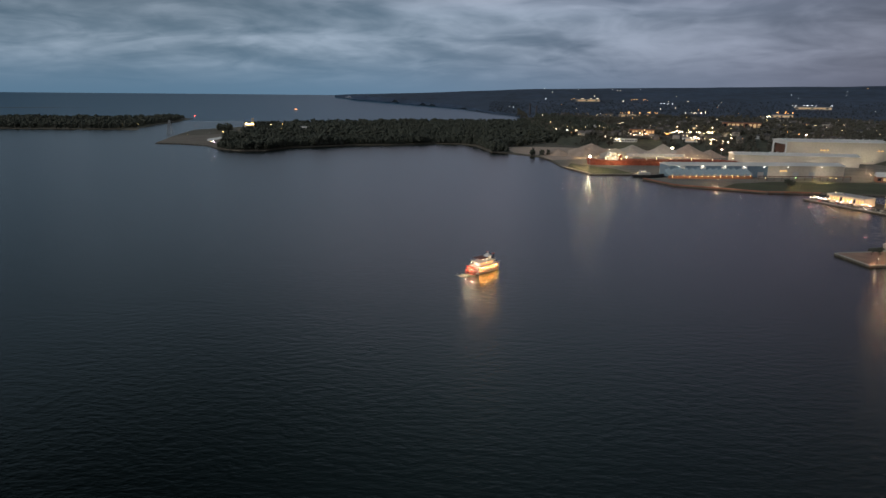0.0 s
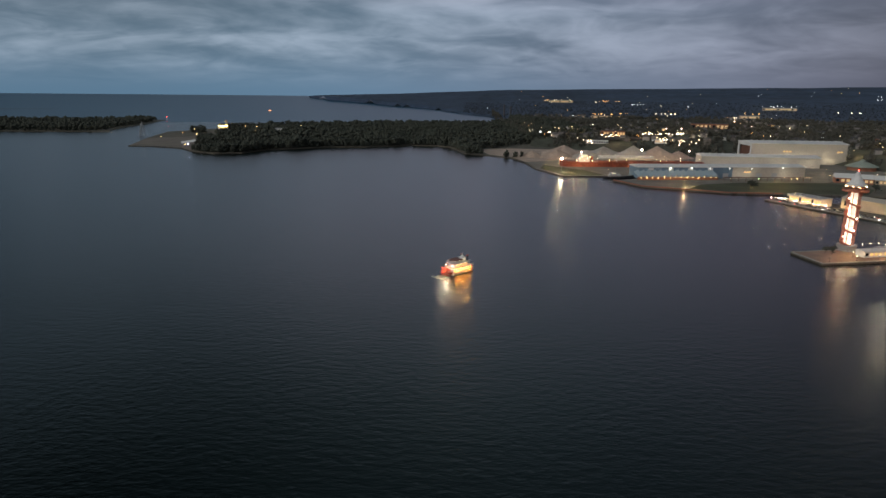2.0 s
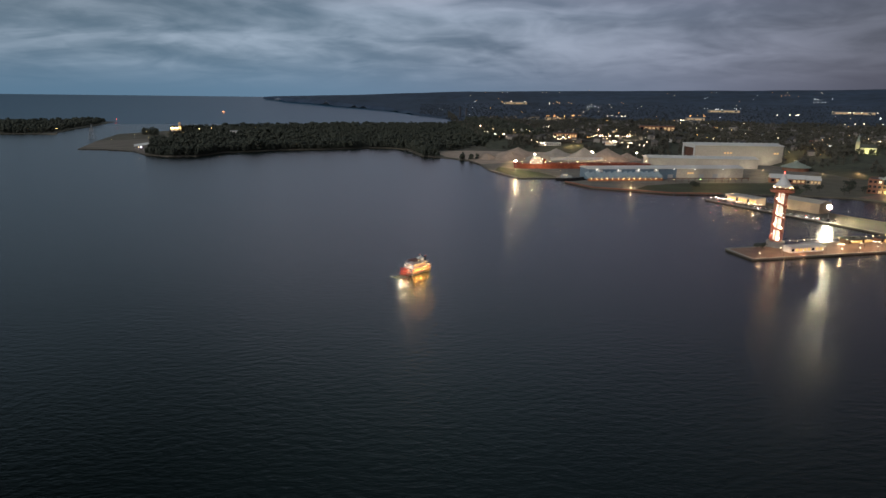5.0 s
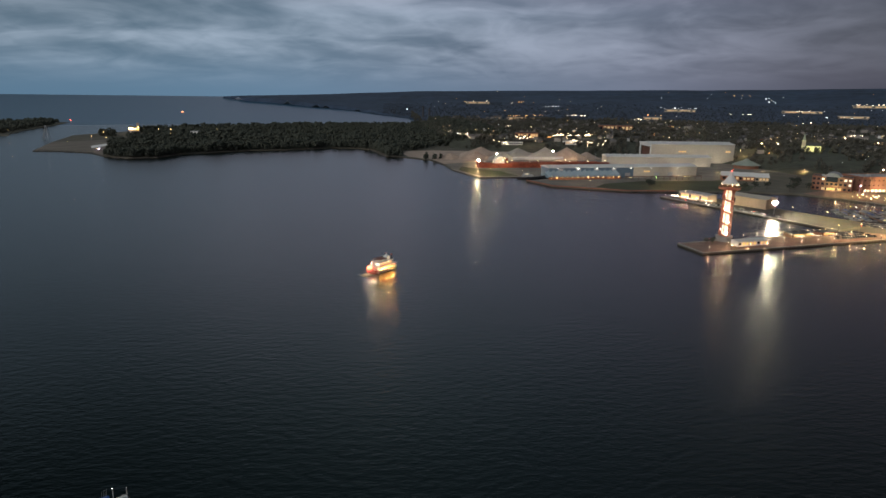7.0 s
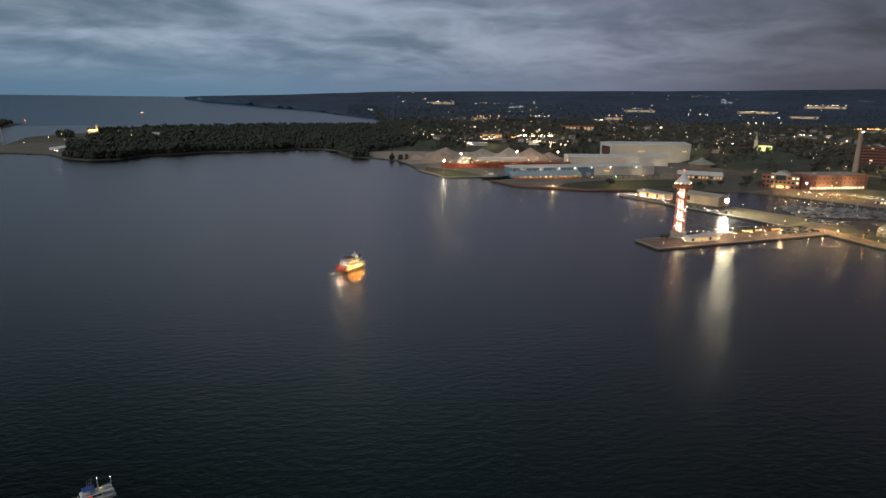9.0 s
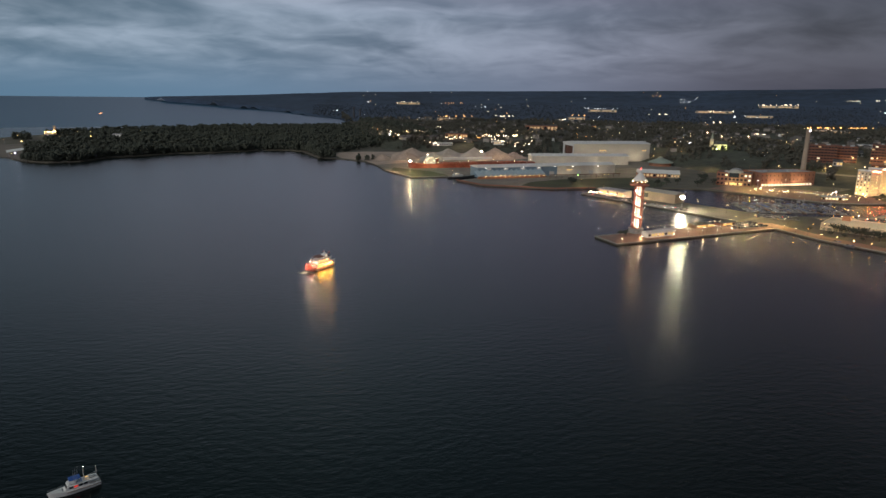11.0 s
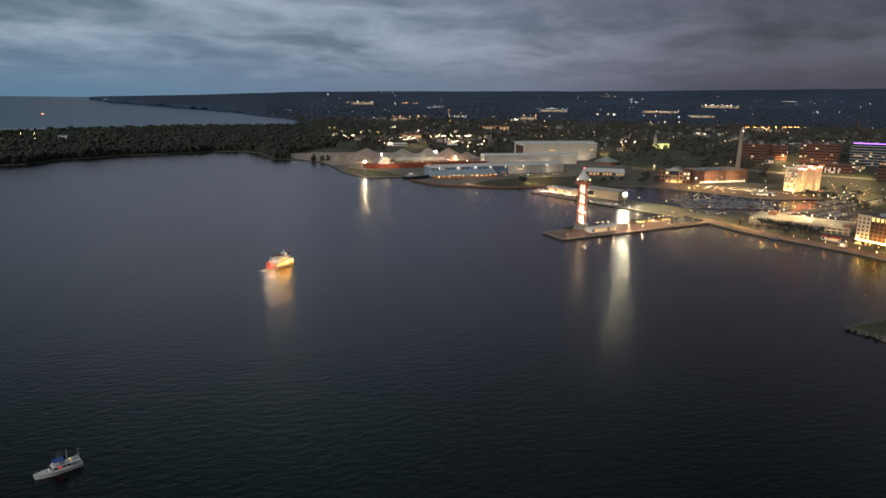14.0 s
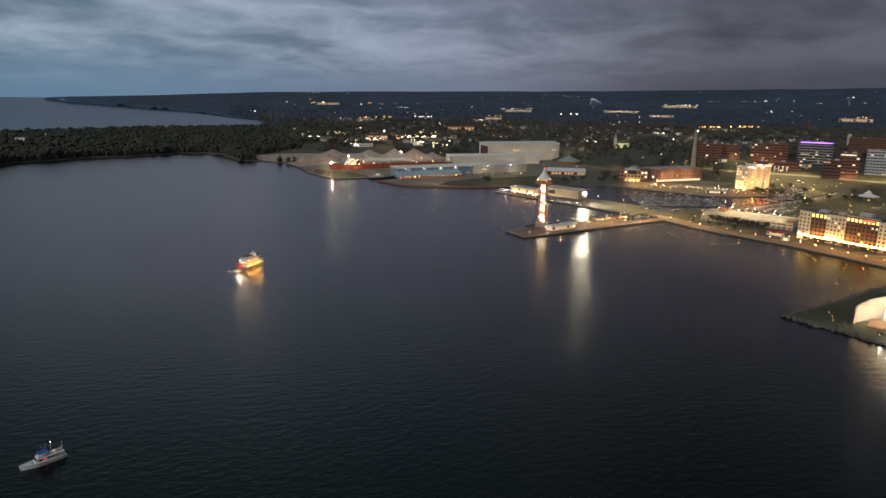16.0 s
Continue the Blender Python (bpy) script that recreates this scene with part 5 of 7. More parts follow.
# car parks before the inland stores, with their lamps
for pts, lab in (([(390, 1362), (600, 1330), (612, 1385), (398, 1420)], "lit asphalt before the inland stores"), ([(270, 1490), (390, 1470), (400, 1590), (275, 1600)], "pale lit yard among the trees"), ([(1460, 1440), (1660, 1380), (1680, 1420), (1480, 1480)], "wide lit car park inland")):
    cx, cy = sum(p[0] for p in pts) / 4, sum(p[1] for p in pts) / 4
    z = ground_z(cx, cy)
    patch("parking_inland", pts, "asphalt", lab, z - 3, z + 1.2)
    for i in range(3):
        for k in range(2):
            u, w = (i + 0.5) / 3, (k + 0.5) / 2
            x = (pts[0][0] * (1 - u) + pts[1][0] * u) * (1 - w) + (pts[3][0] * (1 - u) + pts[2][0] * u) * w
            y = (pts[0][1] * (1 - u) + pts[1][1] * u) * (1 - w) + (pts[3][1] * (1 - u) + pts[2][1] * u) * w
            copy_thing(lot, pose(x, y, z + 1.2) @ Matrix.Scale(1.3, 4))
# small lamps dotted over the waterfront
low = street_lamp("bollard_lamp", 610, 470, 3.0, "path_glow", "low warm lamp on the waterfront", "bollard lamps", 1.57, 0.26)
rng = np.random.default_rng(91)
GROUNDS = [(470, 440), (480, 378), (560, 340), (700, 330), (900, 420), (980, 520), (960, 640), (800, 640), (700, 545), (722, 510), (690, 478), (600, 443), (508, 474)]
for x, y in scatter(GROUNDS, 29, rng):
    u, w = (x - 499) * 0.507 - (y - 404) * 0.862, (x - 499) * 0.862 + (y - 404) * 0.507
    if not (-2 < u < 91 and -2 < w < 43):
        copy_thing(low, pose(x, y, 1.57))
GREEN = [tree_model("tree", 700 + 4 * i, 440, 9, "small broadleaf tree on the waterfront lawns", "lawn trees", 80 + i) for i in range(2)]
for i in range(34):
    x, y = rng.uniform(690, 960), rng.uniform(420, 650)
    if inside(x, y, GROUNDS):
        copy_thing(GREEN[i % 2], pose(x, y, 1.56, 0, 0, rng.uniform(0, 360)))

# street lamps among the houses
rng = np.random.default_rng(17)
for i in range(64):
    az = rng.uniform(9, 58)
    d = interp(az, FOOT) + rng.uniform(60, 900)
    x, y = MID[0] + d * math.sin(radians(az)), MID[1] + d * math.cos(radians(az))
    copy_thing(lot, pose(x, y, ground_z(x, y)) @ Matrix.Scale(1.25, 4))

# planting and bars along the foot of the waterfront hotel
for i in range(11):
    copy_thing(GREEN[i % 2], Matrix(hotel_front) @ pose(4 + i * 8.5, -8.5 - (i % 2), 0, 0, 0, i * 70) @ Matrix.Scale(0.62, 4))
terrace = street_lamp("terrace_lamp", 505, 300, 3.2, "lot_lamp", "warm globe lamp on the hotel terrace", "hotel terrace lamps", 1.57, 0.28)
for i in range(20):
    copy_thing(terrace, Matrix(hotel_front) @ pose(1 + i * 5, -6 - 3 * (i % 3), 0))
bar = low_hall("quay_bar", 509, 318, -75, 14, 6, 3.2, "white", "red", "small bar with a red awning on the promenade", bays=5, pitch=1.0)
low_hall("quay_kiosk", 497, 297, -78, 6, 4, 3.0, "white", "pale_roof", "white kiosk glowing on the promenade", bays=3, lit="win_white", pitch=0.8)

# lamps along the road at the foot of the bluff
for x, y, a in along(BLUFF_ROAD, 34, 7):
    copy_thing(lot, pose(x, y, ground_z(x, y) + 0.5) @ Matrix.Scale(1.15, 4))

# ---- shipyard and ore dock ----
def great_shed():
    t = thing("ship_shed", pose(562, 1048, 1.55, 0, 0, -6.5), "huge pale steel shipbuilding shed, one end standing open", "shed")
    L, D, H = 156.0, 62.0, 34.0
    part("front_wall", boxes((0, L, 0, 0.6, 0, H)), "shed_wall", t)
    part("back_wall", boxes((0, L, D - 0.6, D, 0, H)), "shed_wall", t)
    part("end_wall", boxes((L - 0.6, L, 0.6, D - 0.6, 0, H)), "shed_wall", t)
    part("door_jamb", boxes((0, 0.8, 0.6, 7, 0, H), (0, 0.8, D - 7, D - 0.6, 0, H), (0, 0.8, 7, D - 7, H - 5, H)), "white_metal", t)
    part("sliding_door", boxes((2.5, 3.0, 7, D - 7, 0, H - 5)), "brown", t, "brown sliding door set back in the opening")
    bm = bmesh.new()
    pts = [(-1, H - 0.6), (-1, H + 0.5), (D / 2, H + 3.2), (D + 1, H + 0.5), (D + 1, H - 0.6)]
    rows = [[bm.verts.new((s, y, z)) for y, z in pts] for s in (-1, L + 1)]
    for i in range(5):
        j = (i + 1) % 5
        bm.faces.new((rows[0][i], rows[0][j], rows[1][j], rows[1][i]))
    bm.faces.new(rows[0][::-1]), bm.faces.new(rows[1])
    bmesh.ops.recalc_face_normals(bm, faces=bm.faces)
    part("roof", bm, "white_metal", t)
    for i in range(16):
        part("roof_vent", lathe([(0.8, H + 1.4), (0.8, H + 4.0), (1.2, H + 4.1), (0.2, H + 4.9)], 8, at=(6 + i * 10, 22)), "white_metal", t)
    ribs = bmesh.new()
    for i in range(54):
        box(ribs, i * 3 + 0.9, i * 3 + 1.1, -0.12, 0, 0, H - 0.8)
    tagged(part("wall_rib", ribs, "shed_wall", t), "standing seams of the wall cladding", "", "", "stuff")
    for x in (52, 57, 62, 140, 145):
        part("window", boxes((x, x + 3.4, -0.2, 0.1, 20, 22)), "win_warm", t)
    return t


shed = great_shed()
for x in (25, 75, 125):
    wall_wash(shed, (x, -18, 6), (x, 0, 20), 8500, (1.0, 0.88, 0.62), 130)


def long_shed(name, x, y, rz, L, D, H, mat, label, blue=0.0, pitch=2.0):
    t = thing(name, pose(x, y, 1.55, 0, 0, rz), label, "shed")
    if blue:
        part("blue_wall", boxes((0, L * blue, 0, D, 0, H)), "blue_metal", t, "blue steel wall")
        part("pale_wall", boxes((L * blue, L, 0, D, 0, H)), "shed_wall", t)
    else:
        part("wall", boxes((0, L, 0, D, 0, H)), "shed_wall", t)
    bm = bmesh.new()
    pts = [(-1, H), (-1, H + 0.8), (D / 2, H + pitch + 0.8), (D + 1, H + 0.8), (D + 1, H)]
    rows = [[bm.verts.new((s, y_, z_)) for y_, z_ in pts] for s in (-1, L + 1)]
    for i in range(5):
        j = (i + 1) % 5
        bm.faces.new((rows[0][i], rows[0][j], rows[1][j], rows[1][i]))
    bm.faces.new(rows[0][::-1]), bm.faces.new(rows[1])
    bmesh.ops.recalc_face_normals(bm, faces=bm.faces)
    part("roof", bm, "white_metal", t, "pale ribbed steel roof")
    return t


t = shop = long_shed("plate_shop", 458, 1004, -9, 182, 34, 15.5, "white_metal", "long white steel plate shop with roof vents", pitch=3)
for i in range(18):
    part("roof_vent", lathe([(0.7, 17), (0.7, 20.0), (1.1, 20.1), (0.2, 20.8)], 8, at=(5 + i * 10.0, 10)), "white_metal", t)
t = long_shed("fabrication_hall", 298, 838, 2.5, 238, 34, 15, "white_metal", "very long blue and white fabrication hall with eave lights", 0.56, 2.5)
for i in range(4):
    part("wall_panel", boxes((14 + i * 28, 21 + i * 28, -0.2, 0.05, 11, 14.2)), "white_metal", t)
for x in (12, 44, 74, 100, 128, 160, 205):
    part("eave_light", ball(0.5, x, -1.6, 14.2), "flood_eave", t, "bright lamp under the eaves")
for x in (150, 153.5, 157):
    part("window", boxes((x, x + 2.6, -0.15, 0.05, 8, 9.6)), "win_warm", t)
for x in (120, 168, 190):
    part("door", boxes((x, x + 8, -0.15, 0.05, 0, 7)), "grey_metal", t)
for x in (20, 70, 120, 165):
    wall_wash(shop, (x, -14, 4), (x, 0, 12), 3600, (1.0, 0.88, 0.66), 140)
for x in (150, 210):
    wall_wash(t, (x, -12, 3), (x, 0, 8), 2200, (1.0, 0.9, 0.7), 130)
# lean-to of blue sloping roofs over an orange-lit brick front
t = thing("lean_to_workshop", pose(292, 822, 1.55, 0, 0, 2.5), "row of blue sloping roofs over an orange-lit workshop front", "workshop")
part("front_wall", boxes((0, 112, 0, 0.5, 0, 4.2)), "brick", t)
for i in range(14):
    bm = bmesh.new()
    x0, x1 = i * 8 + 0.15, i * 8 + 7.85
    low_y, high_y, ridge = -1.2, 15.6, x0 + 6.0
    p = [bm.verts.new(c) for c in ((x0, low_y, 4.0), (x1, low_y, 4.0), (x1, high_y, 9.0), (x0, high_y, 9.0), (x0, low_y, 4.3), (ridge, low_y, 6.9), (x1, low_y, 4.3), (x1, high_y, 9.4), (ridge, high_y, 12.2), (x0, high_y, 9.4))]
    for q in ((0, 3, 2, 1), (0, 1, 6, 5, 4), (2, 3, 9, 8, 7), (0, 4, 9, 3), (1, 2, 7, 6), (4, 5, 8, 9), (5, 6, 7, 8)):
        bm.faces.new([p[k] for k in q])
    bmesh.ops.recalc_face_normals(bm, faces=bm.faces)
    part("roof_bay", bm, "blue_roof", t)
    part("wall_lamp", ball(0.4, i * 8 + 4, -1.8, 3.3), "yard_glow", t, "orange wall lamp")
t = thing("gangway_roof", pose(404, 812, 1.55, 0, 0, 1), "long narrow brown covered gangway with yellow lamps", "gangway")
part("roof", boxes((0, 120, -2, 2, 5.0, 5.6)), "brown", t)
for i in range(13):
    part("post", boxes((i * 9.9, i * 9.9 + 0.4, -1.7, -1.3, 0, 5)), "brown", t)
part("lamp", ball(0.6, 47, -2.2, 4.2), "green_lamp", t, "green-white lamp")
for x in (8, 92, 100):
    part("lamp", ball(0.4, x, -2.2, 4.2), "yard_glow", t)


def ore_ship():
    t = thing("ore_carrier", pose(222, 988, 0), "long red-hulled ore carrier with white upper works, under repair", "ship")
    L, B, H = 232.0, 22.0, 9.0
    bm = bmesh.new()
    rows = []
    for k in range(25):
        u = k / 24
        x = u * L
        w = B / 2 * min(1, (u / 0.06 + 0.02) ** 0.5, ((1 - u) / 0.05 + 0.1) ** 0.5)
        lift = 2.2 * max(0, 1 - u / 0.1)
        rows.append([bm.verts.new(c) for c in ((x + 2, -w * 0.8, -1), (x, -w, H + lift), (x, w, H + lift), (x + 2, w * 0.8, -1))])
    for a, b in zip(rows, rows[1:]):
        for i in range(3):
            bm.faces.new((a[i], b[i], b[i + 1], a[i + 1]))
    bm.faces.new(rows[0]), bm.faces.new(rows[-1][::-1])
    bmesh.ops.recalc_face_normals(bm, faces=bm.faces)
    part("hull", bm, "hull_red", t)
    house = part("deck_house", boxes((30, 46, -9, 9, H, H + 5), (32, 45, -7.5, 7.5, H + 5, H + 8.2), (34, 43, -9.5, 9.5, H + 8.2, H + 11), bevel=0.15), "white", t)
    for i in range(6):
        part("window", boxes((34.4 + i * 1.4, 35.3 + i * 1.4, -9.62, -9.5, H + 9, H + 10.3)), "win_white", house)
    for i in range(7):
        part("deck_lamp", ball(0.5, 26 + i * 4, -10.5, H + 2.5 + (i % 3) * 3), "ship_glow", house)
    part("funnel", lathe([(2.2, H), (2.0, H + 6), (2.3, H + 6.2), (2.3, H + 7.5)], 12, at=(52, 0)), "hull_red", t)
    boom = bmesh.new()
    for i in range(22):
        x = 62 + i * 4
        for y in (-2.5, 2.5):
            rod((x, y, H + 6), (x + 4, y, H + 6), 0.42, 4, boom)
            rod((x, y, H + 9), (x + 4, y, H + 9), 0.42, 4, boom)
            rod((x, y, H + 6), (x + 4, y, H + 9), 0.34, 4, boom)
            rod((x + 4, y, H + 6), (x + 4, y, H + 9), 0.34, 4, boom)
        rod((x, -2.5, H + 9), (x, 2.5, H + 9), 0.34, 4, boom)
    part("unloading_boom", boom, "white", t, "long white lattice unloading boom")
    for i in range(12):
        part("hatch_cover", boxes((60 + i * 13, 70 + i * 13, -7, 7, H, H + 1.3), bevel=0.1), "hull_red", t)
    for px, lift in ((12, 3), (58, 5), (77, 2.5), (104, 3.5), (151, 6), (158, 2.6), (190, 3), (221, 5)):
        q = part("lamp_post", rod((px, -10.4, H), (px, -10.8, H + lift), 0.1, 5), "grey_metal", t)
        part("deck_lamp", ball(0.4, px, -11.0, H + lift), "ship_glow", q)
    part("crane_mast", rod((90, -9, H), (86, -9, H + 13), 0.35), "white", t)
    return t


ship = ore_ship()
# made-up ground floodlights brighten the hull and the boom
for x in (40, 115):
    wall_wash(ship, (x, -26, 2.3), (x, 0, 10), 9000, (1.0, 0.72, 0.42), 140)
# and, behind the ship, the aggregate heaps
for x in (60, 150):
    wall_wash(ship, (x, 52, 2.3), (x, 140, 10), 52000, (1.0, 0.76, 0.54), 150)


def tug(x, y, rz, label):
    t = thing("work_boat", pose(x, y, 0, 0, 0, rz), label, "boat")
    bm = bmesh.new()
    rows = []
    for k in range(9):
        u = k / 8
        w = 4.2 * min(1, 0.65 + u * 1.2, ((1 - u) * 3 + 0.02) ** 0.6)
        rows.append([bm.verts.new(c) for c in ((u * 46, -w * 0.8, -0.6), (u * 46, -w, 2.6 + 1.6 * u ** 3), (u * 46, w, 2.6 + 1.6 * u ** 3), (u * 46, w * 0.8, -0.6))])
    for a, b in zip(rows, rows[1:]):
        for i in range(3):
            bm.faces.new((a[i], b[i], b[i + 1], a[i + 1]))
    bm.faces.new(rows[0]), bm.faces.new(rows[-1][::-1])
    bmesh.ops.recalc_face_normals(bm, faces=bm.faces)
    part("hull", bm, "dark_metal", t)
    part("deck_house", boxes((8, 24, -3, 3, 2.6, 5.4), (10, 18, -2.6, 2.6, 5.4, 8.0), bevel=0.1), "grey_metal", t)
    part("mast", rod((17, 0, 8), (17, 0, 14), 0.12), "grey_metal", t)
    for i in range(4):
        part("window", boxes((11 + i * 1.7, 12.1 + i * 1.7, -2.72, -2.6, 6.3, 7.4)), "win_white", t)
    return t


tug(254, 852, 3, "dark-hulled work boat moored at the ore dock")


def mound(x, y, r, h, mat, label, seed):
    rng = np.random.default_rng(seed)
    bm = bmesh.new()
    rings, n = [], 28
    for k in range(9):
        u = k / 8
        ring = []
        for i in range(n):
            a = 2 * math.pi * i / n
            q = r * (1 - u) * (1 + 0.10 * math.sin(3 * a + seed) + 0.05 * rng.normal()) * (1.3 if abs(math.cos(a)) > 0.7 else 1.0)
            ring.append(bm.verts.new((q * math.cos(a), q * math.sin(a), h * u ** 1.05 + rng.normal() * 0.15)))
        rings.append(ring)
    for a, b in zip(rings, rings[1:]):
        for i in range(n):
            bm.faces.new((a[i], a[(i + 1) % n], b[(i + 1) % n], b[i]))
    bm.faces.new(rings[-1])
    ob = part("aggregate_mound", bm, mat, None, smooth=True)
    ob.matrix_basis = pose(x, y, 1.2)
    return tagged(ob, label, "mound", "aggregate mounds")


for i, (x, y, r, h, mat) in enumerate(((248, 1130, 26, 12, "gravel"), (300, 1120, 24, 11, "gravel_pale"), (330, 1135, 22, 11, "gravel_pale"), (385, 1125, 30, 17, "gravel_pale"), (428, 1122, 30, 17, "gravel"), (280, 1215, 30, 12, "gravel"), (205, 1140, 20, 8, "gravel"), (470, 1128, 20, 10, "gravel"), (350, 1190, 26, 12, "gravel_pale"))):
    mound(x, y, r * 1.1, h * 1.35, mat, "grey heap of aggregate in the yard" if mat == "gravel_pale" else "reddish heap of aggregate in the yard", i)
# round building with a shallow green roof
t = thing("round_hall", pose(692, 955, 1.55), "round hall with a shallow green copper roof", "hall")
part("wall", lathe([(20, 0), (20, 6)], 24), "brick", t)
part("roof", lathe([(23, 5.6), (23, 6.2), (12, 11), (4, 14), (4, 15.6), (0.5, 17)], 24), "green_roof", t)
yard_lamp = street_lamp("yard_lamp", 330, 760, 7, "lot_lamp", "lamp post at the shipyard's edge", "yard lamps", 1.6, 0.2, down=True)
for x, y in ((225, 900), (215, 960), (270, 880), (225, 1010), (260, 1070), (300, 1080), (345, 1085), (385, 1085), (430, 1085), (240, 1080), (320, 1075), (400, 1080), (300, 1050), (450, 1070), (420, 740), (480, 800), (560, 830), (545, 870), (330, 1060), (520, 1085), (700, 900), (730, 860), (640, 850), (600, 900), (200, 880), (190, 940), (246, 1045)):
    copy_thing(yard_lamp, pose(x, y, 1.6))
tr = [tree_model("tree", 404 + 3 * i, 740, 11, "dark broadleaf tree on the rough grass", "waterside trees", 60 + i) for i in range(2)]
for i, (x, y) in enumerate(((408, 742), (575, 690), (590, 700), (560, 715), (610, 700), (520, 705), (540, 712), (620, 735), (625, 750), (640, 760), (300, 422), (293, 420), (296, 417))):
    copy_thing(tr[i % 2], pose(x, y, 1.55, 0, 0, i * 51) @ Matrix.Scale(0.5 if x < 310 else 1.0, 4))

# ---- many small houses, parked cars and strings of bulbs ----
def block_mesh(shape_v, shape_f, places):
    """One shape repeated: places are (x, y, z, heading in degrees, length, width, height)."""
    sv, v, f = np.array(shape_v, float), [], []
    for i, (x, y, z, a, L, W, H) in enumerate(places):
        c, q = math.cos(radians(a)), math.sin(radians(a))
        w = sv * (L, W, H)
        v += [(x + c * px - q * py, y + q * px + c * py, z + pz) for px, py, pz in w]
        f += [[k + i * len(sv) for k in face] for face in shape_f]
    return v, f


BOX_V = [(-0.5, -0.5, 0), (0.5, -0.5, 0), (0.5, 0.5, 0), (-0.5, 0.5, 0), (-0.5, -0.5, 1), (0.5, -0.5, 1), (0.5, 0.5, 1), (-0.5, 0.5, 1)]
BOX_F = [(0, 3, 2, 1), (4, 5, 6, 7), (0, 1, 5, 4), (1, 2, 6, 5), (2, 3, 7, 6), (3, 0, 4, 7)]
GABLE_V = [(-0.54, -0.56, 0), (0.54, -0.56, 0), (0.54, 0.56, 0), (-0.54, 0.56, 0), (-0.54, 0, 1), (0.54, 0, 1)]
GABLE_F = [(0, 1, 5, 4), (2, 3, 4, 5), (0, 4, 3), (1, 2, 5), (0, 3, 2, 1)]
CABIN_V = [(-0.42, -0.44, 0), (0.25, -0.44, 0), (0.25, 0.44, 0), (-0.42, 0.44, 0), (-0.33, -0.36, 1), (0.08, -0.36, 1), (0.08, 0.36, 1), (-0.33, 0.36, 1)]

rng = np.random.default_rng(63)
homes = []
for i in range(420):
    az = rng.uniform(10, 62)
    d = interp(az, FOOT) + 110 + rng.random() ** 1.3 * 1150
    x, y = MID[0] + d * math.sin(radians(az)), MID[1] + d * math.cos(radians(az))
    if az > 36 and d < interp(az, FOOT) + 380:
        continue
    homes.append((x, y, ground_z(x, y) - 0.5, -25 + 90 * (i % 2) + rng.normal(0, 5), rng.uniform(10, 17), rng.uniform(8, 11), rng.uniform(6, 9)))
v, f = block_mesh(BOX_V, BOX_F, homes)
terraces = joined("hillside_houses", v, f, "house_mix", None, "dim painted family houses among the town trees", "houses", "stuff")
v, f = block_mesh(GABLE_V, GABLE_F, [(x, y, z + H, a, L, W, 3.4) for x, y, z, a, L, W, H in homes])
joined("roofs", v, f, "roof_mix", terraces, "grey and brown shingle roofs")
v, f = block_mesh(BOX_V, BOX_F, [(x + 0.3 * math.sin(radians(a)), y - 0.3 * math.cos(radians(a)), z + 2.0, a, 1.6, W, 1.6) for x, y, z, a, L, W, H in homes[::3]])
joined("lit_windows", v, f, "win_warm", terraces, "warm lit windows")

lot_cars = []
for x0, y0, ux, uy, count, rows, gap, head in ((742, 500, 0.92, 0.38, 24, 5, 11.0, 112), (815, 540, 0.92, 0.38, 18, 4, 11.0, 112), (486, 470, 0.80, -0.60, 13, 3, 10.0, 143), (540, 405, 0.97, -0.22, 28, 4, 10.5, 168),
                                                (388, 652, 0.32, -0.947, 46, 2, 7.5, 20), (676, 560, 0.85, 0.5, 10, 2, 9.0, 30)):
    for r in range(rows):
        for i in range(count):
            if rng.random() < 0.74:
                x, y = x0 + ux * i * 3.0 - uy * r * gap, y0 + uy * i * 3.0 + ux * r * gap
                lot_cars.append((x + rng.normal(0, 0.2), y + rng.normal(0, 0.2), 1.9, head + 180 * int(rng.random() < 0.5) + rng.normal(0, 2), 4.4, 1.8, 0.62))
v, f = block_mesh(BOX_V, BOX_F, lot_cars)
fleet = joined("parked_car_rows", v, f, "car_many", None, "rows of parked cars in many colours on the car parks", "cars", "stuff")
v, f = block_mesh(CABIN_V, BOX_F, [(x, y, z + 0.62, a, L, W, 0.55) for x, y, z, a, L, W, H in lot_cars])
joined("cabins", v, f, "glass", fleet, "dark car windows")
v, f = block_mesh(BOX_V, BOX_F, [(x + 1.9 * math.cos(radians(a)) * q, y + 1.9 * math.sin(radians(a)) * q, 1.56, a, 0.66, W * 0.96, 0.6) for x, y, z, a, L, W, H in lot_cars for q in (-0.68, 0.68)])
joined("wheels", v, f, "tyre", fleet)
front, rear = [], []
for k, (x, y, z, a, L, W, H) in enumerate(lot_cars):
    c, q = math.cos(radians(a)), math.sin(radians(a))
    if k % 4 == 1:
        front += [(x + 2.25 * c - o * q, y + 2.25 * q + o * c, z + 0.2, a, 0.14, 0.42, 0.26) for o in (-0.6, 0.6)]
    elif k % 4 == 2:
        rear += [(x - 2.25 * c - o * q, y - 2.25 * q + o * c, z + 0.3, a, 0.14, 0.42, 0.26) for o in (-0.6, 0.6)]
v, f = block_mesh(BOX_V, BOX_F, front)
joined("headlights", v, f, "headlight", fleet, "white headlights of cars arriving")
v, f = block_mesh(BOX_V, BOX_F, rear)
joined("tail_lights", v, f, "taillight", fleet, "red tail lights")


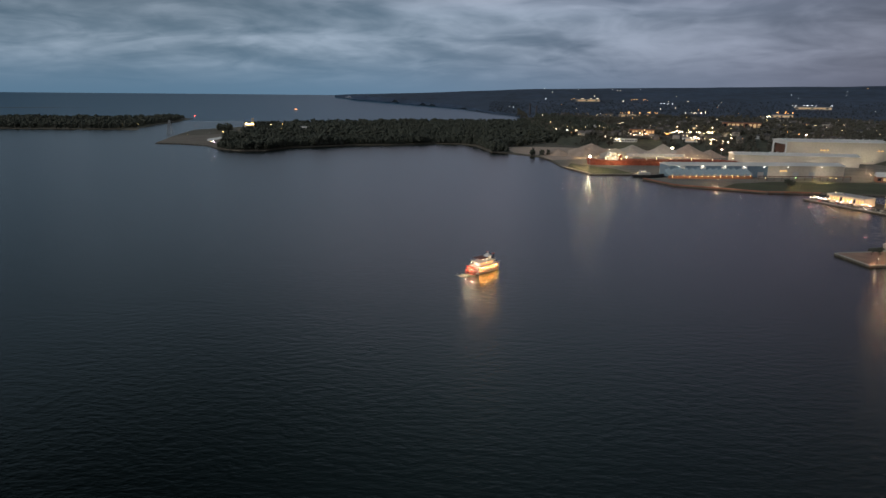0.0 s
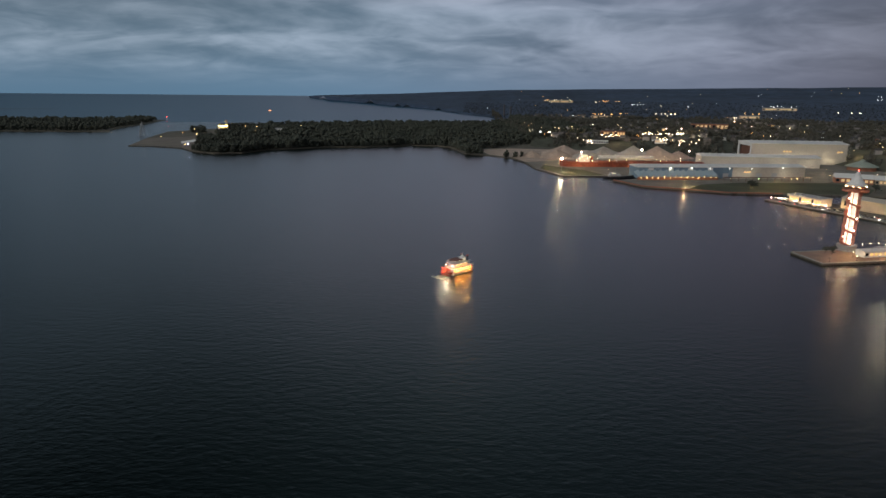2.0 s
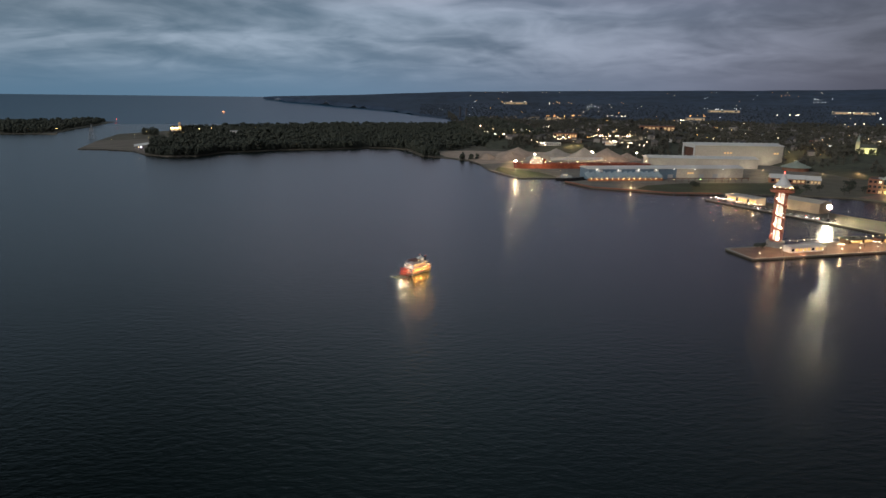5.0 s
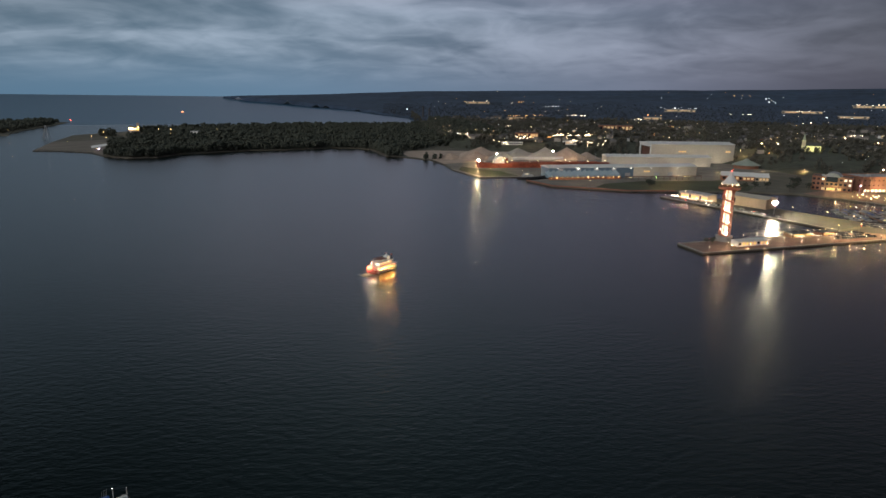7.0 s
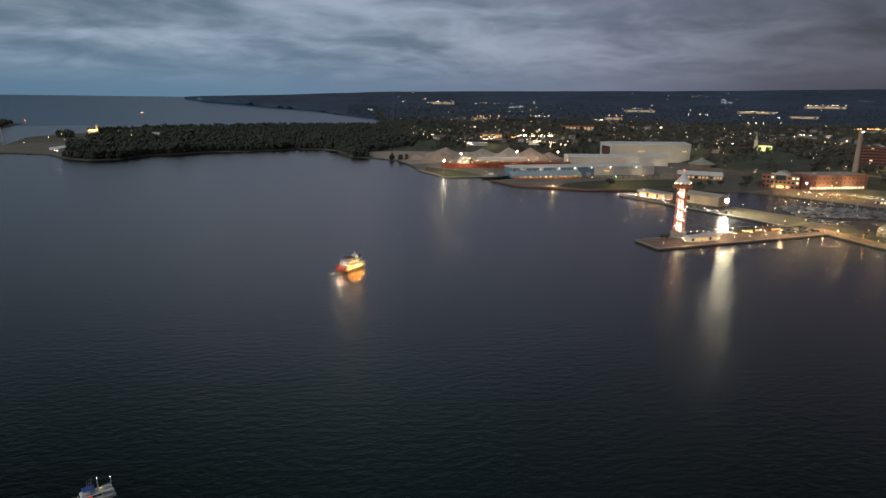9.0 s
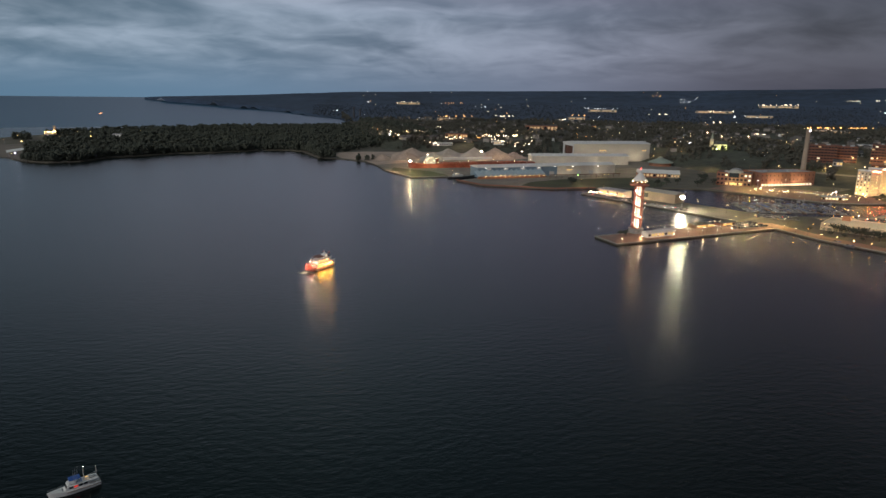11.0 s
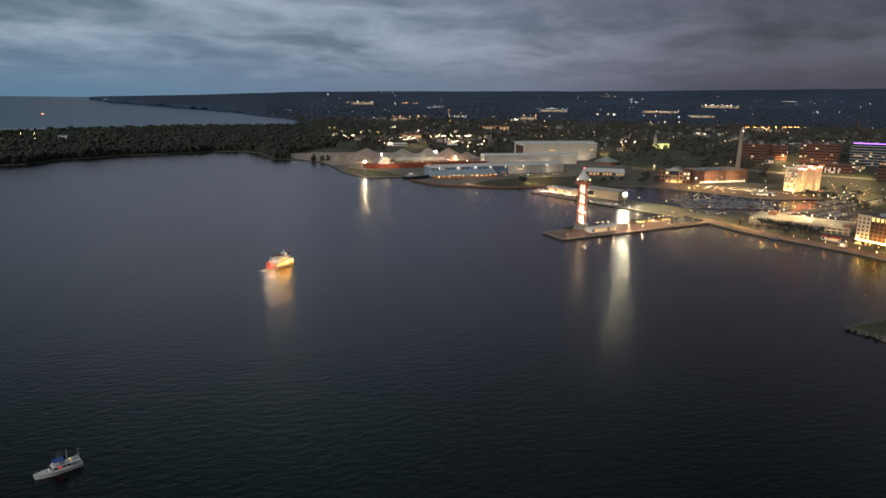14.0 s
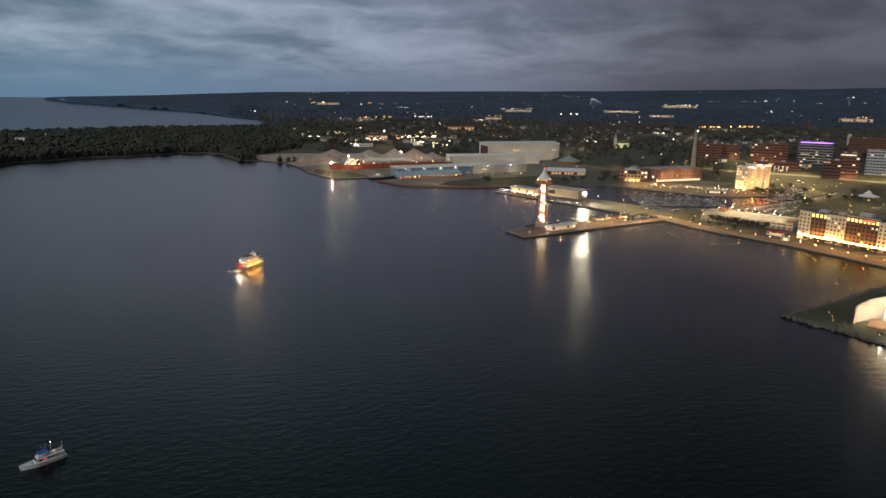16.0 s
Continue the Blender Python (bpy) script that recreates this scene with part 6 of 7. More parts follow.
def bulb_string(x0, y0, x1, y1, z, count, label):
    """A sagging wire of glowing bulbs between two posts."""
    t = thing("string_lights", pose(x0, y0, 1.56), label, "lights", "strings of bulbs")
    dx_, dy_ = x1 - x0, y1 - y0
    bm = rod((0, 0, 0), (0, 0, z), 0.08, 5)
    rod((dx_, dy_, 0), (dx_, dy_, z), 0.08, 5, bm)
    part("posts", bm, "dark_metal", t)
    wire, c = bmesh.new(), []
    for i in range(count):
        u, w = i / count, (i + 1) / count
        sag = [z - 0.9 * 4 * k * (1 - k) for k in (u, w)]
        rod((dx_ * u, dy_ * u, sag[0]), (dx_ * w, dy_ * w, sag[1]), 0.02, 3, wire)
        if i:
            c.append((dx_ * u, dy_ * u, sag[0] - 0.16))
    part("wire", wire, "dark_metal", t)
    bv, bf = lumps(c, np.full(len(c), 0.17), rng, 0.0, (OCT_V, OCT_F))
    joined("bulbs", bv, bf, "bulb", t, "row of warm white bulbs")


for k in range(7):
    bulb_string(612 + 11 * k, 622 - 12.5 * k, 640 + 11 * k, 640 - 12.5 * k, 5.0, 14, "string of warm bulbs over the museum quay")
for k in range(5):
    bulb_string(346 + 18 * k, 412 + 2.7 * k, 344 + 18 * k, 431 + 2.7 * k, 4.4, 9, "string of warm bulbs over the pier deck")
for k in range(3):
    bulb_string(386 + 7 * k, 657 - 19 * k, 398 + 7 * k, 639 - 19 * k, 5.0, 12, "string of warm bulbs before the waterside restaurant")

# ---- vessels on the water ----
def loft(sections):
    """A hull from cross-sections, each a list of points from one gunwale round to the other."""
    bm = bmesh.new()
    rows = [[bm.verts.new(p) for p in s] for s in sections]
    for a, b in zip(rows, rows[1:]):
        for i in range(len(a) - 1):
            bm.faces.new((a[i], b[i], b[i + 1], a[i + 1]))
        bm.faces.new((a[-1], b[-1], b[0], a[0]))
    bm.faces.new(rows[0][::-1]), bm.faces.new(rows[-1])
    bmesh.ops.recalc_face_normals(bm, faces=bm.faces)
    return bm


def paddle_steamer(x, y, rz):
    t = thing("paddle_steamer", pose(x, y, 0, 0, 0, rz), "white paddle steamer with lit decks and red stern wheel", "boat")
    secs = []
    for k in range(12):
        u = k / 11
        w = 3.9 * min(1, ((1 - u) * 4.2 + 0.02) ** 0.6)
        secs.append([(-9 + 22 * u, -w, 1.5 + 0.4 * u ** 3), (-9 + 22 * u, -w * 0.9, -0.4), (-9 + 22 * u, w * 0.9, -0.4), (-9 + 22 * u, w, 1.5 + 0.4 * u ** 3)])
    part("hull", loft(secs), "white", t)
    part("rubbing_strake", boxes((-9, 8, -4.0, -3.85, 1.1, 1.35), (-9, 8, 3.85, 4.0, 1.1, 1.35)), "red", t)
    for k, (a, b, w, z) in enumerate(((-9, 9.5, 4.1, 4.2), (-8, 6.0, 3.9, 6.9))):
        part("deck", boxes((a, b, -w, w, z - 0.12, z + 0.12), bevel=0.04), "white", t)
        rail = bmesh.new()
        for s in (-1, 1):
            rod((a, s * w * 0.98, z + 1.05), (b, s * w * 0.98, z + 1.05), 0.06, 5, rail)
            for i in range(14):
                px = a + (b - a) * i / 13
                rod((px, s * w * 0.98, z), (px, s * w * 0.98, z + 1.05), 0.05, 4, rail)
        part("railing", rail, "white", t)
        for s in (-1, 1):
            for i in range(8):
                px = a + 0.2 + (b - a - 0.4) * i / 7
                part("stanchion", rod((px, s * w * 0.96, z - 2.6), (px, s * w * 0.96, z - 0.1), 0.07, 5), "white", t)
    for z, a, b in ((1.5, -8, 8), (4.32, -6.5, 4.5)):
        cabin = part("cabin", boxes((a, b, -2.9, 2.9, z, z + 2.55)), "white", t)
        for s in (-1, 1):
            for i in range(9):
                px = a + 0.6 + (b - a - 1.9) * i / 8
                part("window", boxes((px, px + 1.0, s * 2.9 - 0.05, s * 2.9 + 0.05, z + 0.8, z + 2.0)), "deck_glow", cabin)
        for i in range(9):
            px = a + (b - a) * (i + 0.5) / 9
            for s in (-1, 1):
                if z < 2 or i % 3 == 0:
                    part("deck_lamp", ball(0.16, px, s * 3.6, z + 2.25), "boat_glow", cabin, "warm lamp under the deck")
    part("awning", boxes((-6.8, 0.6, -3.5, 3.5, 8.8, 8.95), bevel=0.05), "maroon_canvas", t, "dull red canvas awning over the top deck")
    for px in (-6.6, -3, 0.4):
        for s in (-1, 1):
            part("awning_post", rod((px, s * 3.4, 7), (px, s * 3.4, 8.8), 0.05, 4), "white", t)
    pilot = part("pilot_house", boxes((1.4, 4.4, -1.6, 1.6, 7.0, 9.3), (1.1, 4.8, -2.0, 2.0, 9.3, 9.5), bevel=0.05), "white", t)
    for s in (-1, 1):
        part("window", boxes((1.8, 4.1, s * 1.6 - 0.04, s * 1.6 + 0.04, 7.9, 9.0)), "win_white", pilot)
    part("cupola", lathe([(1.2, 9.5), (1.0, 10.2), (0.3, 10.9), (0.08, 11.8)], 10, at=(2.9, 0)), "white", pilot)
    for s in (-1, 1):
        chim = part("funnel", lathe([(0.42, 7), (0.42, 9.8), (0.62, 10.0), (0.72, 10.5), (0.5, 10.4)], 10, at=(5.2, s * 2.4)), "dark_metal", t)
        part("funnel_crown", lathe([(0.72, 10.45), (0.85, 10.8), (0.6, 10.8)], 10, at=(5.2, s * 2.4)), "red", chim)
    wheel = part("stern_wheel", rod((-11.6, -3.2, 2.0), (-11.6, 3.2, 2.0), 0.22, 8), "red", t)
    for k in range(12):
        a = k * math.pi / 6
        px, pz = -11.6 + 2.3 * math.cos(a), 2.0 + 2.3 * math.sin(a)
        part("paddle", boxes((px - 0.3, px + 0.3, -3.0, 3.0, pz - 0.08, pz + 0.08)), "red", wheel)
        for s in (-3.0, 0, 3.0):
            part("spoke", rod((-11.6, s, 2.0), (px, s, pz), 0.08, 4), "red", wheel)
    part("wheel_arm", boxes((-12.5, -9, -3.5, -3.2, 1.6, 2.2), (-12.5, -9, 3.2, 3.5, 1.6, 2.2)), "red", t)
    for s in (-2.6, -0.9, 0.9, 2.6):
        part("stern_lamp", ball(0.16, -9.3, s, 6.2 if abs(s) > 1 else 3.6), "stern_glow", t, "bright stern lamp")
    # lamps added to streak the water; their shades hide them from above
    for i in range(9):
        px = -8.2 + i * 1.9
        part("added_rail_lamp", ball(0.07, px, -4.52, 3.65), "rail_glow", t, "warm lamp added outside the rail to streak the water")
        part("lamp_shade", boxes((px - 0.35, px + 0.35, -4.27, -4.22, 3.2, 4.1), (px - 0.35, px + 0.35, -4.86, -4.27, 3.95, 4.0), (px - 0.35, px + 0.35, -4.86, -4.82, 3.655, 3.95)), "red", t, "red shade round the added rail lamp, hiding it from above")
    # likewise added astern for the reflection, screened from above
    for s in (-2.4, 0, 2.4):
        part("added_wheel_lamp", ball(0.08, -13.05, s, 4.9), "wheel_glow", t, "bright lamp added over the stern wheel to streak the water")
        part("lamp_shade", boxes((-12.75, -12.7, s - 0.4, s + 0.4, 4.5, 5.3), (-12.7, -9, s - 0.04, s + 0.04, 4.6, 4.7), (-13.42, -12.7, s - 0.4, s + 0.4, 5.2, 5.25), (-13.42, -13.38, s - 0.4, s + 0.4, 4.905, 5.2), (-13.42, -12.7, s - 0.42, s - 0.38, 4.905, 5.2)), "red", t, "red shade round the added wheel lamp, hiding it from above")
    for i in range(7):
        part("top_lamp", ball(0.06, -6.4 + i * 1.1, -3.4, 8.6), "boat_glow", t)
    return t


paddle_steamer(25.5, 375.5, 44)
# churned water behind the wheel
rng = np.random.default_rng(3)
c = []
for i in range(240):
    u = rng.random() ** 1.5
    d, s = 12.5 + u * 8, rng.normal(0, 1.3 + u * 0.8)
    a = radians(44)
    c.append((25.5 - d * math.cos(a) - s * math.sin(a), 375.5 - d * math.sin(a) + s * math.cos(a), 0.0))
v, f = lumps(c, np.stack([rng.uniform(0.3, 0.9, 240), rng.uniform(0.3, 0.9, 240), rng.uniform(0.05, 0.14, 240)], 1), rng, 0.4)
joined("wake_foam", v, f, "foam", None, "white foam churned up behind the paddle wheel", "foam", "stuff")


def trawler(x, y, rz):
    t = thing("trawler_yacht", pose(x, y, 0, 0, 0, rz), "white trawler yacht with blue canvas and lit mast lamps, under way", "boat")
    secs = []
    for k in range(14):
        u = k / 13
        w = 2.2 * min(1, 0.86 + u, ((1 - u) * 2.6 + 0.015) ** 0.62)
        sheer = 1.35 + 1.15 * u ** 2
        secs.append([(-6.8 + 14.2 * u, -w, sheer), (-6.8 + 13.7 * u, -w * 0.88, -0.3), (-6.8 + 13.7 * u, w * 0.88, -0.3), (-6.8 + 14.2 * u, w, sheer)])
    part("hull", loft(secs), "white", t)
    part("foredeck", boxes((3.2, 5.6, -1.1, 1.1, 1.75, 1.95), bevel=0.05), "navy_grey", t, "grey-blue foredeck")
    part("rub_rail", boxes((-6.7, 2.5, -2.27, -2.15, 1.15, 1.3), (-6.7, 2.5, 2.15, 2.27, 1.15, 1.3)), "wood", t)
    bm = bmesh.new()
    side = [(-3.6, 1.4), (3.0, 1.7), (2.0, 3.4), (-3.6, 3.4)]
    rows = [[bm.verts.new((px, s * (1.65 if pz < 2 else 1.5), pz)) for px, pz in side] for s in (-1, 1)]
    for i in range(4):
        j = (i + 1) % 4
        bm.faces.new((rows[0][i], rows[0][j], rows[1][j], rows[1][i]))
    bm.faces.new(rows[0][::-1]), bm.faces.new(rows[1])
    bmesh.ops.recalc_face_normals(bm, faces=bm.faces)
    house = part("deck_house", bm, "white", t)
    for s in (-1, 1):
        for i in range(4):
            lit = "red_window" if i == 2 else "glass"
            part("window", boxes((-3.2 + i * 1.3, -2.2 + i * 1.3, s * 1.58 - 0.06, s * 1.58 + 0.06, 2.3, 3.05)), lit, house)
    part("windscreen", boxes((2.1, 2.6, -1.2, 1.2, 2.4, 3.2)), "glass", house)
    part("boat_deck", boxes((-6.2, 2.2, -1.9, 1.9, 3.4, 3.52), bevel=0.04), "white", t)
    part("flybridge", boxes((-0.4, 1.9, -1.5, 1.5, 3.52, 4.3), bevel=0.1), "white", t)
    part("bimini_top", boxes((-1.6, 1.5, -1.55, 1.55, 5.55, 5.75), (-1.7, -1.55, -1.55, 1.55, 4.2, 5.6), bevel=0.06), "navy", t, "blue canvas top")
    for px in (-1.5, 1.4):
        for s in (-1.45, 1.45):
            part("bimini_post", rod((px, s, 3.5), (px, s, 5.6), 0.04, 4), "grey_metal", t)
    mast = part("mast", rod((-2.6, 0, 3.5), (-2.6, 0, 9.2), 0.08, 6), "white", t)
    part("boom", rod((-2.6, 0, 4.6), (-6.4, 0, 5.6), 0.06, 5), "white", mast)
    part("mast_lamp", ball(0.08, -2.6, 0, 9.3), "mast_lamp", mast, "warm mast lamp")
    part("stern_light", ball(0.07, -6.0, 0, 8.1), "mast_lamp", mast, "white stern lamp")
    part("stern_pole", rod((-6.0, 0, 3.5), (-6.0, 0, 8.0), 0.05, 5), "white", t)
    part("deck_lamp", boxes((-3.6, -2.9, -0.4, 0.4, 4.4, 4.5)), "win_warm", t)
    part("aft_rail", boxes((-6.7, -6.6, -2.0, 2.0, 2.2, 2.3), (-6.7, -3.8, -2.05, -1.95, 2.2, 2.3), (-6.7, -3.8, 1.95, 2.05, 2.2, 2.3)), "wood", t)
    part("side_panel", boxes((-4.6, -3.6, -2.1, -2.02, 1.4, 2.7)), "red", t, "red weather cloth")
    part("bow_rail", rod((2.6, -1.9, 2.8), (7.2, 0, 3.5), 0.04, 4, rod((2.6, 1.9, 2.8), (7.2, 0, 3.5), 0.04, 4)), "grey_metal", t)
    for i in range(6):
        part("aerial", rod((0.4 - i * 0.25, (-1) ** i * 1.2, 5.7), (0.2 - i * 0.3, (-1) ** i * 1.3, 8.2 + 0.2 * i), 0.025, 4), "grey_metal", t)
    dinghy = part("dinghy", boxes((-5.8, -4.0, -0.7, 0.7, 3.6, 4.1), bevel=0.2), "grey_metal", t)
    return t


trawl = trawler(-71.5, 126.0, 205)
trawl.scale = (1.03, 0.92, 0.76)


def small_boat(x, y, rz, label, group, mast=False):
    t = thing("motor_boat", pose(x, y, 0, 0, 0, rz), label, "boat", group)
    secs = []
    for k in range(7):
        u = k / 6
        w = 1.5 * min(1, 0.9 + u, ((1 - u) * 2.4 + 0.02) ** 0.6)
        secs.append([(-4.4 + 9 * u, -w, 0.9 + 0.4 * u), (-4.4 + 8.6 * u, -w * 0.85, -0.2), (-4.4 + 8.6 * u, w * 0.85, -0.2), (-4.4 + 9 * u, w, 0.9 + 0.4 * u)])
    part("hull", loft(secs), "boat_paint", t)
    part("cabin", boxes((-1.5, 2.0, -1.0, 1.0, 1.0, 2.2), bevel=0.2), "boat_paint", t)
    part("windscreen", boxes((0.6, 1.9, -0.95, 0.95, 1.6, 2.3)), "glass", t)
    if mast:
        part("mast", rod((0, 0, 1), (0, 0, 12), 0.07, 5), "white", t)
        part("boom", rod((0, 0, 2.2), (-3.8, 0, 2.3), 0.06, 5), "navy", t)
    else:
        part("canvas", boxes((-3.6, -1.2, -1.2, 1.2, 1.9, 2.1), bevel=0.1), "navy", t)
    return t


motor = small_boat(590, 520, 20, "white motor boat moored at the marina", "marina boats")
sail = small_boat(560, 505, 20, "white sailing boat moored at the marina", "marina boats", True)
rng = np.random.default_rng(8)
for row in range(6):
    a = (528 + row * 17, 600 - row * 16) if row < 3 else (540 + row * 12, 560 - row * 12)
    x0, y0 = 500 + row * 16, 528 - row * 6
    ob = part("marina_dock", boxes((0, 2.0, 0, 62, 0.2, 0.7)), "wood", None)
    ob.matrix_basis = pose(x0 + 12, y0 - 26, 0, 0, 0, -22)
    tagged(ob, "narrow wooden floating dock in the marina", "dock", "", "structure")
    for i in range(12):
        for s in (-1, 1):
            if rng.random() < 0.62:
                q = Matrix.Translation((x0 + 12, y0 - 26, 0)) @ pose(0, 0, 0, 0, 0, -22) @ pose(1 + s * 6.2, 3 + i * 5 + rng.normal(0, 0.6), 0, 0, 0, (0 if s > 0 else 180) + rng.normal(0, 5)) @ Matrix.Scale(rng.uniform(0.75, 1.25), 4)
                copy_thing(sail if rng.random() < 0.25 else motor, q)
dock_lamp = street_lamp("dock_lamp", 530, 520, 3.0, "cool", "small white lamp over the marina dock", "marina lamps", 0.7, 0.11)
for row in range(6):
    for k in range(2):
        copy_thing(dock_lamp, pose(513 + row * 16 + k * 11, 505 - row * 6 + k * 27, 0.7))
copy_thing(motor, pose(478, 360, 0, 0, 0, 105) @ Matrix.Translation((0, 9, 0)))
copy_thing(motor, pose(471, 344, 0, 0, 0, 105) @ Matrix.Translation((0, 4, 0)))
for x, y, a in ((618, 575, 120), (632, 560, 60), (650, 530, 30), (520, 640, 10), (540, 655, 50), (480, 655, 0)):
    copy_thing(motor, pose(x - 14, y - 6, 0, 0, 0, a))
# boats in the inner slip and laid up on the hard beside the bayfront road
for row in range(4):
    ob = part("marina_dock", boxes((0, 1.6, 0, 24, 0.2, 0.7)), "wood", None)
    ob.matrix_basis = pose(688 + row * 19, 474 + row * 4.5, 0, 0, 0, -10)
    tagged(ob, "narrow wooden floating dock in the inner slip", "dock", "", "structure")
    for i in range(4):
        copy_thing(sail if (i + row) % 3 == 0 else motor, pose(694.5 + row * 19 + i * 1.0, 477 + row * 4.5 + i * 5.2, 0, 0, 0, -10))
for i in range(14):
    copy_thing(sail if i % 3 == 0 else motor, pose(600 + (i % 7) * 9, 402 + (i // 7) * 14 + (i % 7) * 2.4, 1.78, 0, 0, 70 + rng.normal(0, 4)))

# ---- rocky point with the stage ----
def bandshell(x, y, rz):
    t = thing("stage_shell", pose(x, y, 1.6, 0, 0, rz), "open-air stage under a curved grey roof, brightly lit inside", "stage")
    n, m = 16, 8
    for name, r0, mat, lab in (("roof_shell", 1.04, "pale_roof", "grey curved roof"), ("inner_lining", 1.0, "cream", "cream inner lining")):
        bm = bmesh.new()
        rows = []
        for j in range(m + 1):
            b = j / m
            ring = []
            for i in range(n + 1):
                a = math.pi * i / n
                w, h = 27 * (1 - 0.45 * b * b), 17 * (1 - 0.5 * b * b)
                ring.append(bm.verts.new((-8 + 20 * b, -8 + w * r0 * math.cos(a), (10 - 3 * b) * min(1, 6 * math.sin(a)) + 0.7 * h * r0 * math.sin(a) ** 1.3)))
            rows.append(ring)
        for a, b in zip(rows, rows[1:]):
            for i in range(n):
                bm.faces.new((a[i], a[i + 1], b[i + 1], b[i]))
        bm.faces.new(rows[-1])
        part(name, bm, mat, t, lab)
    part("stage_floor", boxes((-9, 11, -24, 12, 0, 1.2)), "wood", t)
    part("back_wall", boxes((9, 9.6, -20, 6, 1.2, 8)), "white", t)
    for k in range(7):
        part("wall_panel", boxes((8.6, 9.0, -19 + k * 3.6, -16.2 + k * 3.6, 1.6, 7.0)), "tan", t, "tan acoustic panel")
    for s in (-14, -8, -2, 4):
        part("stage_lamp", ball(0.35, -2, s, 8.6), "stage_glow", t, "bright stage lamp")
    return t


bandshell(353, 105, 28)


def canopy_tent(x, y, w, h, label):
    t = thing("party_tent", pose(x, y, 1.6), label, "tent", "white tents")
    bm = bmesh.new()
    top = bm.verts.new((0, 0, h))
    n = 8
    low = [bm.verts.new((w * math.cos(2 * math.pi * (i + 0.5) / n), w * math.sin(2 * math.pi * (i + 0.5) / n), h * 0.42)) for i in range(n)]
    mid = [bm.verts.new((w * 0.4 * math.cos(2 * math.pi * (i + 0.5) / n), w * 0.4 * math.sin(2 * math.pi * (i + 0.5) / n), h * 0.62)) for i in range(n)]
    for i in range(n):
        j = (i + 1) % n
        bm.faces.new((low[i], low[j], mid[j], mid[i]))
        bm.faces.new((mid[i], mid[j], top))
    part("canopy", bm, "white", t)
    for i in range(n):
        a = 2 * math.pi * (i + 0.5) / n
        part("tent_pole", rod((w * math.cos(a), w * math.sin(a), 0), (w * math.cos(a), w * math.sin(a), h * 0.42), 0.08, 5), "grey_metal", t)
    return t


canopy_tent(343, 84, 8, 8, "white peaked tent beside the stage")
canopy_tent(815, 437, 13, 14, "white peaked tent on the grass")
path_lamp = street_lamp("path_lamp", 331, 126, 1.0, "path_glow", "low path lamp on the grassy point", "path lamps", 1.6, 0.17)
for x, y in ((334, 121), (337, 131), (342, 137), (333, 100), (336, 92), (338, 88), (340, 78)):
    copy_thing(path_lamp, pose(x, y, 1.6))
flood_mast(345, 96, 7, 0.2, "white floodlight beside the stage", "cool_flood")
# clipped hedge at the foot of the stage
rng = np.random.default_rng(2)
c = [(337 + u * 6 + rng.normal(0, 0.5), 103 - u * 22 + rng.normal(0, 0.5), 2.0 + rng.uniform(-0.3, 0.5)) for u in rng.random(160)]
v, f = lumps(c, rng.uniform(0.35, 0.75, 160), rng, 0.4)
joined("hedge", v, f, "leaf", None, "dark clipped hedge before the stage", "hedge")

# ---- spit at the channel ----
t = thing("lit_house", pose(-585, 1930, 1.6, 0, 0, 10), "white floodlit house with a tower among the trees", "house")
part("house_wall", boxes((-14, 14, -6, 6, 0, 12)), "white", t)
part("tower_wall", boxes((8, 14, -7, -1, 0, 28), bevel=0.2), "cream", t)
part("roof", boxes((-14.5, 8, -6.5, 6.5, 12, 12.8)), "roof", t)
for k in range(5):
    part("floodlight", ball(0.5, -12 + k * 6, -9, 12), "gold_uplight", t, "floodlight before the wall")
t = thing("marina_shelter", pose(-475, 1330, 1.6, 0, 0, 20), "white sloping shelter lit violet-white at the water", "shelter")
bm = bmesh.new()
q = [bm.verts.new(c) for c in ((-16, -9, 5.0), (16, -9, 9.5), (16, 9, 12.5), (-16, 9, 8.0), (-16, -9, 5.4), (16, -9, 9.9), (16, 9, 12.9), (-16, 9, 8.4))]
for k in ((0, 3, 2, 1), (4, 5, 6, 7), (0, 1, 5, 4), (1, 2, 6, 5), (2, 3, 7, 6), (3, 0, 4, 7)):
    bm.faces.new([q[i] for i in k])
part("roof", bm, "white", t, "white sloping roof")
for px in (-13, 0, 13):
    for s in (-6, 6):
        part("post", rod((px, s, 0), (px, s, 6.5), 0.2, 6), "grey_metal", t)
part("lamp", ball(0.7, -3, -8.5, 4.0), "violet_lamp", t, "violet-white lamp")
spit_lamp = street_lamp("spit_lamp", -470, 1292, 6, "yard_glow", "lamp post on the channel spit", "spit lamps", 1.6, 0.5)
for x, y in ((-600, 1500), (-545, 1580), (-590, 1700), (-640, 1900), (-500, 1860), (-470, 1870), (-390, 1760), (-310, 1260), (-420, 1660), (-560, 2000), (-180, 1350), (-350, 1900)):
    copy_thing(spit_lamp, pose(x, y, 7 if y > 1650 else 1.6) @ Matrix.Scale(1.4 if y > 1550 else 1.0, 4))
t = thing("house", pose(-380, 1760, 1.5, 0, 0, -10), "pale roofed house among dark trees", "house")
part("wall", boxes((-12, 12, -6, 6, 0, 14)), "white", t)
part("roof", boxes((-13, 13, -7, 7, 14, 15)), "pale_roof", t)
# lattice channel mast
t = thing("lattice_mast", pose(-700, 1640, 0), "tall grey lattice mast standing at the channel", "mast")
for s in (-1, 1):
    for k in (-1, 1):
        part("leg", rod((s * 7, k * 7, -1), (s * 0.8, k * 0.8, 34), 0.5, 5), "grey_metal", t)
brace = bmesh.new()
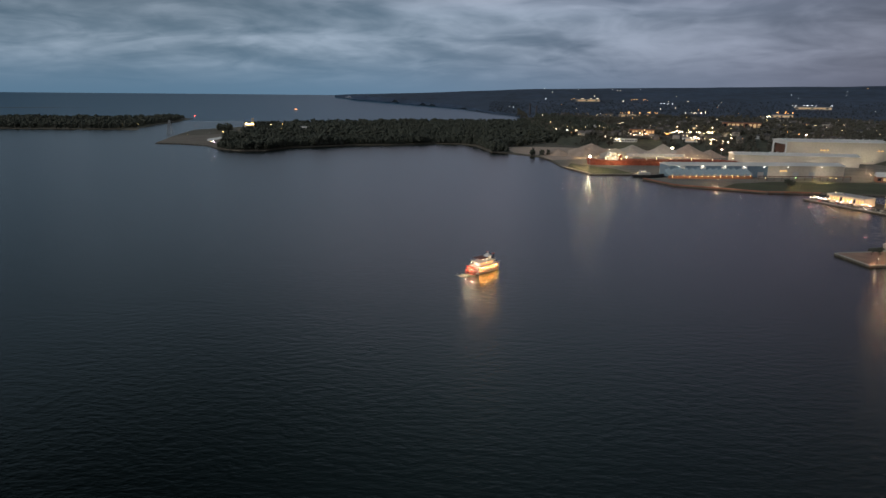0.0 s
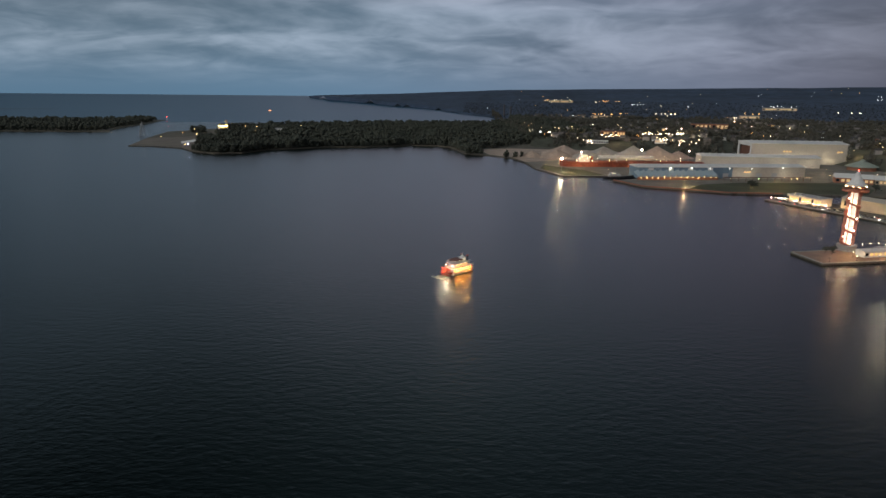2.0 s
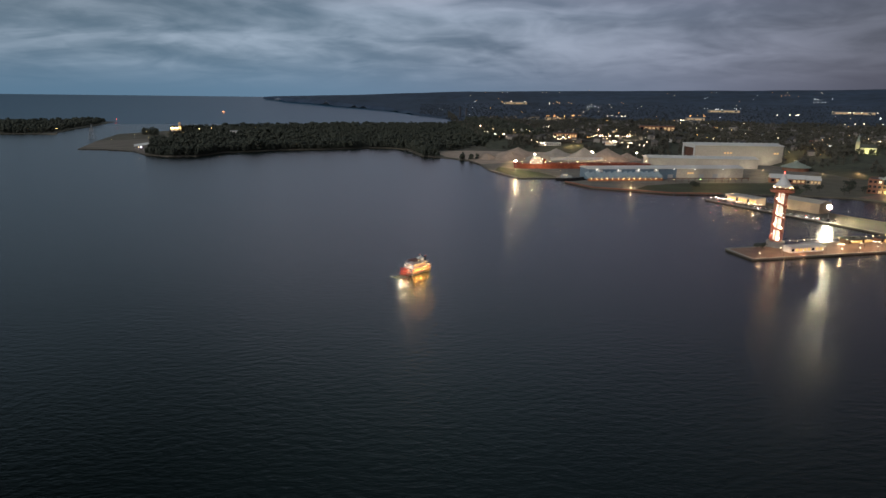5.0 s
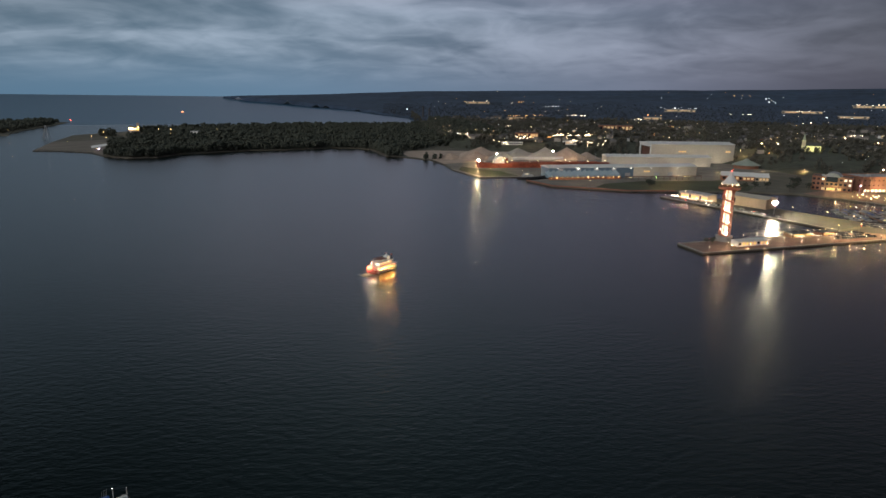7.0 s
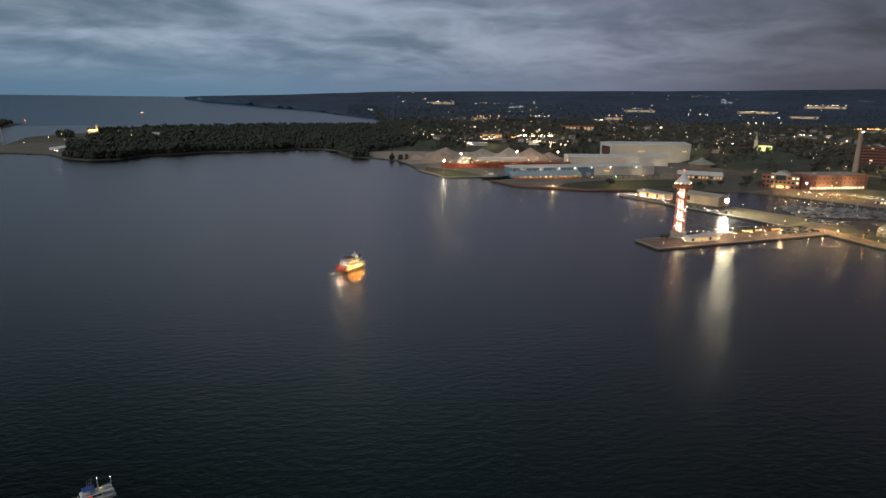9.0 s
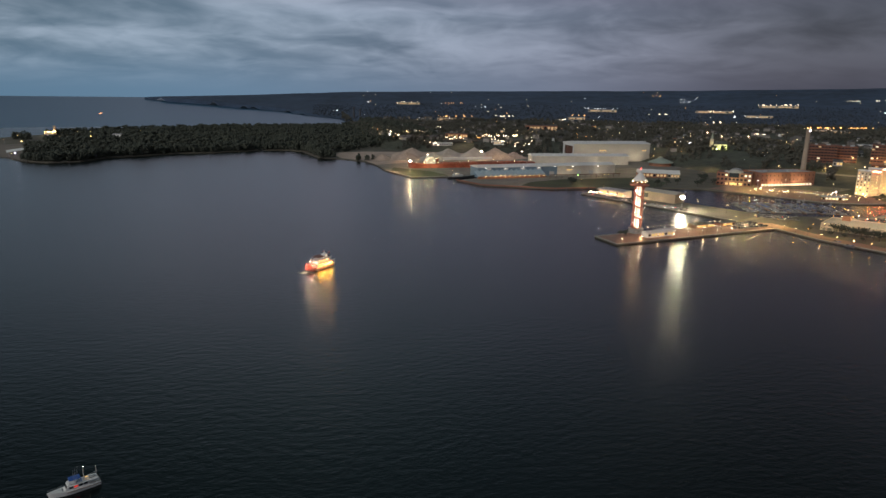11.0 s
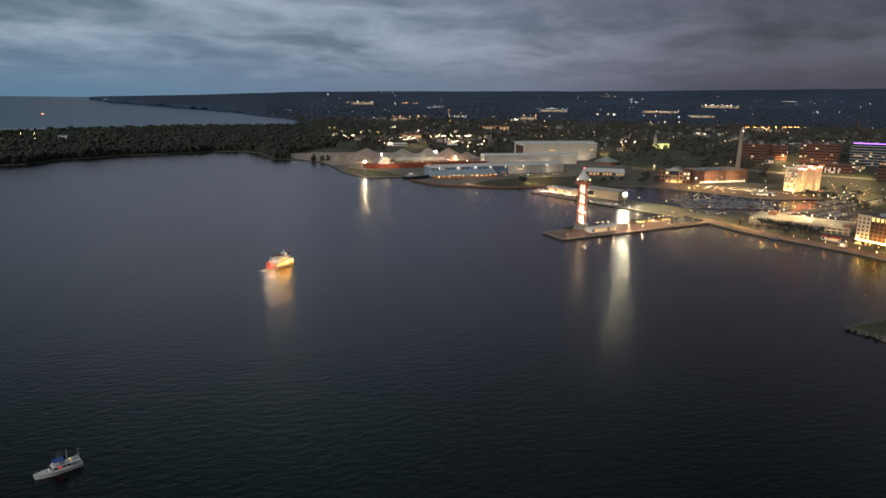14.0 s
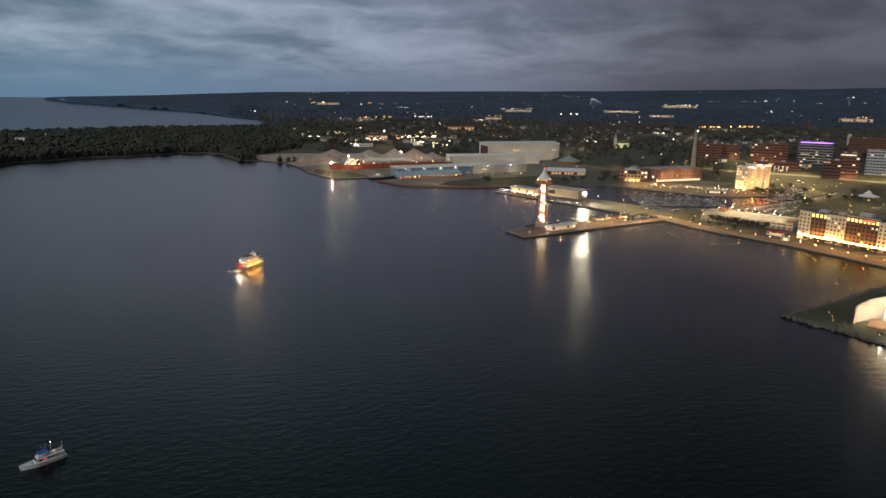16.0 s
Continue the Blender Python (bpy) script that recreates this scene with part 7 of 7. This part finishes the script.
for z in range(0, 33, 4):
    w = 7 - 6.2 * z / 34
    w2 = 7 - 6.2 * (z + 4) / 34
    for s in (-1, 1):
        rod((s * w, -w, z), (-s * w2, -w2, z + 4), 0.18, 4, brace)
        rod((-w, s * w, z), (-w2, -s * w2, z + 4), 0.18, 4, brace)
part("brace", brace, "grey_metal", t)
# peninsula lights and tip
for x, y, r in ((-880, 1850, 1.2), (-930, 1845, 0.6)):
    copy_thing(spit_lamp, pose(x, y, 2.0) @ Matrix.Scale(1.6, 4))
t = thing("channel_beacon", pose(-1000, 2585, 0), "short beacon with a red lamp at the channel mouth", "beacon")
part("column", lathe([(2, -1), (1.5, 2), (0.8, 10)], 10), "white", t)
part("red_light", ball(1.3, 0, 0, 11), "red_lamp", t)
# a lit vessel out on the lake
p = far(-905, 3960, 2.0)
t = thing("lake_vessel", pose(*p) @ Matrix.Scale(0.7, 4), "small lit excursion boat out on the lake", "boat")
part("hull", loft([[(-14 + 7 * k, -3, 2), (-14 + 7 * k, -2.4, -1), (-14 + 7 * k, 2.4, -1), (-14 + 7 * k, 3, 2)] for k in range(5)]), "white", t)
part("cabin", boxes((-9, 8, -2.5, 2.5, 2, 6)), "white", t)
part("deck_light", boxes((-9, 8, -2.8, -2.5, 2.6, 5.0)), "win_orange", t)

flood_mast(-612, 1790, 9, 0.5, "warm floodlight on the channel spit", "yard_glow")
flood_mast(-600, 1640, 8, 0.3, "small floodlight on the channel spit", "yard_glow")

# two pale stacks far along the coast, and a thin bar of sand beyond the peninsula
for k in range(2):
    x, y = MID[0] + 3100 * math.sin(radians(7.5 + 0.55 * k)), MID[1] + 3100 * math.cos(radians(7.5 + 0.55 * k))
    p = far(x, y, 2.0)
    t = thing("far_stack", pose(*p), "dim distant smoke stack on the lake shore", "chimney", "far stacks")
    part("shaft", lathe([(6, -5), (5, 20), (4, 62 - 8 * k), (4.4, 63 - 8 * k), (3.4, 63 - 8 * k)], 12), "dark_stack", t, smooth=True)
v, f = [], []
for i in range(16):
    u = i / 15
    x, y = -3300 + 1150 * u, 3460 + 490 * u
    w = 45 * (1 - u ** 3) + 4
    v += [far(x, y - w, 1.5), far(x, y + w, 2.0)]
    if i:
        f.append((2 * i - 2, 2 * i, 2 * i + 1, 2 * i - 1))
joined("sand_bar", v, f, "sand", None, "thin pale sand bar far across the bay", "beach", "structure")
